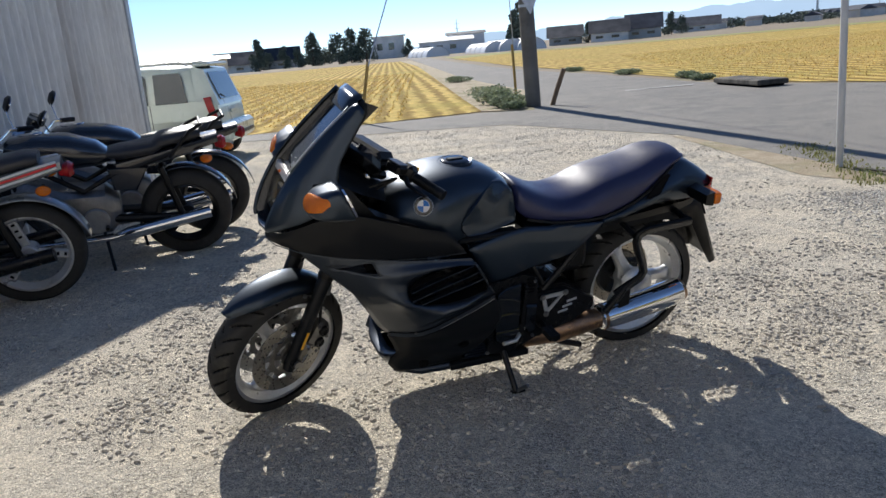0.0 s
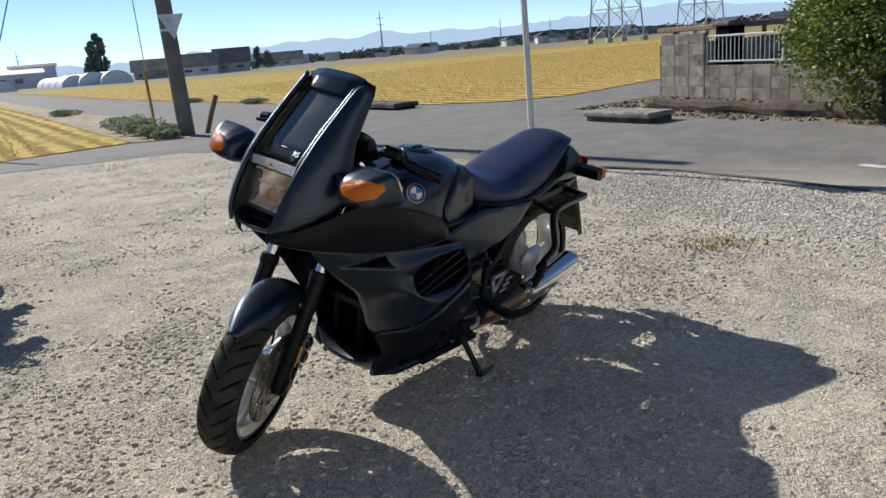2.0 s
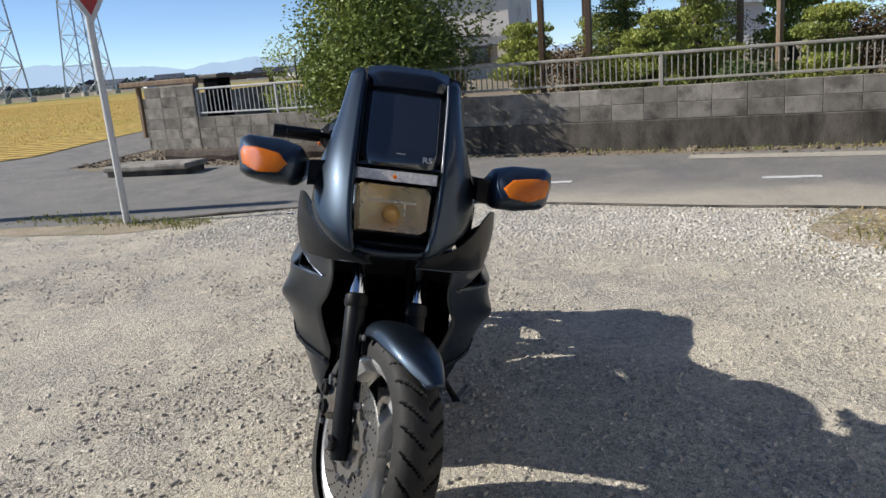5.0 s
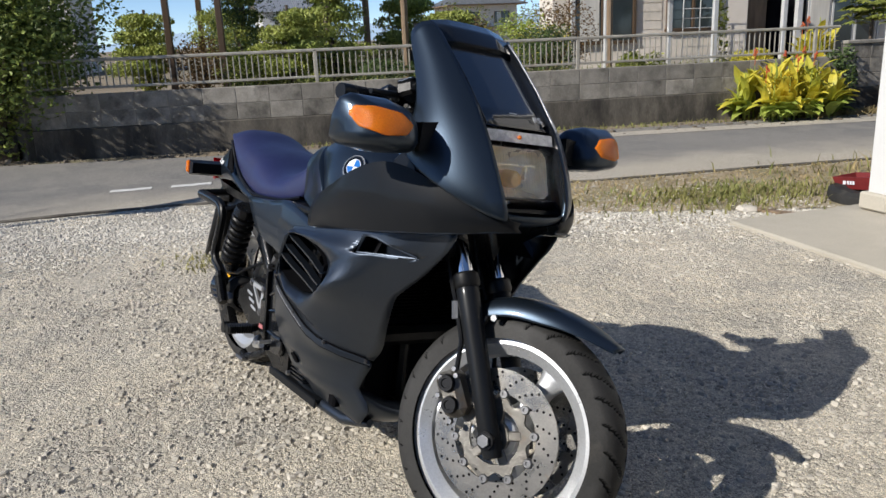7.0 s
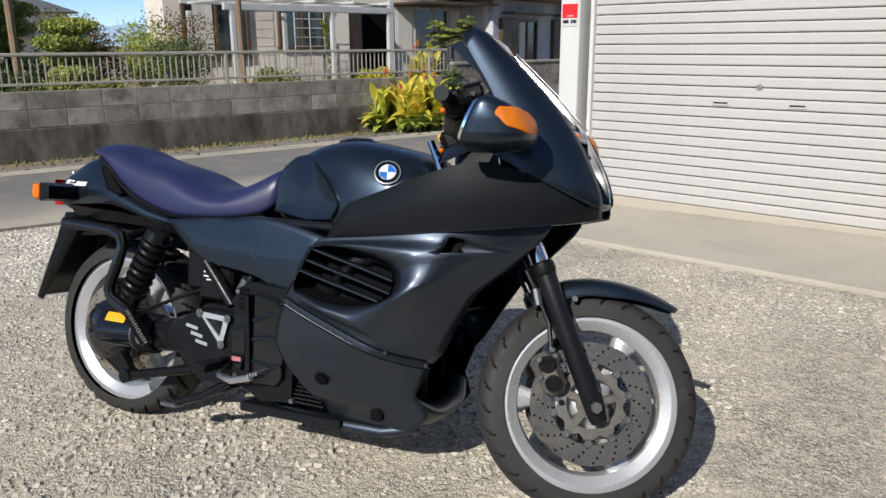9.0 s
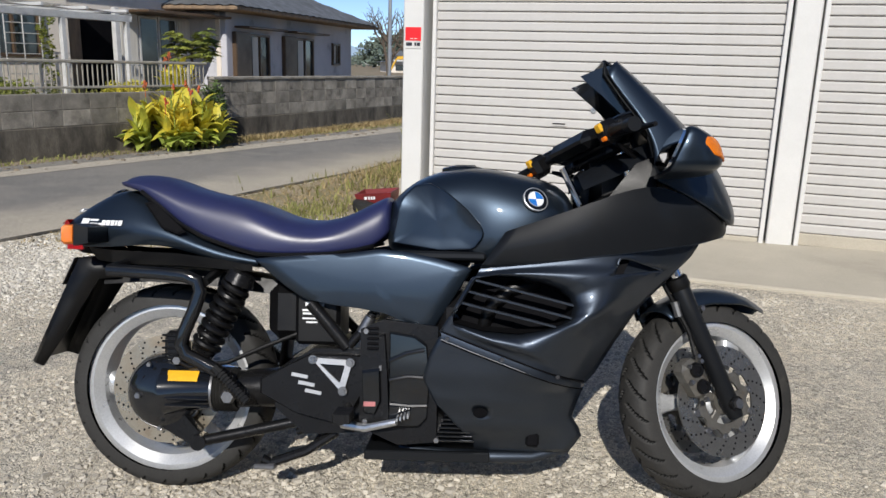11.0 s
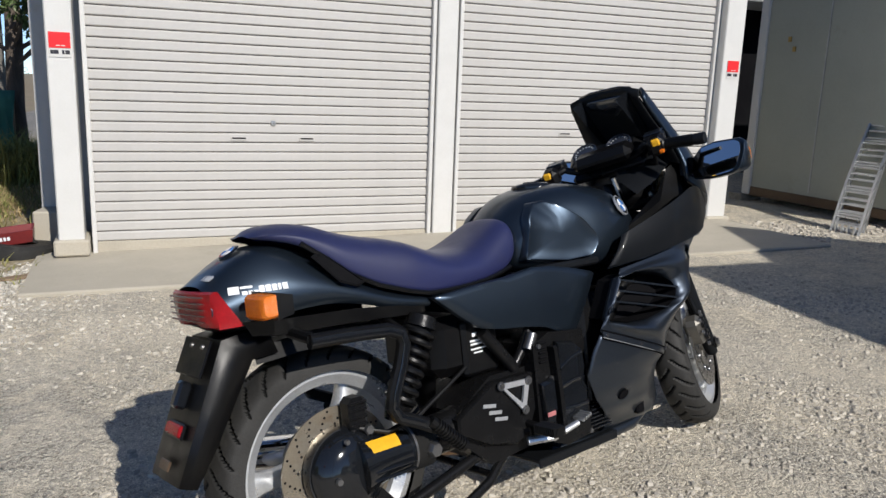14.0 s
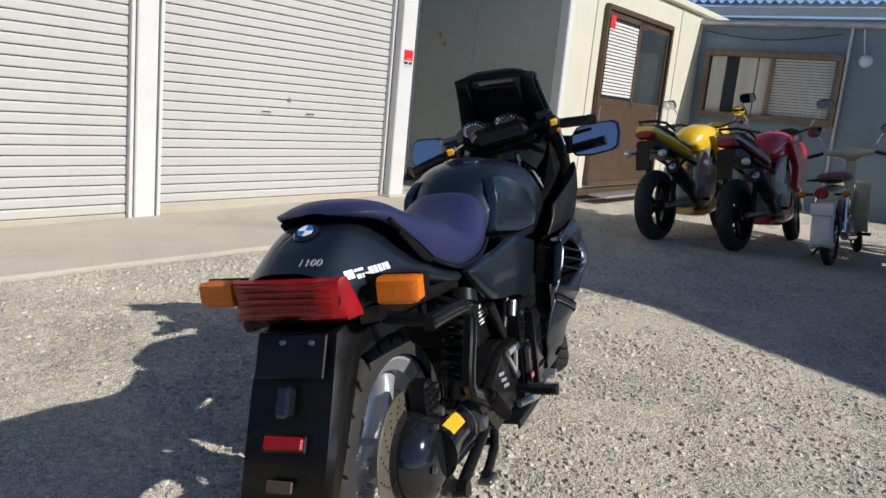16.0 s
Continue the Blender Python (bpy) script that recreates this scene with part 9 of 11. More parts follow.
fw = wheel("front_wheel", 0.276, 0.118, 0.216, BK, FRONT, "silver three-spoke cast front wheel", 3, 0.088)
for sy in (-1, 1):
    disc(0.150, 0.062 * sy, fw, 0.66)
for s in (1, -1):
    y = 0.088 * s
    lg_ = part("fork_leg", Geo().tube([fk(y, -0.045), fk(y, -0.02), fk(y, 0.14), fk(y, 0.24), fk(y, 0.338), fk(y, 0.345)], [0.020, 0.024, 0.0245, 0.0255, 0.0265, 0.024], 20), M_MATT, BK, "black lower fork leg", 40, FRONT)
    part("dust_seal", Geo().tube([fk(y, 0.334), fk(y, 0.342), fk(y, 0.364), fk(y, 0.369)], [0.028, 0.031, 0.030, 0.024], 20), M_PLASTIC, lg_)
    part("stanchion", Geo().tube([fk(y, 0.35), fk(y, 0.74)], 0.0205, 18), M_CHROME, lg_, "chrome fork tube")
    part("axle_clamp", Geo().tube([fk(y * 0.85, -0.005), fk(y * 1.32, -0.005)], 0.020, 16), M_ENGINE, lg_)
    part("axle_nut", Geo().tube([fk(y * 1.3, -0.005), fk(y * 1.42, -0.005)], 0.014, 6), M_STEELDK, lg_)
    part("yellow_mark", Geo().box((0, 0, 0), (0.012, 0.003, 0.07), 0.001, Matrix.Translation(fk(y + 0.026 * s, 0.09)) @ pose(0, 0, 0, 0, -25)), M_YELLOW, lg_) if s > 0 else None
    # caliper behind the leg
    c0 = fk(0.078 * s, 0.105, -0.075)
    cl = part("front_caliper", Geo().box((0, 0, 0), (0.060, 0.060, 0.105), 0.014, Matrix.Translation(c0) @ pose(0, 0, 0, 0, -32)), M_CARRIER, BK, "four-piston front brake caliper", 35, FRONT)
    for dz in (-0.022, 0.022):
        part("piston_cover", Geo().lathe([(0.0, 0.006), (0.010, 0.006), (0.011, 0.009), (0.018, 0.009), (0.021, 0.0)], 20, Matrix.Translation(c0 + Vector((0.010 * (-1 if dz > 0 else 1), 0.031 * s, dz))) @ pose(0, 0, 0, -90 * s)), M_ENGINE, cl, "round piston cover")
    for dx, dz in ((0.0, 0.058), (-0.028, 0.03), (0.02, -0.056), (-0.024, -0.01), (0.008, 0.045)):
        part("bolt", Geo().lathe([(0, 0.008), (0.006, 0.008), (0.008, 0.0)], 6, Matrix.Translation(c0 + Vector((dx, 0.028 * s, dz))) @ pose(0, 0, 0, -90 * s)), M_STEELDK, cl)
    part("brake_hose", Geo().tube([c0 + Vector((0.0, 0.02 * s, 0.055)), c0 + Vector((-0.01, 0.012 * s, 0.12)), fk(0.085 * s, 0.30, -0.035), fk(0.08 * s, 0.42, -0.045), fk(0.06 * s, 0.55, -0.03)], 0.006, 8), M_PLASTIC, BK, "", 40, FRONT)
    part("hose_joint", Geo().tube([fk(0.086 * s, 0.27, -0.04), fk(0.086 * s, 0.31, -0.034)], 0.011, 8), M_STEELDK, BK, "", 40, FRONT)
# front mudguard
rows = []
for k in range(10):
    a = radians(lerp(36, -40, k / 9))                                   # from behind the leg to the tip
    R = 0.292 + 0.010 * math.sin(math.pi * k / 9)
    tip = max(0, (k - 5) / 4)
    wd = lerp(0.068, 0.020, tip ** 2.2)
    dp = lerp(0.062, 0.028, tip) if k > 1 else 0.05
    row = []
    for u, drop in ((0, 0.0), (0.45, 0.002), (0.78, 0.012), (1.0, 0.034), (1.03, dp)):
        rr = R + 0.014 + 0.032 * tip ** 1.5 - drop * (0.8 if k < 9 else 0.5)
        row.append((-rr * math.sin(a), wd * u, rr * math.cos(a)))
    rows.append(row)
fg = part("front_mudguard", skin(rows), M_PAINT, BK, "blue-black pointed front mudguard", 60, FRONT, sub=2)
shell(fg, 0.004)
for s in (1, -1):
    part("mudguard_stay", Geo().tube([fk(0.085 * s, 0.23), fk(0.072 * s, 0.262, 0.03)], 0.009, 8), M_PLASTIC, fg)
    part("stay_bolt", Geo().lathe([(0, 0.006), (0.008, 0.006), (0.009, 0)], 6, Matrix.Translation(fk(0.076 * s, 0.255, 0.05)) @ pose(0, 0, 0, -90 * s)), M_STEELDK, fg)
# yokes, bars and switches
part("lower_yoke", Geo().box((0, 0, 0), (0.07, 0.24, 0.035), 0.012, Matrix.Translation(fk(0, 0.60, -0.02)) @ pose(0, 0, 0, 0, -25)), M_ENGINE, BK, "", 35, FRONT)
part("top_yoke", Geo().box((0, 0, 0), (0.085, 0.25, 0.03), 0.012, Matrix.Translation(fk(0, 0.75, -0.02)) @ pose(0, 0, 0, 0, -25)), M_ENGINE, BK, "black top yoke", 35, FRONT)
part("steering_damper", Geo().tube([(1.18, -0.10, 0.80), (1.12, -0.10, 0.92)], 0.010, 10), M_CHROME, BK, "chrome damper rod")
HB_ = part("handlebar", Geo().tube([fk(-0.10, 0.77, -0.04), fk(-0.14, 0.80, -0.055), fk(-0.19, 0.795, -0.085), fk(-0.300, 0.785, -0.112)][::-1] + [fk(0.10, 0.77, -0.04), fk(0.14, 0.80, -0.055), fk(0.19, 0.795, -0.085), fk(0.300, 0.785, -0.112)], 0.012, 12), M_PLASTIC, BK, "black handlebar", 40, FRONT)
part("bar_cover", Geo().box((0, 0, 0), (0.10, 0.20, 0.05), 0.02, Matrix.Translation(fk(0, 0.80, -0.05)) @ pose(0, 0, 0, 0, -20)), M_PLASTIC, HB_, "padded bar cover")
for s in (1, -1):
    a0, a1 = fk(0.200 * s, 0.792, -0.087), fk(0.300 * s, 0.785, -0.112)
    gr = part("grip", Geo().tube([a0, a0.lerp(a1, 0.06), a0.lerp(a1, 0.10), a1], [0.021, 0.021, 0.0165, 0.0165], 16), M_PLASTIC, BK, "ribbed rubber grip", 40, FRONT)
    g = Geo()
    for i in range(16):
        g.tube([a0.lerp(a1, 0.14 + i * 0.05), a0.lerp(a1, 0.165 + i * 0.05)], 0.0183, 14)
    part("grip_rib", g, M_PLASTIC, gr)
    part("bar_end", Geo().tube([a1, a1 + (a1 - a0).normalized() * 0.030], [0.0185, 0.0175], 16), M_MATT, gr)
    c = fk(0.180 * s, 0.795, -0.082)
    sw = part("switch_block", Geo().box((0, 0, 0), (0.055, 0.055, 0.062), 0.014, Matrix.Translation(c) @ pose(0, 0, 0, 0, -30)), M_PLASTIC, BK, "black switch block with a yellow key", 35, FRONT)
    part("yellow_key", Geo().box((0, 0, 0), (0.012, 0.026, 0.024), 0.004, Matrix.Translation(c + Vector((-0.030, 0.004 * s, 0.004))) @ pose(0, 0, 0, 0, -30)), M_YELLOW, sw, "yellow switch key")
    part("orange_key", Geo().box((0, 0, 0), (0.012, 0.016, 0.012), 0.003, Matrix.Translation(c + Vector((-0.024, 0.016 * s, -0.026))) @ pose(0, 0, 0, 0, -30)), M_AMBER, sw)
    lv = part("lever", Geo().tube([c + Vector((0.03, 0.02 * s, 0)), c + Vector((0.055, 0.06 * s, 0.0)), c + Vector((0.042, 0.135 * s, -0.015))], [0.009, 0.008, 0.006], 10), M_PLASTIC, BK, "black lever", 40, FRONT)
    mc = part("master_cylinder", Geo().box((0, 0, 0), (0.05, 0.065, 0.035), 0.008, Matrix.Translation(c + Vector((0.045, -0.01 * s, 0.028))) @ pose(0, 0, 0, 0, -20)), M_PLASTIC, BK, "black fluid reservoir", 35, FRONT)
    part("reservoir_lid", Geo().box((0, 0, 0), (0.046, 0.06, 0.006), 0.003, Matrix.Translation(c + Vector((0.041, -0.01 * s, 0.047))) @ pose(0, 0, 0, 0, -20)), M_SATIN, mc)
    for i in range(2):
        part("cable", Geo().tube([c + Vector((0.03, -0.02 * s, -0.02)), fk(0.13 * s, 0.70 - 0.03 * i, 0.03), fk(0.07 * s, 0.60 - 0.05 * i, 0.01), fk(0.02 * s, 0.50, 0.0)], 0.0055, 8), M_PLASTIC, BK, "black control cable", 40, FRONT)
# instruments
ins = part("instrument_panel", Geo().box((0, 0, 0), (0.05, 0.26, 0.10), 0.03, Matrix.Translation((1.262, 0.0, 1.020)) @ pose(0, 0, 0, 0, 42)), M_PLASTIC, BK, "black instrument cluster", 35, Matrix.Translation((1.24, 0.018, 1.0)) @ Matrix.Rotation(radians(22), 4, Vector((-0.42, 0, 0.907))) @ Matrix.Translation((-1.262, 0, -1.02)))
for y, r in ((0.062, 0.044), (-0.058, 0.044)):
    gm = frame_to((1.243, y, 1.036), (0, -1, 0), (0.70, 0, 0.72))
    dl = part("dial", Geo().lathe([(0, 0.004), (r - 0.004, 0.004), (r - 0.003, 0.010), (r, 0.010), (r, -0.01)], 32), M_GAUGE, ins, "round dial", m=gm)
    for i in range(15):
        a = radians(225 - 270 * i / 14)
        part("tick", Geo().box((0, 0, 0), (0.007, 0.0018, 0.0006), 0, Matrix.Translation((math.cos(a) * (r - 0.010), math.sin(a) * (r - 0.010), 0.0046)) @ pose(0, 0, 0, 0, 0, math.degrees(a))), M_LETTER, dl)
    part("needle", Geo().box((0, 0, 0), (r * 0.8, 0.002, 0.001), 0, Matrix.Translation((-0.008, -0.010, 0.006)) @ pose(0, 0, 0, 0, 0, 225)), M_FLOWER, dl)
part("cockpit_tray", skin([[(1.16, 0, 0.90), (1.16, 0.10, 0.90), (1.17, 0.15, 0.86)], [(1.26, 0, 0.96), (1.26, 0.11, 0.955), (1.26, 0.16, 0.90)], [(1.36, 0, 1.00), (1.36, 0.12, 0.995), (1.36, 0.155, 0.96)]]), M_MATT, BK, smooth=50)
part("instrument_bracket", Geo().box((1.265, 0, 0.895), (0.13, 0.17, 0.15), 0.03).box((1.19, 0, 0.86), (0.06, 0.09, 0.12), 0.02), M_PLASTIC, BK, "black bracket behind the instruments", 40)
# mirrors with turn signals
MIR = [(0.222, 0.905), (0.240, 0.885), (0.30, 0.883), (0.372, 0.895), (0.392, 0.908), (0.398, 0.955), (0.393, 0.990), (0.372, 1.002), (0.29, 1.0), (0.240, 0.987), (0.220, 0.955)]
POD = ((1.350, 0.94), (1.3495, 0.985), (1.354, 1.0), (1.374, 0.985), (1.396, 0.94), (1.416, 0.87), (1.433, 0.77), (1.446, 0.64), (1.455, 0.48), (1.460, 0.30), (1.462, 0.12))


def pod_x(k):
    """How far forward the mirror's pod stands at a share of its outline."""
    for (x0, k0), (x1, k1) in zip(POD[2:], POD[3:]):
        if k >= k1:
            return lerp(x0, x1, min(1, max(0, (k0 - k) / (k0 - k1))))
    return POD[-1][0]


lean_of = lambda x: lerp(0.42, -0.34, min(1, max(0, (x - 1.354) / 0.07)))
for s in (1, -1):
    off = 0.02 if s < 0 else -0.012
    ol = along([(y + off, z) for y, z in MIR], 44)
    sec = [[(x + lean_of(x) * (lerp(0.946, z, k) - 0.945), lerp(0.285 + off, y, k) * s, lerp(0.946, z, k)) for y, z in ol] for x, k in POD]
    mr = part("mirror", Geo().rings(sec, True, True), M_PAINT, BK, "blue-black mirror housing with a turn signal", 50)
    am = along([(0.262, 0.950), (0.285, 0.972), (0.345, 0.981), (0.378, 0.978), (0.387, 0.960), (0.374, 0.936), (0.330, 0.923), (0.280, 0.928)], 36)
    lens = []
    for k, up in ((1.0, -0.004), (1.0, 0.002), (0.95, 0.004), (0.75, 0.0045), (0.5, 0.0045), (0.2, 0.0045)):
        ring = []
        for y, z in am:
            y, z = lerp(0.328, y, k), lerp(0.952, z, k)
            q = (abs((y - 0.285) / (0.112 if y > 0.285 else 0.064)) ** 4 + abs((z - 0.945) / 0.058) ** 4) ** 0.25
            x = pod_x(q)
            ring.append((x + up + lean_of(x) * (z - 0.945), (y + off) * s, z))
        lens.append(ring)
    part("amber_lens", Geo().rings(lens, True, True), M_AMBER, mr, "amber turn signal lens", 50)
    gm = along([(lerp(0.312, y, 0.90), lerp(0.946, z, 0.89)) for y, z in MIR], 40)
    part("mirror_glass", Geo().rings([[(x + 0.42 * (z - 0.945), (y + off) * s, z) for y, z in gm] for x in (1.337, 1.344)], True, True), M_MIRROR, mr, "mirror glass reflecting the sky")
    part("mirror_arm", Geo().rings([[(1.355, 0.185 * s, 0.905), (1.420, 0.190 * s, 0.905), (1.420, 0.188 * s, 0.965), (1.365, 0.182 * s, 0.960)], [(1.362, 0.232 * s, 0.895), (1.418, 0.236 * s, 0.898), (1.418, 0.234 * s, 0.960), (1.368, 0.232 * s, 0.958)]], True, True), M_MATT, mr, "matt black mirror foot")

# ---- other motorcycles parked on the lot ----
def gloss(name, c, rough=0.22, metal=0.0, coat=0.8):
    return mat(name, c, tuple(x * 0.85 for x in c), 4, rough, metal, bump=0.01, grain=200, fine=0.04, coat=coat, rvar=0.05)


M_YPAINT, M_RPAINT, M_DKRED = gloss("yellow_paint", (0.80, 0.50, 0.012)), gloss("red_paint", (0.60, 0.012, 0.022)), gloss("dark_red_paint", (0.085, 0.006, 0.010))
M_CUBPAINT, M_WHITEGLOSS, M_BLACKPAINT = gloss("cream_enamel", (0.64, 0.60, 0.36)), gloss("white_enamel", (0.66, 0.67, 0.66)), gloss("black_enamel", (0.010, 0.013, 0.020))
M_GREYPAINT, M_GREENPAINT = gloss("silver_grey_paint", (0.24, 0.26, 0.28), 0.3, 0.4), gloss("dark_green_paint", (0.016, 0.045, 0.035))
M_BLACKSEAT = mat("black_vinyl", (0.034, 0.034, 0.037), (0.024, 0.024, 0.027), 6, 0.42, bump=0.12, grain=300)
M_REDSEAT = mat("red_vinyl", (0.26, 0.05, 0.035), (0.20, 0.04, 0.03), 6, 0.5, bump=0.12, grain=300)
M_CLEARLENS = mat("clear_lens", (0.72, 0.72, 0.70), (0.55, 0.55, 0.54), 40, 0.1, 0.3, bump=0.3, grain=300)
M_ENGSILVER = mat("silver_engine", (0.40, 0.40, 0.40), (0.28, 0.28, 0.28), 12, 0.4, 0.7, bump=0.15, grain=160)


def round_y(g, r, y0, y1, x, z, seg=24, soft=0.006):
    """A round body lying across, from y0 to y1."""
    g.lathe([(0, y0), (r - soft, y0), (r, y0 + soft), (r, y1 - soft), (r - soft, y1), (0, y1)], seg, Matrix.Translation((x, 0, z)) @ pose(0, 0, 0, 90) @ Matrix.Scale(-1, 4, (0, 0, 1)))
    return g


def plain_wheel(parent, m, r, w, rim, spokes, rim_mat, name, slots=False):
    g = Geo()
    h = w * 0.36
    g.lathe([(rim, h), (rim - 0.02, h - 0.012), (rim - 0.03, 0), (rim - 0.02, -h + 0.012), (rim, -h), (rim - 0.014, -h), (rim - 0.04, 0), (rim - 0.014, h)], 48, pose(0, 0, 0, 90), True)
    wh = part(name, g, rim_mat, parent, "", 30, m)
    part("tyre", Geo().lathe([(rim + (r - rim) * max(0, math.cos(a)) ** 0.55, w / 2 * math.sin(a)) for a in (math.pi * (i / 14 - 0.5) for i in range(15))], 72, pose(0, 0, 0, 90)), M_RUBBER, wh, "black tyre")
    part("hub", round_y(Geo(), 0.05, -0.06, 0.06, 0, 0), rim_mat, wh)
    for k in range(spokes):
        a = 2 * math.pi * k / spokes + 0.3
        d = Vector((math.sin(a), 0, math.cos(a)))
        g = Geo()
        if spokes > 8:
            s = 0.03 * (1 if k % 2 else -1)
            g.tube([d * 0.045 + Vector((0, s, 0)), Vector((math.sin(a + 0.2), 0, math.cos(a + 0.2))) * (rim - 0.03)], 0.002, 5)
        else:
            g.box((0, 0, (rim - 0.03 + 0.04) / 2), (0.05 if slots else 0.035, 0.03, rim - 0.05), 0.006, Matrix.Rotation(a, 4, "Y"))
        sp = part("spoke", g, rim_mat, wh)
        if slots:
            for q in (0.45, 0.62, 0.79):
                part("slot", Geo().box((0, 0, rim * q), (0.026, 0.034, 0.018), 0.004, Matrix.Rotation(a, 4, "Y")), M_BLACKVOID, sp)
    return wh


def hull(rows, n=14, power=2.6):
    """A closed body: rows of x, middle height, half height, half width."""
    g = Geo()
    rings = []
    for x, zc, hz, hy in rows:
        ring = []
        for i in range(n):
            a = 2 * math.pi * i / n
            c, s = math.cos(a), math.sin(a)
            ring.append((x, hy * math.copysign(abs(c) ** (2 / power), c), zc + hz * math.copysign(abs(s) ** (2 / power), s)))
        rings.append(ring)
    return g.rings(rings, True, True)


def mirror_on(parent, base, head, turn=0.0, round_=True, w=0.06, h=0.045):
    """A mirror on a bent stem, its glass looking back."""
    st = part("mirror", Geo().tube([base, lerp(Vector(base), Vector(head), 0.5) + Vector((0.02, 0, 0.03)), head], 0.005, 8), M_CHROME, parent, "mirror on a thin stem")
    mm = Matrix.Translation(head) @ pose(0, 0, 0, 0, -24, turn)
    ring = [(math.copysign(abs(math.cos(a)) ** (1.0 if round_ else 0.55), math.cos(a)) * w, math.copysign(abs(math.sin(a)) ** (1.0 if round_ else 0.55), math.sin(a)) * h) for a in (2 * math.pi * i / 20 for i in range(20))]
    part("housing", Geo().rings([[(-0.012, y, z) for y, z in ring], [(0.004, y * 1.03, z * 1.03) for y, z in ring], [(0.022, y * 0.6, z * 0.6) for y, z in ring]], True, True, mm), M_PLASTIC, st)
    part("glass", Geo().rings([[(-0.0165, y * 0.93, z * 0.93) for y, z in ring], [(-0.0125, y * 0.93, z * 0.93) for y, z in ring]], True, True, mm), M_MIRROR, st, "mirror glass")


def indicator(parent, p, q, mt=None, r=0.03):
    s = part("indicator", Geo().tube([p, q], 0.009, 8), M_PLASTIC, parent, "indicator on a short stalk")
    part("lens", Geo().ball(q, (r * 1.2, r, r * 0.85), 14, 8), mt or M_AMBER, s)


def parked(x, y, label, body, tail, seat_mt, rear=(0.31, 0.15, 0.215), rim_mt=M_PLASTIC, spokes=5, style="sport", turn=208.0, lean=9.0, base=1.40, lens=None, steer=14.0):
    """A standing motorcycle, origin under its rear wheel, x ahead."""
    M = Matrix.Translation((x, y, gz(x))) @ pose(0, 0, 0, 0, 0, turn) @ pose(0, 0, 0, -lean)
    b = thing("motorcycle", M, label, "motorcycle", "motorcycles parked in a row")
    r, w, rim = rear
    plain_wheel(b, Matrix.Translation((0, 0, r)), r, w, rim, spokes, rim_mt, "rear_wheel", style == "striped")
    fork = Matrix.Translation((base, 0, 0.30)) @ Matrix.Rotation(radians(steer), 4, Vector((-0.42, 0, 0.907)))
    plain_wheel(b, fork, 0.30, 0.12, 0.215, spokes, rim_mt, "front_wheel", style == "striped")
    for s in (-1, 1):
        part("fork_leg", Geo().tube([fork @ Vector((0, s * 0.095, -0.02)), fork @ Vector((-0.10, s * 0.095, 0.22)), fork @ Vector((-0.29, s * 0.095, 0.62))], [0.028, 0.028, 0.02], 12), M_ENGSILVER, b)
        part("swing_arm", Geo().tube([(0.0, s * 0.10, r), (0.22, s * 0.11, r + 0.02), (0.5, s * 0.10, 0.36)], [0.022, 0.028, 0.03], 10), M_ENGSILVER if style == "sport" else M_PLASTIC, b)
        part("footrest", Geo().tube([(0.52, s * 0.12, 0.34), (0.52, s * 0.25, 0.34)], 0.013, 8), M_PLASTIC, b)
    g = Geo()
    arc = [math.radians(a) for a in range(-40, 100, 14)]
    g.rings([[fork @ Vector((0.335 * math.sin(a) * -1 + 0.02, y0, 0.335 * math.cos(a))) for y0 in (-0.065, -0.05, 0.0, 0.05, 0.065)] for a in arc], False, False)
    part("front_mudguard", g, body if style == "sport" else M_BLACKPAINT, b)
    # engine and frame
    part("engine", hull([(0.42, 0.42, 0.08, 0.10), (0.5, 0.42, 0.16, 0.155), (0.75, 0.42, 0.18, 0.165), (0.95, 0.50, 0.18, 0.13), (1.05, 0.55, 0.10, 0.09)], 12, 4), M_ENGSILVER if style == "sport" else M_STEELDK, b)
    for s in (-1, 1):
        g = round_y(Geo(), 0.085, 0.16 * s if s > 0 else -0.195, 0.195 if s > 0 else -0.16, 0.58, 0.38)
        part("engine_cover", g, M_ENGSILVER, b, "round silver engine cover")
        part("frame_rail", Geo().tube([(0.05, s * 0.11, 0.76), (0.45, s * 0.13, 0.66), (0.62, s * 0.14, 0.58), (0.98, s * 0.10, 0.82), (1.10, 0, 0.88)], 0.018, 8), M_PLASTIC, b)
        part("down_tube", Geo().tube([(1.06, s * 0.04, 0.80), (0.98, s * 0.12, 0.42), (0.86, s * 0.13, 0.24), (0.5, s * 0.13, 0.25)], 0.016, 8), M_PLASTIC, b)
        part("shock", Geo().tube([(0.04, s * 0.125, r + 0.03), (0.13, s * 0.13, 0.68)], 0.022, 10), M_PLASTIC, b)
    part("side_stand", Geo().tube([(0.55, 0.13, 0.28), (0.52, 0.30, 0.055)], 0.011, 8), M_PLASTIC, b)
    if style != "sport":
        g = Geo()
        for i in range(5):
            g.box((0.83 + i * 0.012, 0, 0.44 + i * 0.03), (0.2, 0.33, 0.008), 0.002)
        part("cylinder_fins", g, M_ENGINE, b)
    # tank, seat and tail
    tank = [(0.48, 0.80, 0.03, 0.08), (0.53, 0.83, 0.09, 0.12), (0.64, 0.86, 0.13, 0.15), (0.80, 0.88, 0.14, 0.165), (0.95, 0.89, 0.12, 0.155), (1.04, 0.88, 0.07, 0.10)] if style == "sport" else \
        [(0.42, 0.78, 0.03, 0.09), (0.50, 0.80, 0.08, 0.125), (0.66, 0.83, 0.115, 0.145), (0.85, 0.85, 0.12, 0.15), (1.0, 0.86, 0.10, 0.13), (1.07, 0.86, 0.05, 0.08)]
    tk = part("tank", hull(tank, 18), body, b, "", 60)
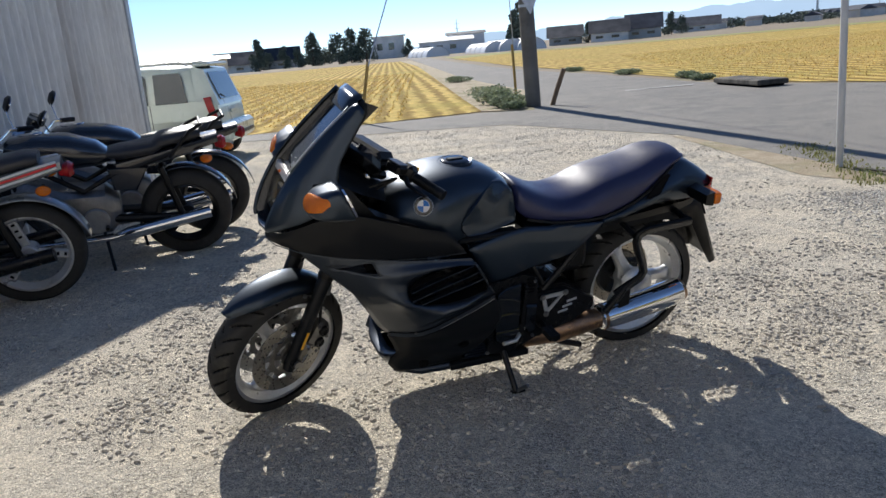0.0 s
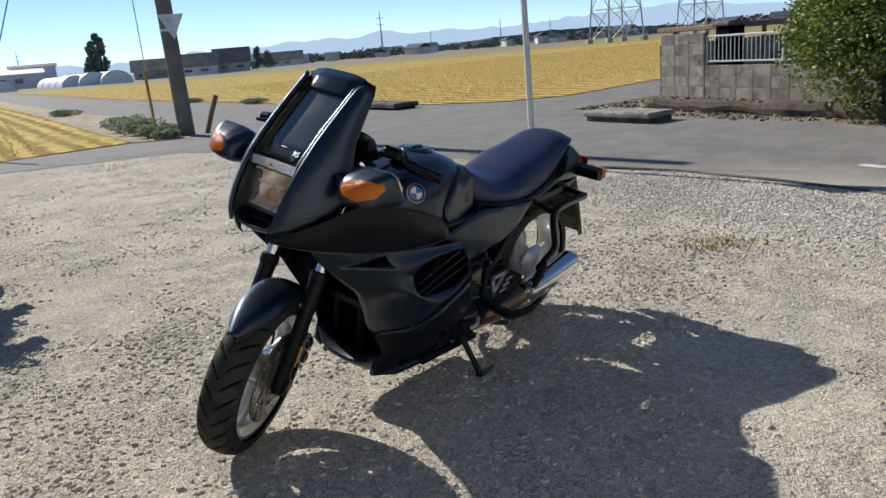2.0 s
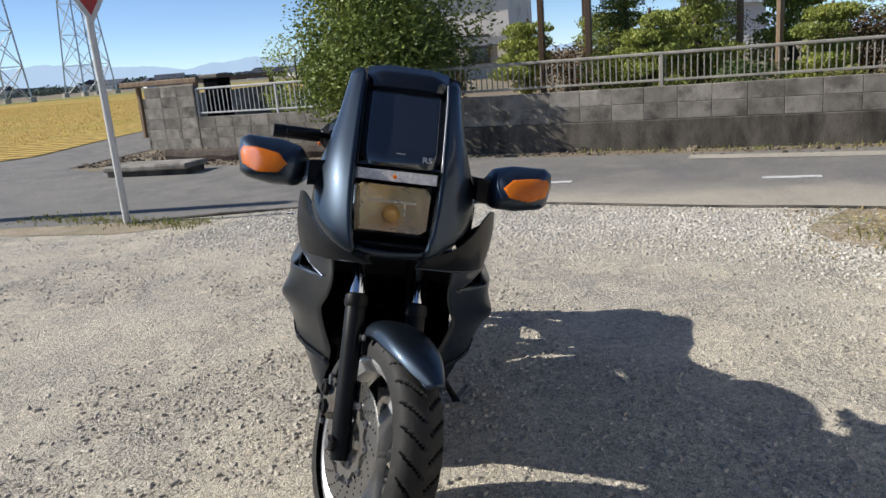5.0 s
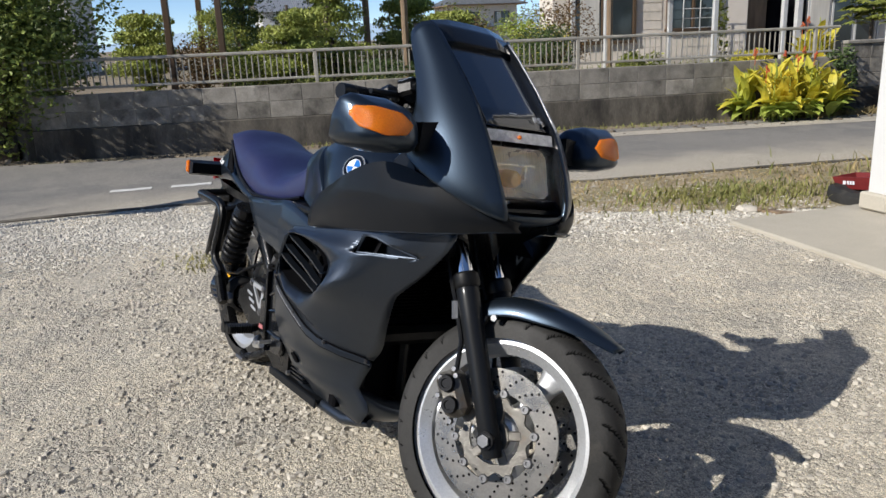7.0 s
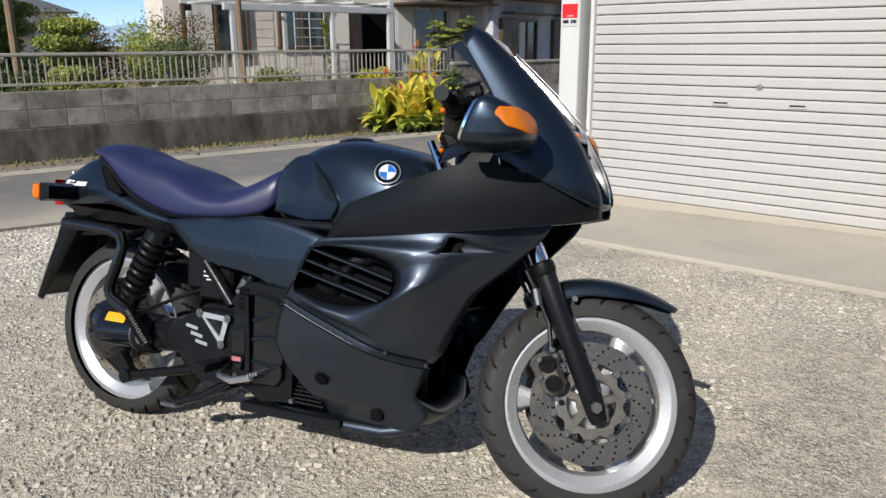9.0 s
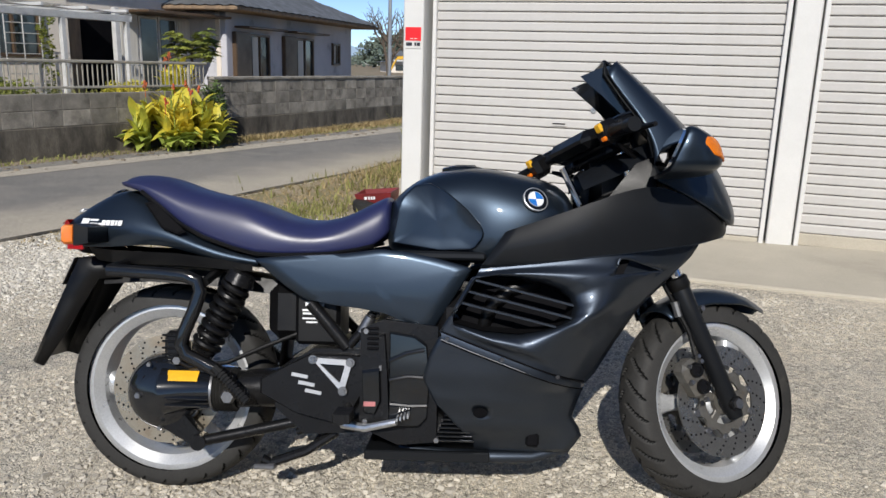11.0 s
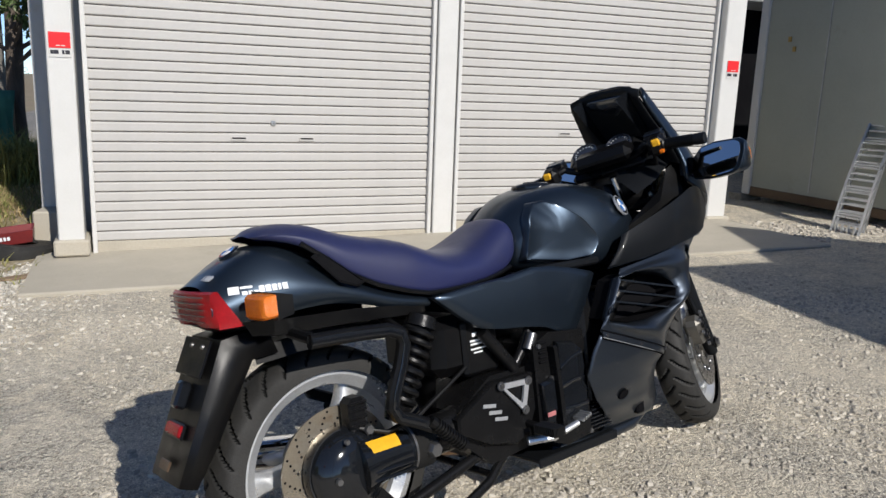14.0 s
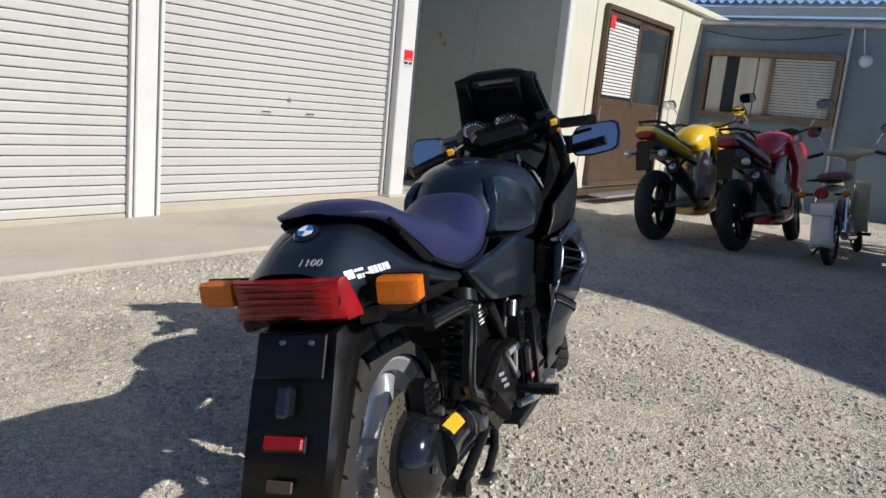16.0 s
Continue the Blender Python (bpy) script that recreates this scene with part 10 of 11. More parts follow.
    part("filler_cap", Geo().lathe([(0, 0.012), (0.03, 0.012), (0.036, 0.004), (0.036, 0)], 20, Matrix.Translation((0.84, 0, 1.012 if style == "sport" else 0.965))), M_CHROME, tk)
    if style == "sport":
        part("seat", hull([(0.50, 0.80, 0.03, 0.10), (0.40, 0.80, 0.035, 0.125), (0.22, 0.84, 0.04, 0.11), (0.14, 0.90, 0.035, 0.10), (-0.04, 0.955, 0.02, 0.085)], 14), seat_mt, b, "", 60)
        part("tail", hull([(0.42, 0.74, 0.05, 0.135), (0.22, 0.80, 0.055, 0.125), (0.05, 0.86, 0.055, 0.11), (-0.12, 0.91, 0.05, 0.095), (-0.21, 0.93, 0.03, 0.08)], 14, 3.2), tail, b, "", 45)
        part("tail_light", hull([(-0.13, 0.88, 0.03, 0.08), (-0.20, 0.885, 0.04, 0.085), (-0.235, 0.89, 0.025, 0.07)], 12), M_REDLENS, b)
        part("undertail", hull([(0.2, 0.72, 0.04, 0.10), (-0.08, 0.80, 0.05, 0.09), (-0.20, 0.80, 0.04, 0.08)], 10, 4), M_PLASTIC, b)
        part("number_plate_holder", Geo().box((-0.23, 0, 0.68), (0.012, 0.13, 0.17), 0.01, None), M_PLASTIC, b)
        for s in (-1, 1):
            indicator(b, (-0.18, s * 0.05, 0.74), (-0.19, s * 0.155, 0.735), M_CLEARLENS, 0.036)
            part("shroud", Geo().prism([(0.72, 0.90), (0.98, 0.93), (1.13, 0.86), (1.05, 0.60), (0.95, 0.46), (0.86, 0.50), (0.90, 0.68)], s * 0.145, s * 0.205, 0.02), body, b, "", 40)
            part("frame_spar", Geo().prism([(0.46, 0.62), (0.62, 0.78), (0.74, 0.80), (0.70, 0.62), (0.56, 0.42), (0.46, 0.40)], s * 0.12, s * 0.16, 0.015), M_ENGSILVER, b)
        part("silencer", Geo().tube([(0.42, -0.17, 0.32), (0.25, -0.19, 0.42), (0.20, -0.20, 0.46), (-0.12, -0.215, 0.62)], [0.03, 0.04, 0.062, 0.058], 20), M_PLASTIC, b)
        part("tail_pipe", Geo().lathe([(0.040, 0.0), (0.040, 0.03), (0.030, 0.03), (0.030, -0.02), (0, -0.02)], 20, frame_to((-0.115, -0.214, 0.617), (0, 1, 0), (0.45, 0, 0.9))), M_CHROME, b)
        part("belly_fairing", hull([(0.55, 0.24, 0.05, 0.10), (0.75, 0.24, 0.07, 0.15), (0.98, 0.30, 0.10, 0.15), (1.06, 0.36, 0.08, 0.11)], 12, 3), body, b)
        part("headlight_cowl", hull([(1.12, 0.93, 0.06, 0.10), (1.22, 0.95, 0.11, 0.125), (1.32, 0.92, 0.09, 0.10), (1.37, 0.89, 0.03, 0.05)], 14), body if tail is body else M_PLASTIC, b)
        part("grab_rail", Geo().tube([(0.12, 0.11, 0.93), (-0.05, 0.12, 0.985), (-0.16, 0.07, 1.0), (-0.16, -0.07, 1.0), (-0.05, -0.12, 0.985), (0.12, -0.11, 0.93)], 0.011, 8), M_PLASTIC, b)
    else:
        part("seat", hull([(0.46, 0.79, 0.03, 0.10), (0.36, 0.79, 0.045, 0.125), (0.16, 0.80, 0.05, 0.125), (0.10, 0.84, 0.05, 0.12), (-0.10, 0.865, 0.045, 0.11), (-0.16, 0.865, 0.03, 0.09)], 14), seat_mt, b, "", 60)
        part("tail", hull([(0.40, 0.70, 0.05, 0.13), (0.10, 0.745, 0.05, 0.125), (-0.12, 0.79, 0.045, 0.11), (-0.27, 0.82, 0.035, 0.085)], 14, 3.5), tail, b, "", 45)
        part("side_cover", Geo().prism([(0.20, 0.70), (0.46, 0.72), (0.44, 0.56), (0.30, 0.54)], -0.145, 0.145, 0.02), tail, b)
        g = Geo()
        arc = [math.radians(a) for a in range(-78, 30, 9)]
        g.rings([[((r + 0.045) * math.sin(a), y0, r + (r + 0.045) * math.cos(a) - 0.10 * y0 * y0 / 0.0049 * 0.2) for y0 in (-0.07, -0.05, 0.0, 0.05, 0.07)] for a in arc], False, False)
        shell(part("rear_mudguard", g, M_GREYPAINT if style == "striped" else M_BLACKPAINT, b, "", 50))
        if style == "classic":
            part("grab_rail", Geo().tube([(0.06, 0.13, 0.74), (-0.09, 0.135, 0.90), (-0.17, 0.11, 0.935), (-0.17, -0.11, 0.935), (-0.09, -0.135, 0.90), (0.06, -0.13, 0.74)], 0.012, 8), M_PLASTIC, b, "black grab rail")
        part("tail_light", hull([(-0.25, 0.775, 0.03, 0.05), (-0.30, 0.775, 0.048, 0.062), (-0.325, 0.775, 0.03, 0.045)], 12), M_REDLENS, b)
        for s in (-1, 1):
            indicator(b, (-0.16, s * 0.08, 0.72), (-0.17, s * 0.20, 0.72), None, 0.034)
        if style == "striped":
            for k, mt_ in ((0.0, M_RED), (0.022, M_LETTER), (-0.022, M_LETTER)):
                for s in (-1, 1):
                    part("stripe", Geo().tube([(0.40, s * 0.134, 0.715 + k), (0.10, s * 0.130, 0.76 + k), (-0.12, s * 0.113, 0.805 + k), (-0.25, s * 0.09, 0.83 + k * 0.7)], 0.007, 6), mt_, b)
        for s in (-1, 1):
            part("silencer", Geo().tube([(0.95, s * 0.13, 0.24), (0.5, s * 0.16, 0.24), (0.40, s * 0.17, 0.26), (-0.15, s * 0.19, 0.34)], [0.022, 0.024, 0.045, 0.04], 16), M_CHROME if style == "classic" else M_ENGINE, b)
        hl = Matrix.Translation((1.22, 0, 0.90)) @ pose(0, 0, 0, 0, 90, 0)
        part("headlight", Geo().lathe([(0.0, -0.08), (0.06, -0.07), (0.09, 0.0), (0.095, 0.05), (0.085, 0.06)], 24, hl), M_CHROME, b)
        part("tachometer", Geo().lathe([(0, 0.03), (0.045, 0.03), (0.05, 0.02), (0.045, -0.03), (0, -0.035)], 20, Matrix.Translation((1.12, -0.06, 1.02)) @ pose(0, 0, 0, 0, -30, 0)), M_GLOSS, b)
        part("speedometer", Geo().lathe([(0, 0.03), (0.045, 0.03), (0.05, 0.02), (0.045, -0.03), (0, -0.035)], 20, Matrix.Translation((1.12, 0.06, 1.02)) @ pose(0, 0, 0, 0, -30, 0)), M_GLOSS, b)
    # bars
    low = 0.0 if style == "sport" else -0.09
    part("handlebar", Geo().tube([(0.92, 0.36, 1.02 + low), (1.03, 0.27, 1.04 + low), (1.09, 0.10, 1.0 + low), (1.09, -0.10, 1.0 + low), (1.03, -0.27, 1.04 + low), (0.92, -0.36, 1.02 + low)], 0.012, 10), M_CHROME if style != "sport" else M_PLASTIC, b)
    for s in (-1, 1):
        gp = part("grip", Geo().tube([(0.90, s * 0.375, 1.018 + low), (0.985, s * 0.305, 1.032 + low)], 0.018, 10), M_PLASTIC, b)
        part("lever", Geo().tube([(1.03, s * 0.26, 1.045 + low), (1.0, s * 0.36, 1.02 + low), (0.97, s * 0.40, 1.01 + low)], 0.006, 6), M_CHROME, gp)
        mirror_on(b, (1.0, s * 0.26, 1.045 + low), (1.02, s * 0.38, 1.24 + low * 1.5), -s * 8, style != "sport", 0.068, 0.042 if style == "sport" else 0.055)
    return b


def cub(x, y, turn=192.0, lean=9.0):
    """A step-through with leg shields."""
    b = thing("motorcycle", Matrix.Translation((x, y, gz(x))) @ pose(0, 0, 0, 0, 0, turn) @ pose(0, 0, 0, -lean) @ Matrix.Scale(0.93, 4), "cream step-through motorbike with leg shields and a rear rack", "motorcycle", "motorcycles parked in a row")
    plain_wheel(b, Matrix.Translation((0, 0, 0.28)), 0.28, 0.075, 0.22, 18, M_CHROME, "rear_wheel")
    fork = Matrix.Translation((1.19, 0, 0.28)) @ Matrix.Rotation(radians(18), 4, Vector((-0.45, 0, 0.89)))
    plain_wheel(b, fork, 0.28, 0.07, 0.22, 18, M_CHROME, "front_wheel")
    g = Geo()
    g.rings([[(0.335 * math.sin(a), y0, 0.28 + 0.335 * math.cos(a) - 3.5 * y0 * y0) for y0 in (-0.085, -0.06, 0.0, 0.06, 0.085)] for a in (math.radians(q) for q in range(-105, 45, 10))], False, False)
    shell(part("rear_mudguard", g, M_WHITEGLOSS, b, "", 60))
    part("mud_flap", Geo().box((-0.325, 0, 0.33), (0.012, 0.13, 0.24), 0.005), M_WHITEGLOSS, b, "long grey-white mud flap")
    part("body", hull([(-0.16, 0.60, 0.04, 0.08), (0.05, 0.62, 0.07, 0.11), (0.30, 0.58, 0.10, 0.12), (0.45, 0.48, 0.08, 0.08), (0.75, 0.42, 0.05, 0.05), (0.92, 0.62, 0.06, 0.05), (0.98, 0.86, 0.05, 0.05)], 14), M_CUBPAINT, b, "", 60)
    part("seat", hull([(-0.02, 0.74, 0.02, 0.09), (0.05, 0.745, 0.045, 0.12), (0.30, 0.75, 0.05, 0.125), (0.46, 0.74, 0.025, 0.08)], 14), M_REDSEAT, b, "dark red vinyl seat", 60)
    g = Geo()
    for i in range(7):
        yy = -0.11 + i * 0.22 / 6
        g.tube([(-0.30, yy, 0.735), (0.0, yy, 0.735)], 0.006, 6)
    g.tube([(0.0, 0.13, 0.735), (-0.27, 0.13, 0.735), (-0.31, 0.10, 0.735), (-0.31, -0.10, 0.735), (-0.27, -0.13, 0.735), (0.0, -0.13, 0.735), (0.0, 0.13, 0.735)], 0.008, 6)
    part("rack", g, M_PLASTIC, b, "black steel rear rack")
    part("tail_light", hull([(-0.31, 0.63, 0.03, 0.045), (-0.36, 0.63, 0.045, 0.055), (-0.385, 0.63, 0.03, 0.04)], 12), M_REDLENS, b)
    part("number_plate", Geo().box((-0.345, 0, 0.50), (0.006, 0.17, 0.10), 0.003), M_WHITEGLOSS, b)
    for s in (-1, 1):
        g = Geo()
        rows_ = []
        for x0, z in ((0.96, 0.70), (0.92, 0.60), (0.86, 0.45), (0.80, 0.33), (0.78, 0.25)):
            rows_.append([(x0 + 0.02 - 0.08 * k * k, s * (0.04 + 0.15 * k), z - 0.02 * k) for k in (0, 0.25, 0.5, 0.75, 1.0)])
        g.rings(rows_, False, False)
        shell(part("leg_shield", g, M_CUBPAINT, b, "cream leg shield", 60))
        part("fork_leg", Geo().tube([fork @ Vector((0.0, s * 0.06, 0)), fork @ Vector((-0.10, s * 0.05, 0.26)), (1.0, s * 0.03, 0.66)], [0.02, 0.028, 0.04], 10), M_CUBPAINT, b)
        part("shock", Geo().tube([(0.0, s * 0.11, 0.29), (0.06, s * 0.115, 0.58)], [0.024, 0.02], 10), M_CHROME, b)
        part("footrest", Geo().tube([(0.55, s * 0.05, 0.23), (0.55, s * 0.24, 0.23)], 0.014, 8), M_PLASTIC, b)
        part("grip", Geo().tube([(0.80, s * 0.34, 0.93), (0.88, s * 0.22, 0.965)], 0.017, 10), M_PLASTIC, b)
        indicator(b, (-0.26, s * 0.08, 0.62), (-0.27, s * 0.165, 0.62), None, 0.034)
        mirror_on(b, (0.90, s * 0.20, 0.98), (0.90, s * 0.31, 1.17), -s * 6, True, 0.058, 0.052)
    part("handlebar_cover", Geo().tube([(0.87, 0.22, 0.965), (0.96, 0.10, 0.96), (0.99, 0, 0.95), (0.96, -0.10, 0.96), (0.87, -0.22, 0.965)], [0.022, 0.045, 0.07, 0.045, 0.022], 14), M_CUBPAINT, b, "cream handlebar cover", 60)
    part("engine", hull([(0.40, 0.30, 0.07, 0.09), (0.6, 0.29, 0.09, 0.11), (0.78, 0.30, 0.06, 0.07), (0.86, 0.31, 0.05, 0.06)], 12, 3), M_ENGSILVER, b)
    part("silencer", Geo().tube([(0.80, -0.09, 0.24), (0.45, -0.12, 0.20), (0.30, -0.13, 0.23), (-0.16, -0.14, 0.27)], [0.014, 0.016, 0.036, 0.034], 14), M_CHROME, b)
    part("chain_case", Geo().prism([(-0.05, 0.34), (0.45, 0.36), (0.45, 0.22), (-0.05, 0.23)], 0.07, 0.10, 0.01), M_CHROME, b)
    part("stand", Geo().tube([(0.48, 0.10, 0.22), (0.44, 0.22, 0.035)], 0.010, 8), M_PLASTIC, b)


parked(-3.73, 1.05, "yellow and black naked motorcycle with clear indicator lenses", M_YPAINT, M_YPAINT, M_BLACKSEAT, (0.30, 0.135, 0.21), M_PLASTIC, 5, "sport", 186.0, 9.0, 1.30)
parked(-4.03, 1.62, "red naked motorcycle with a dark red tail and grab rail", M_RPAINT, M_DKRED, M_BLACKSEAT, (0.30, 0.125, 0.21), M_PLASTIC, 5, "sport", 186.0, 9.0, 1.30)
cub(-4.34, 2.26)
parked(-4.75, 2.85, "dark green roadster motorcycle with chrome mirrors", M_GREENPAINT, M_GREENPAINT, M_BLACKSEAT, (0.30, 0.12, 0.215), M_CHROME, 18, "classic", 190.0)
parked(-2.37, 4.20, "silver-grey motorcycle with red and white stripes on its tail", M_GREYPAINT, M_GREYPAINT, M_BLACKSEAT, (0.31, 0.13, 0.235), M_RIM, 3, "striped", 208.0)
parked(-1.90, 5.27, "black roadster motorcycle with a stepped seat and grab rail", M_BLACKPAINT, M_BLACKPAINT, M_BLACKSEAT, (0.31, 0.14, 0.215), M_PLASTIC, 3, "classic", 208.0)
parked(-2.03, 5.95, "black roadster motorcycle parked against the storehouse wall", M_BLACKPAINT, M_BLACKPAINT, M_BLACKSEAT, (0.31, 0.14, 0.215), M_PLASTIC, 3, "classic", 208.0)

M_VANPAINT = mat("pale_van_paint", (0.60, 0.66, 0.58), (0.54, 0.60, 0.53), 3, 0.3, bump=0.01, grain=200, fine=0.04, coat=0.6, rvar=0.05)
# ---- white van by the field ----
VAN = Matrix.Translation((-3.68, 10.62, gz(-3.6))) @ pose(0, 0, 0, 0, 0, 189)        # x ahead, y to its left; rear end at x = 0
van = thing("van", VAN, "pale green-white small van with dark windows and red tail lights", "van")
W = 0.70


def van_ring(x, top, side_in, low):
    """Half a section of the body, from the middle of the roof down."""
    half = [(0, top), (0.30, top - 0.005), (W - side_in - 0.08, top - 0.03), (W - side_in, top - 0.09), (W - side_in * 0.45, top - 0.32), (W - 0.02, 0.78), (W, 0.60), (W, 0.40), (W - 0.03, low), (0.3, low)]
    return [(x, -y, z) for y, z in half[::-1]] + [(x, y, z) for y, z in half[1:]]


g = Geo()
g.rings([van_ring(*r) for r in ((0.30, 1.26, 0.13, 0.24), (0.36, 1.30, 0.10, 0.22), (0.9, 1.33, 0.09, 0.20), (1.9, 1.32, 0.09, 0.20), (2.25, 1.24, 0.12, 0.20))], True, True)
part("cabin", g, M_VANPAINT, van, "", 50)
g = Geo()
g.rings([[(x, y, z) for y in (-W + i_, W - i_) for z in ((0.30, t_) if y < 0 else (t_, 0.30))] for x, t_, i_ in ((0.02, 0.62, 0.06), (0.05, 0.80, 0.03), (0.40, 0.84, 0.0), (2.3, 0.84, 0.0), (2.9, 0.80, 0.02), (3.15, 0.55, 0.08))], True, True)
part("body", g, M_VANPAINT, van, "", 40)
g = Geo()
g.rings([[(0.02, -W + 0.05, 0.76), (0.02, W - 0.05, 0.76), (0.19, W - 0.12, 1.24), (0.19, -W + 0.12, 1.24)], [(0.31, -W + 0.01, 0.76), (0.31, W - 0.01, 0.76), (0.34, W - 0.10, 1.27), (0.34, -W + 0.10, 1.27)]], True, True)
gate = part("tailgate", g, M_VANPAINT, van, "", 30)
rear_glass = Matrix.Translation((0.098, 0, 1.015)) @ pose(0, 0, 0, 0, 19.5, 0)
part("rear_window", Geo().prism([(-0.004, -0.19), (0.004, -0.19), (0.004, 0.19), (-0.004, 0.19)], -0.50, 0.50, 0.0, rear_glass), M_PANE, gate, "sloping rear window")
part("wiper", Geo().tube([(0.05, 0.05, 0.84), (0.04, 0.30, 0.86), (0.045, 0.44, 0.90)], 0.009, 6), M_PLASTIC, gate)
part("gate_handle", Geo().box((0.012, 0, 0.66), (0.02, 0.30, 0.05), 0.008), M_VANPAINT, gate)
part("spoiler", Geo().box((0.24, 0, 1.30), (0.22, 1.04, 0.05), 0.02), M_VANPAINT, van, "roof spoiler")
part("rear_bumper", Geo().box((0.0, 0, 0.40), (0.20, 1.42, 0.26), 0.05), M_VANPAINT, van)
part("bumper_strip", Geo().box((-0.10, 0, 0.36), (0.02, 1.2, 0.05), 0.008), M_PLASTIC, van)
for s in (-1, 1):
    tl = part("tail_light", Geo().prism([(0.045, 0.55), (0.145, 0.55), (0.215, 0.87), (0.125, 0.88)], s * (W - 0.07), s * (W + 0.002), 0.008), M_REDLENS, van, "tall red tail light")
    part("reversing_lens", Geo().prism([(0.040, 0.485), (0.135, 0.485), (0.144, 0.542), (0.044, 0.542)], s * (W - 0.07), s * (W + 0.002), 0.006), M_CLEARLENS, tl)
    for x0, x1, nm in ((0.42, 0.84, "quarter_window"), (0.94, 1.62, "side_window"), (1.72, 2.2, "front_window")):
        sl = 0.05 if nm == "quarter_window" else 0.0
        poly = [(x0, 0.83), (x1, 0.83), (x1, 1.22), (x0 + sl + 0.03, 1.22), (x0 + sl, 1.18)]
        m_ = Matrix.Translation((0, s * (W + 0.006), 0.80)) @ Matrix.Rotation(s * radians(10.0), 4, "X") @ Matrix.Translation((0, 0, -0.80))
        wn = part(nm, Geo().prism(poly, -0.008, 0.012, 0.004, m_), M_PANE, van, "dark side window")
    part("fuel_flap", Geo().box((0.58, s * (W + 0.001), 0.66), (0.16, 0.006, 0.14), 0.004), M_VANPAINT, van)
    part("door_handle", Geo().box((1.08, s * (W + 0.008), 0.70), (0.14, 0.02, 0.03), 0.008), M_VANPAINT, van)
    part("door_gap", Geo().box((0.92, s * (W + 0.001), 0.58), (0.008, 0.006, 0.5)), M_DARK, van)
    part("roof_rail", Geo().tube([(0.4, s * 0.52, 1.30), (0.5, s * 0.52, 1.35), (1.9, s * 0.52, 1.35), (2.0, s * 0.52, 1.31)], 0.014, 8), M_STEEL, van)
    for x0 in (0.36, 2.55):
        wh = part("wheel", round_y(Geo(), 0.17, W - 0.14 if s > 0 else -W + 0.0, W - 0.0 if s > 0 else -W + 0.14, x0, 0.25), M_RIM, van, "steel wheel")
        part("tyre", Geo().lathe([(0.17, -0.07), (0.235, -0.07), (0.25, -0.05), (0.25, 0.05), (0.235, 0.07), (0.17, 0.07)], 40, Matrix.Translation((x0, s * (W - 0.07), 0.25)) @ pose(0, 0, 0, 90), True), M_RUBBER, wh)

# ---- aluminium ramp by the container ----
rp_a, rp_b = Vector((-3.54, -0.78, gz(-3.6))), Vector((-3.61, -0.51, gz(-3.6)))
wide = (rp_b - rp_a).normalized()
into = Vector((-0.61, -0.44, 0)).normalized()
ramp = thing("loading_ramp", Matrix.Translation((rp_a + rp_b) / 2), "aluminium loading ramp leaning folded against the container", "ramp")
RL = Vector((0, 0, 0.97)) + into * 0.75


def ramp_at(q, back):
    """A point up the ramp's middle; back: the folded rear half."""
    return RL * q + into * (-0.07 * math.sin(math.pi * q) + back * 0.11 * (1 - q * 0.75))


for back in (0, 1):
    for s in (-1, 1):
        ring = lambda p: [tuple(p + wide * (s * 0.135 + a * 0.012) + into * c * 0.022) for a, c in ((-1, -1), (1, -1), (1, 1), (-1, 1))]
        part("side_rail", Geo().rings([ring(ramp_at(q / 8, back)) for q in range(9)], True, True), M_ALU, ramp, "", 20)
    for i in range(9):
        for dq in (0.0, 0.022, 0.044) if i % 2 else (0.0, 0.05):
            c = ramp_at(0.03 + i * 0.108 + dq, back)
            part("rung", Geo().tube([c - wide * 0.125, c + wide * 0.125], 0.009, 6), M_ALU, ramp)
for i in range(4):
    c = ramp_at(0.0, 0) + wide * (-0.09 + i * 0.06)
    part("foot_claw", Geo().box(tuple(c + Vector((0, 0, 0.04))), (0.02, 0.02, 0.09), 0.003), M_ALU, ramp)

# ---- mesh collection cage by the lane ----
CAGE = Matrix.Translation((5.24, -4.62, gz(4.6))) @ pose(0, 0, 0, 0, 0, 0)
cage = thing("collection_cage", CAGE, "pale blue steel mesh collection cage with a sloping lid", "cage")
CW, CD = 0.56, 1.25                                             # across the lane's edge, and along it
SIDE = [(0.0, 0.03), (0.0, 0.44), (-0.38, 0.92), (-CW, 0.95), (-CW, 0.03)]
M_WIRE = mat("rusty_wire", (0.30, 0.24, 0.18), (0.22, 0.165, 0.12), 9, 0.6, 0.2, bump=0.05)
M_CAGE = mat("pale_blue_enamel", (0.50, 0.56, 0.60), (0.40, 0.45, 0.48), 5, 0.5, 0.1, bump=0.08, grain=90, stain=(0.30, 0.19, 0.11), stain_scale=5, stain_cut=0.62)


def bar(parent, a, b, t=0.017):
    part("bar", Geo().tube([a, b], t, 4), M_CAGE, parent, smooth=0)


for yy in (0.0, -CD):
    for i in range(5):
        (x0, z0), (x1, z1) = SIDE[i], SIDE[(i + 1) % 5]
        bar(cage, (x0, yy, z0), (x1, yy, z1))
    bar(cage, (0, yy, 0.44), (-CW, yy, 0.44))
for x, z in SIDE:
    bar(cage, (x, 0, z), (x, -CD, z))


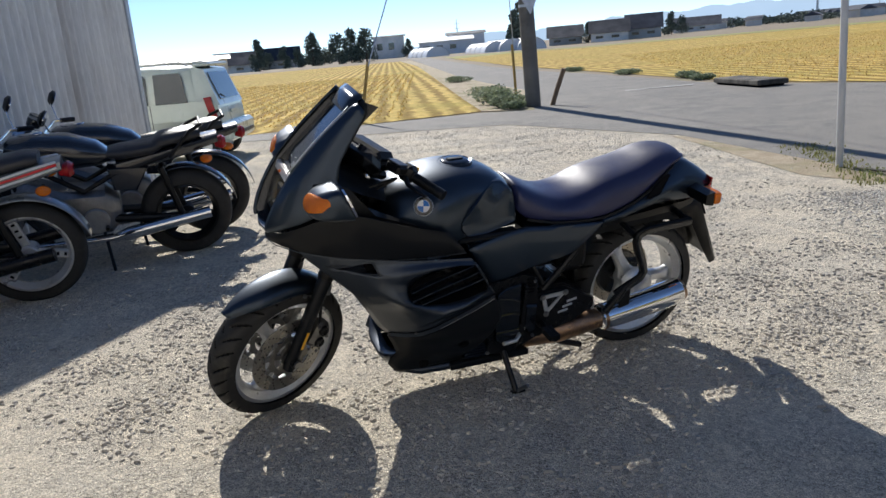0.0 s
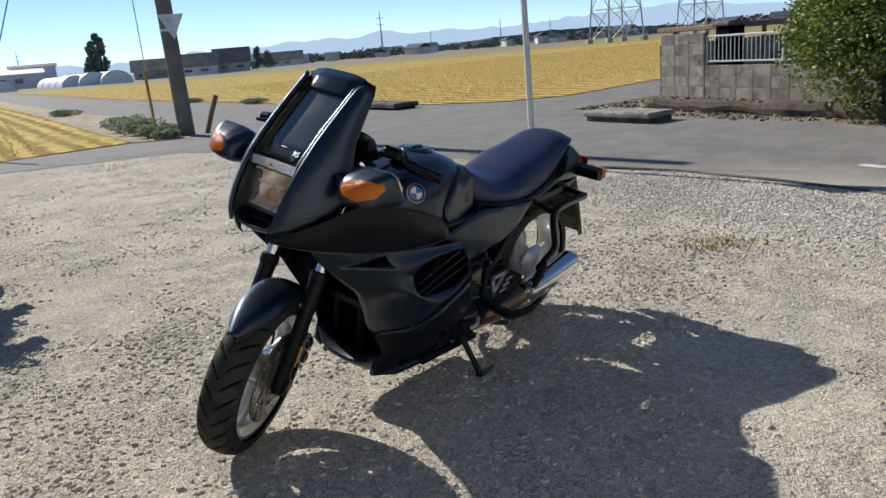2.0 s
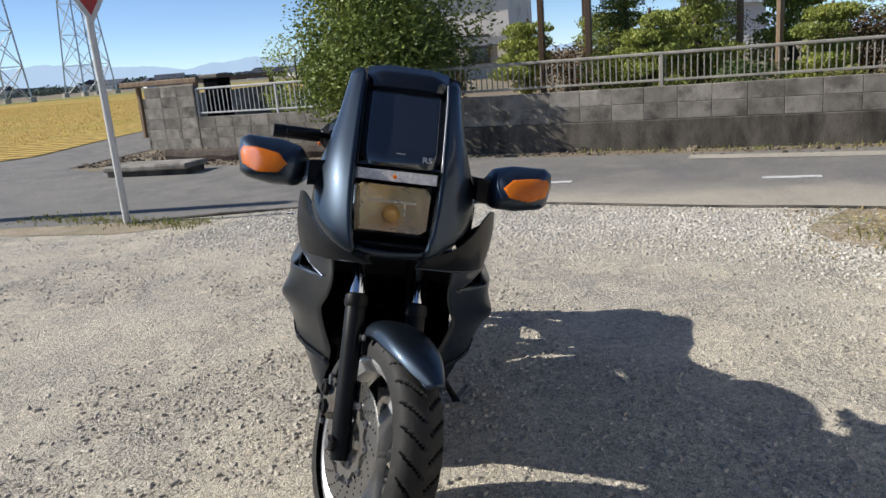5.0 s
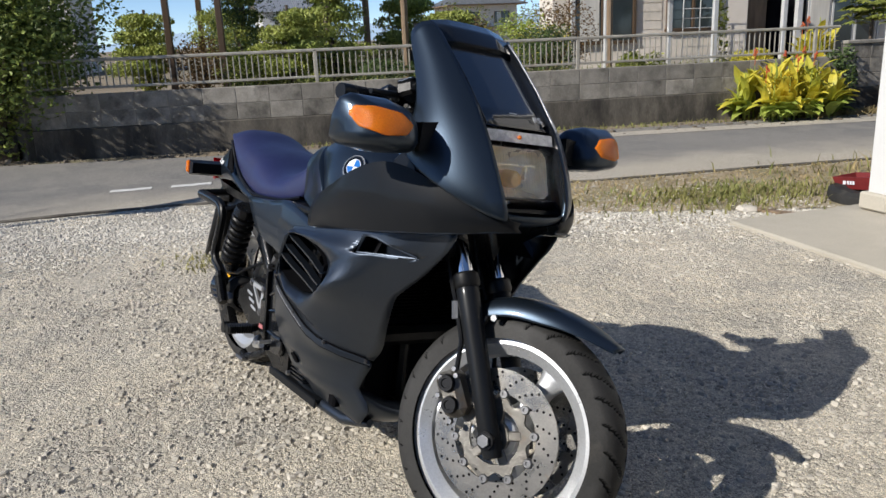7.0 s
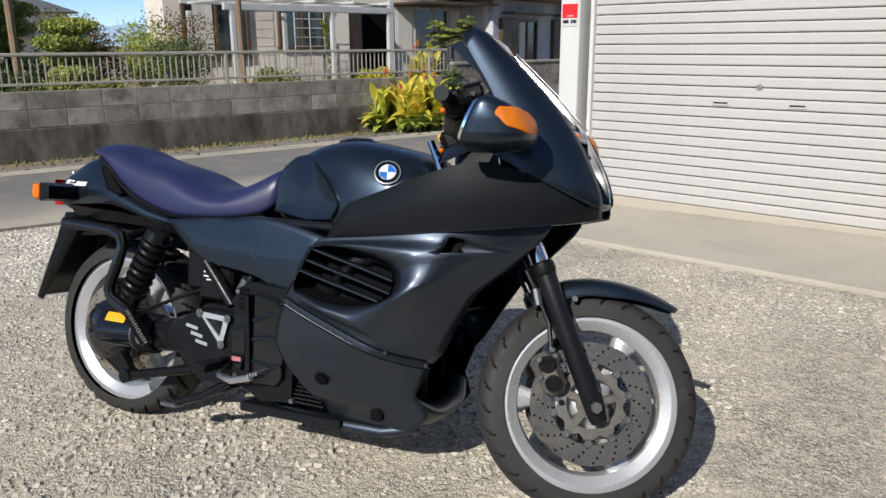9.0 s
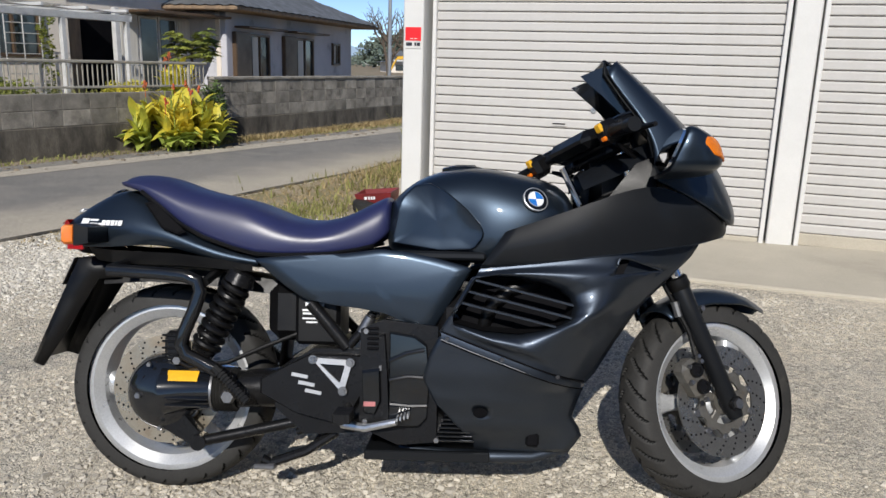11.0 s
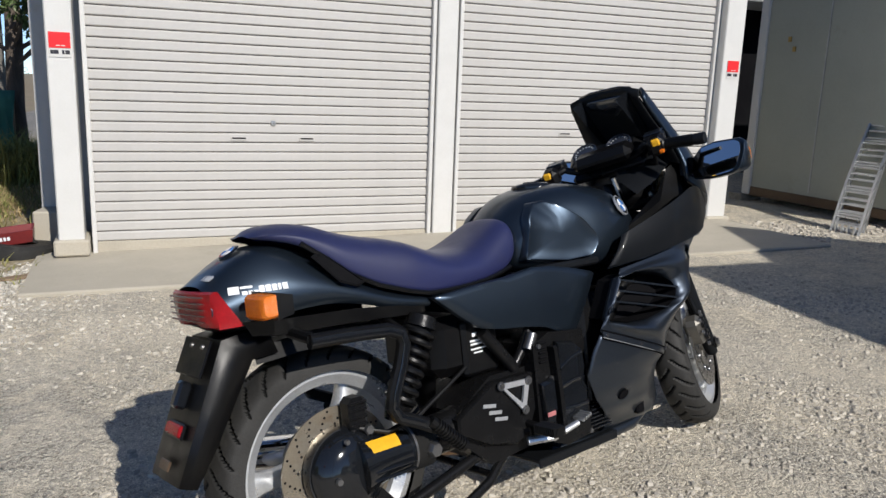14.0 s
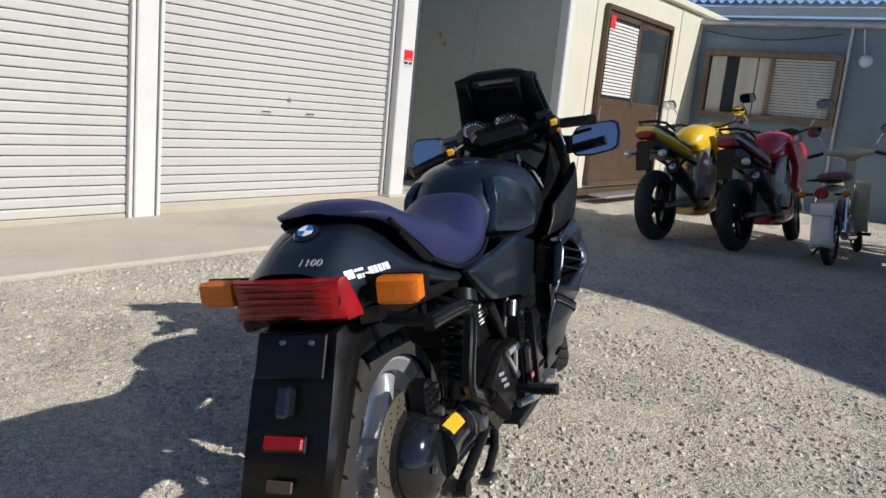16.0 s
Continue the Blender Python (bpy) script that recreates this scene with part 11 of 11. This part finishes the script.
def mesh_net(parent, o, u, v, poly, pitch=0.05):
    """Diamond mesh in the plane o + u a + v b, inside an outline of a and b."""
    g = Geo()
    A = [p[0] for p in poly]
    B = [p[1] for p in poly]
    for sgn in (-1, 1):
        k = -2.5
        while k < 3.0:
            pts = []
            n = 60
            run = None
            for i in range(n + 1):
                b = min(B) + (max(B) - min(B)) * i / n
                a = min(A) + k + sgn * (b - min(B)) * 1.0
                ok = in_poly(a, b, poly)
                if ok and run is None:
                    run = (a, b)
                if run is not None and (not ok or i == n):
                    g.tube([o + u * run[0] + v * run[1], o + u * a + v * b], 0.0042, 3, False)
                    run = None
            k += pitch
    part("mesh_panel", g, M_WIRE, parent, "diamond steel mesh", smooth=0)


Z = Vector((0, 0, 1))
for yy in (0.0, -CD):
    mesh_net(cage, Vector((0, yy, 0)), Vector((1, 0, 0)), Z, SIDE, 0.036)
mesh_net(cage, Vector((0, 0, 0)), Vector((0, 1, 0)), Z, [(-CD, 0.03), (0, 0.03), (0, 0.44), (-CD, 0.44)])
mesh_net(cage, Vector((0, 0, 0.44)), Vector((0, 1, 0)), Vector((-0.38, 0, 0.48)).normalized(), [(-CD, 0), (0, 0), (0, 0.612), (-CD, 0.612)])
for i in range(7):
    part("board", Geo().box((-CW + 0.0, -0.09 - i * 0.178, 0.50), (0.02, 0.165, 0.90), 0.004), M_WOOD, cage, "weathered back board")
part("floor", Geo().box((-CW / 2, -CD / 2, 0.045), (CW, CD, 0.02), 0.002), M_WOOD, cage)
M_MATTING = mat("brown_matting", (0.20, 0.125, 0.075), (0.13, 0.085, 0.05), 14, 0.9, bump=0.6, grain=60, fine=0.4)
M_STRAW = mat("straw_matting", (0.40, 0.32, 0.17), (0.30, 0.235, 0.12), 14, 0.9, bump=0.6, grain=60, fine=0.4)
for poly, mt, lb in (([(-0.02, 0.45), (-0.38, 0.90), (-CW + 0.02, 0.93), (-CW + 0.02, 0.45)], M_MATTING, "brown woven lining"), ([(-0.02, 0.06), (-0.02, 0.43), (-CW + 0.02, 0.43), (-CW + 0.02, 0.06)], M_STRAW, "straw-coloured woven lining")):
    part("lining", Geo().rings([[(x, y, z) for x, z in poly] for y in (-CD + 0.03, -CD + 0.04)], True, True), mt, cage, lb, 0)
bag = thing("rubbish_bag", CAGE @ at(-0.30, -0.35, 0.30), "crumpled white rubbish bag inside the cage", "bag")
part("sack", hull([(-0.16, 0.0, 0.05, 0.07), (-0.10, 0.03, 0.12, 0.12), (0.05, 0.02, 0.13, 0.14), (0.16, -0.02, 0.06, 0.07)], 12, 2.0), M_PALE, bag, "", 60)
bx = thing("crate", CAGE @ at(-0.30, -0.40, 0.052), "flat brown cardboard crate inside the cage", "crate")
part("box", Geo().box((0, 0, 0.09), (0.42, 0.6, 0.18), 0.01), M_WOOD, bx)
cap = thing("bucket", CAGE @ at(-0.36, -0.75, 0.055), "black rounded tub inside the cage", "tub")
part("tub", hull([(-0.15, 0.28, 0.05, 0.08), (-0.10, 0.30, 0.25, 0.15), (0.10, 0.30, 0.25, 0.15), (0.15, 0.28, 0.05, 0.08)], 14), M_PLASTIC, cap)
nt = thing("green_net", at(4.60, -5.05, gz(4.6)), "faded green garden net hung behind the cage", "net")
g = Geo()
g.rings([[(0.0 + 0.05 * math.sin(i * 1.7 + z * 3), -0.05 * i, z) for i in range(9)] for z in (0.0, 0.3, 0.6, 0.9, 1.05)], False, False)
shell(part("cloth", g, M_TARP, nt, "", 60), 0.004)

# ---- pole, trunk and tall grass behind the cage ----
pl = thing("utility_pole", at(5.07, -6.43, gz(4.6)), "grey concrete utility pole behind the collection cage", "utility pole")
part("shaft", Geo().tube([(0, 0, -0.1), (0.02, 0, 3), (0.05, 0, 8.5)], [0.105, 0.098, 0.085], 18), M_POLE, pl)
for z in (1.75, 2.1):
    part("band", Geo().tube([(0.01, 0, z), (0.01, 0, z + 0.02)], 0.107, 18), M_STEEL, pl)
part("crossarm", Geo().box((0.05, 0, 8.2), (1.4, 0.08, 0.08), 0.01), M_STEEL, pl)
tr = thing("tree", at(4.66, -5.85, gz(4.6)), "slim roadside tree with rough bark and dark needles", "tree")
part("trunk", Geo().tube([(0, 0, -0.1), (0.03, 0, 0.8), (-0.02, 0.0, 1.9), (0.02, 0, 3.4)], [0.13, 0.11, 0.10, 0.06], 12), M_BARK, tr)
rng = random.Random(33)
lm, cr = Geo(), Geo()
for i in range(20):
    a, z = rng.uniform(0, 6.28), rng.uniform(1.55, 3.6)
    c = Vector((math.cos(a) * 0.75, math.sin(a) * 0.75, z + 0.15))
    lm.tube([(0, 0, z - 0.3), c * 0.5 + Vector((0, 0, (z - 0.3) * 0.5)), c], [0.03, 0.02, 0.008], 5)
    leaf_cloud(cr, c, (0.33, 0.33, 0.2), 200, 0.045, rng, 1.4)
part("limbs", lm, M_BARK, tr)
raw("crown", cr, M_LEAF_DK, tr)
rng = random.Random(34)
sp = [(rng.gauss(4.25, 0.28), rng.gauss(-4.35, 0.32), rng.uniform(0.35, 0.72)) for _ in range(1500)]
blades("tall_grass", sp, M_GRASS, "tall arching grass clump beside the cage", rng, 1.1, 0.007)
sp = [(rng.gauss(3.9, 0.5), rng.gauss(-3.3, 0.9), rng.uniform(0.04, 0.14)) for _ in range(4000)] + [(rng.uniform(3.3, 4.6), rng.uniform(-5.2, 1.6), rng.uniform(0.015, 0.05)) for _ in range(7000)]
sp = [s for s in sp if in_poly(s[0], s[1], LOT)]
blades("rough_grass", sp, M_DRYGRASS, "rough straw-coloured grass beside the lane", rng, 2.4, 0.005)
sp = [(8.15 + (-3.8 - y) * 0.122 - abs(rng.gauss(0, 0.16)), y, rng.uniform(0.03, 0.12)) for y in (rng.uniform(-11.5, -2.9) for _ in range(5000))]
blades("wall_grass", sp, M_DRYGRASS, "pale dry grass along the foot of the wall", rng, 1.4, 0.006)

# ---- tyre, can and boards by the pillar ----
ty = thing("old_tyre", at(2.98, -0.46, gz(3.0) - 0.012) @ pose(0, 0, 0, 3, -4) @ Matrix.Diagonal((0.86, 0.86, 0.72, 1)), "old worn car tyre lying on the ground", "tyre")
part("tyre", Geo().lathe([(0.155, 0.0), (0.25, 0.0), (0.285, 0.03), (0.29, 0.075), (0.285, 0.12), (0.25, 0.15), (0.155, 0.15), (0.145, 0.13), (0.20, 0.10), (0.20, 0.05), (0.145, 0.02)], 56, None, True), M_RUBBER, ty)
can = thing("oil_tray", at(3.02, -0.47, gz(3.0) + 0.094, 14) @ pose(0, 0, 0, -3, 7) @ Matrix.Diagonal((0.76, 0.76, 0.72, 1)), "dull red plastic tray with pale lettering on the tyre", "tray")
g = Geo()
g.rings([[(-0.19, -0.12, 0), (0.19, -0.12, 0), (0.19, 0.12, 0), (-0.19, 0.12, 0)], [(-0.215, -0.145, 0.12), (0.215, -0.145, 0.12), (0.215, 0.145, 0.12), (-0.215, 0.145, 0.12)],
         [(-0.195, -0.125, 0.12), (0.195, -0.125, 0.12), (0.195, 0.125, 0.12), (-0.195, 0.125, 0.12)], [(-0.175, -0.105, 0.02), (0.175, -0.105, 0.02), (0.175, 0.105, 0.02), (-0.175, 0.105, 0.02)]], True, True)
part("tray", g, mat("dull_red_plastic", (0.20, 0.022, 0.022), (0.15, 0.018, 0.018), 5, 0.5, bump=0.05), can)
for k, w_ in ((0.09, 0.03), (0.05, 0.02), (0.02, 0.02), (-0.01, 0.022)):
    part("bar", Geo().box((k, 0.137, 0.065), (w_, 0.004, 0.035), 0.0, pose(0, 0, 0)), M_LETTER, can)
bk = thing("block", at(2.80, -0.80, gz(2.8)), "pale concrete block behind the tyre", "block")
part("body", Geo().box((0, 0, 0.14), (0.22, 0.4, 0.28), 0.012), M_CONCRETE, bk)
pk = thing("plank", at(2.81, 0.30, gz(2.8) + 0.012, 38), "short weathered plank on the gravel", "plank")
part("board", Geo().box((0, 0, 0), (0.33, 0.07, 0.022), 0.004), M_WOOD, pk)
fs = thing("stone", at(2.93, 0.42, gz(2.9)), "flat grey stone on the gravel", "stone")
part("body", hull([(-0.08, 0.01, 0.012, 0.03), (-0.04, 0.015, 0.025, 0.06), (0.04, 0.016, 0.026, 0.065), (0.085, 0.01, 0.012, 0.03)], 8, 2.2), M_STONE, fs, "", 20)

# ---- mound, digger, far farmhouses and poles past the lane ----
def past(dx, dy, d):
    return 0.5 + dx * d, 5.25 + dy * d


x, y = past(0.466, -0.885, 47)
md = thing("earth_mound", at(x, y, -0.1), "heap of bare brown earth on the field", "mound", kind="stuff")
g = Geo()
rows_ = []
for i in range(13):
    k = i / 12
    rows_.append([((1 - k) * 3.2 * math.cos(a) * (1 + 0.12 * math.sin(3 * a + i)), (1 - k) * 2.4 * math.sin(a) * (1 + 0.1 * math.sin(5 * a)), 1.75 * k ** 0.9 + 0.06 * math.sin(7 * a + i)) for a in (2 * math.pi * j / 28 for j in range(28))])
g.rings(rows_, True, False)
part("earth", g, mat("bare_earth", (0.40, 0.28, 0.17), (0.32, 0.22, 0.13), 1.0, 0.95, bump=0.6, grain=12, dist=0.05), md)
x, y = past(0.492, -0.871, 43)
dg = thing("excavator", at(x, y, -0.08, 25), "small yellow excavator working beside an earth mound", "excavator")
M_DIG = gloss("digger_yellow", (0.66, 0.38, 0.03), 0.4, 0, 0.3)
for s in (-1, 1):
    part("track", Geo().prism([(-0.8, 0.05), (0.8, 0.05), (0.95, 0.2), (0.8, 0.4), (-0.8, 0.4), (-0.95, 0.2)], s * 0.35, s * 0.65, 0.04), M_RUBBER, dg)
part("house", Geo().box((-0.3, 0, 0.75), (1.2, 1.1, 0.6), 0.08), M_DIG, dg)
part("cab", Geo().box((0.05, 0.25, 1.2), (0.6, 0.5, 0.75), 0.05), M_PANE, dg)
part("boom", Geo().prism([(0.3, 0.8), (0.4, 0.65), (1.4, 1.45), (2.0, 1.40), (2.0, 1.55), (1.35, 1.65)], -0.09, 0.09, 0.02), M_DIG, dg)
part("arm", Geo().prism([(1.9, 1.60), (2.05, 1.45), (2.6, 0.55), (2.45, 0.5)], -0.07, 0.07, 0.02), M_DIG, dg)
part("bucket", Geo().prism([(2.4, 0.55), (2.7, 0.55), (2.6, 0.2), (2.25, 0.2), (2.2, 0.35)], -0.2, 0.2, 0.02), M_DARK, dg)


def farm_house(dx, dy, d, w, h, label, seed=0):
    x, y = past(dx, dy, d)
    t = thing("house", at(x, y, -0.1, math.degrees(math.atan2(dy, dx)) - 90 + 14), label, "house", "distant buildings")
    part("lower_wall", Geo().box((0, 0, h * 0.24), (w, w * 0.7, h * 0.48), 0.02), M_HOUSEWALL, t)
    part("upper_wall", Geo().box((0, 0.2, h * 0.62), (w * 0.8, w * 0.5, h * 0.30), 0.02), M_HOUSEWALL, t)
    for z, ww, dd, up_, nm in ((h * 0.46, w * 0.58, w * 0.43, h * 0.14, "lower_roof"), (h * 0.76, w * 0.5, w * 0.34, h * 0.24, "roof")):
        part(nm, Geo().rings([[(-ww, -dd, z), (ww, -dd, z), (ww, dd, z), (-ww, dd, z)], [(-ww * 0.4, -0.05, z + up_), (ww * 0.4, -0.05, z + up_), (ww * 0.4, 0.05, z + up_), (-ww * 0.4, 0.05, z + up_)]]), M_TILE, t, smooth=10)
    for k in (-0.28, 0.0, 0.28):
        part("window", Geo().box((k * w, -w * 0.35 - 0.02, h * 0.22), (w * 0.16, 0.06, h * 0.24)), M_PANE, t)
        part("window", Geo().box((k * w * 0.8, 0.2 - w * 0.25 - 0.02, h * 0.63), (w * 0.15, 0.06, h * 0.15)), M_PANE, t)
    part("balcony", Geo().box((0, 0.15 - w * 0.27, h * 0.56), (w * 0.75, 0.08, h * 0.08)), M_WHITE, t)


for dx, dy, d, w, h, l in ((0.428, -0.904, 92, 6.0, 3.0, "two-storey farmhouse with a dark hipped roof"), (0.362, -0.932, 95, 5.2, 3.1, "grey two-storey farmhouse with a white balcony"), (0.455, -0.890, 110, 7, 2.6, "farther white two-storey house with balconies"),
                           (0.474, -0.880, 120, 8, 3.4, "large farmhouse behind the earth mound"), (0.392, -0.920, 84, 3.4, 1.9, "low tan shed between the farmhouses"), (0.53, -0.848, 100, 7, 2.7, "farmhouse roof behind the bare tree")):
    farm_house(dx, dy, d, w, h, l)
for dx, dy, d, h, r in ((0.447, -0.894, 62, 4.4, 0.07), (0.424, -0.905, 100, 5.4, 0.09), (0.379, -0.925, 60, 3.3, 0.05), (0.512, -0.858, 20.3, 6.5, 0.052), (0.50, -0.866, 70, 4.0, 0.06)):
    x, y = past(dx, dy, d)
    p_ = thing("pole", at(x, y, -0.1), "thin pale utility pole past the lane", "pole", "far utility poles")
    part("shaft", Geo().tube([(0, 0, 0), (0, 0, h)], [r, r * 0.8], 10), M_STEEL, p_)
    if d > 30:
        for k in (0.9, 0.97):
            part("crossarm", Geo().box((0, 0, h * k), (d * 0.012, 0.05, 0.05)), M_STEEL, p_)
for z0, d in ((3.45, 62),):
    x0, y0 = past(0.60, -0.80, d)
    x1, y1 = past(0.30, -0.954, d)
    wr = thing("overhead_wire", at(0, 0, 0), "sagging overhead power wire across the sky", "wire", "overhead wires")
    part("strand", Geo().tube([(lerp(x0, x1, k / 8), lerp(y0, y1, k / 8), z0 + 0.3 * (abs(k - 4) / 4) ** 2) for k in range(9)], 0.025, 4), M_DARK, wr)
bare_tree(14.6, -17.6, 4.3, "old bare fruit tree with many fine twigs", 21)
bare_tree(13.2, -17.2, 3.6, "old bare fruit tree with many fine twigs", 22)
bare_tree(12.6, -18.6, 3.4, "smaller bare fruit tree behind the wall", 23)
for i, (dx, dy, d, w, h) in enumerate(((0.50, -0.866, 160, 24, 9), (0.54, -0.84, 150, 16, 7))):
    x, y = past(dx, dy, d)
    shrub(x, y, h, w / 2, M_FARTREE, "dark wooded knoll behind the houses", 1600, 0.6, 90 + i, -0.5, 1.0, "woods", "woods")
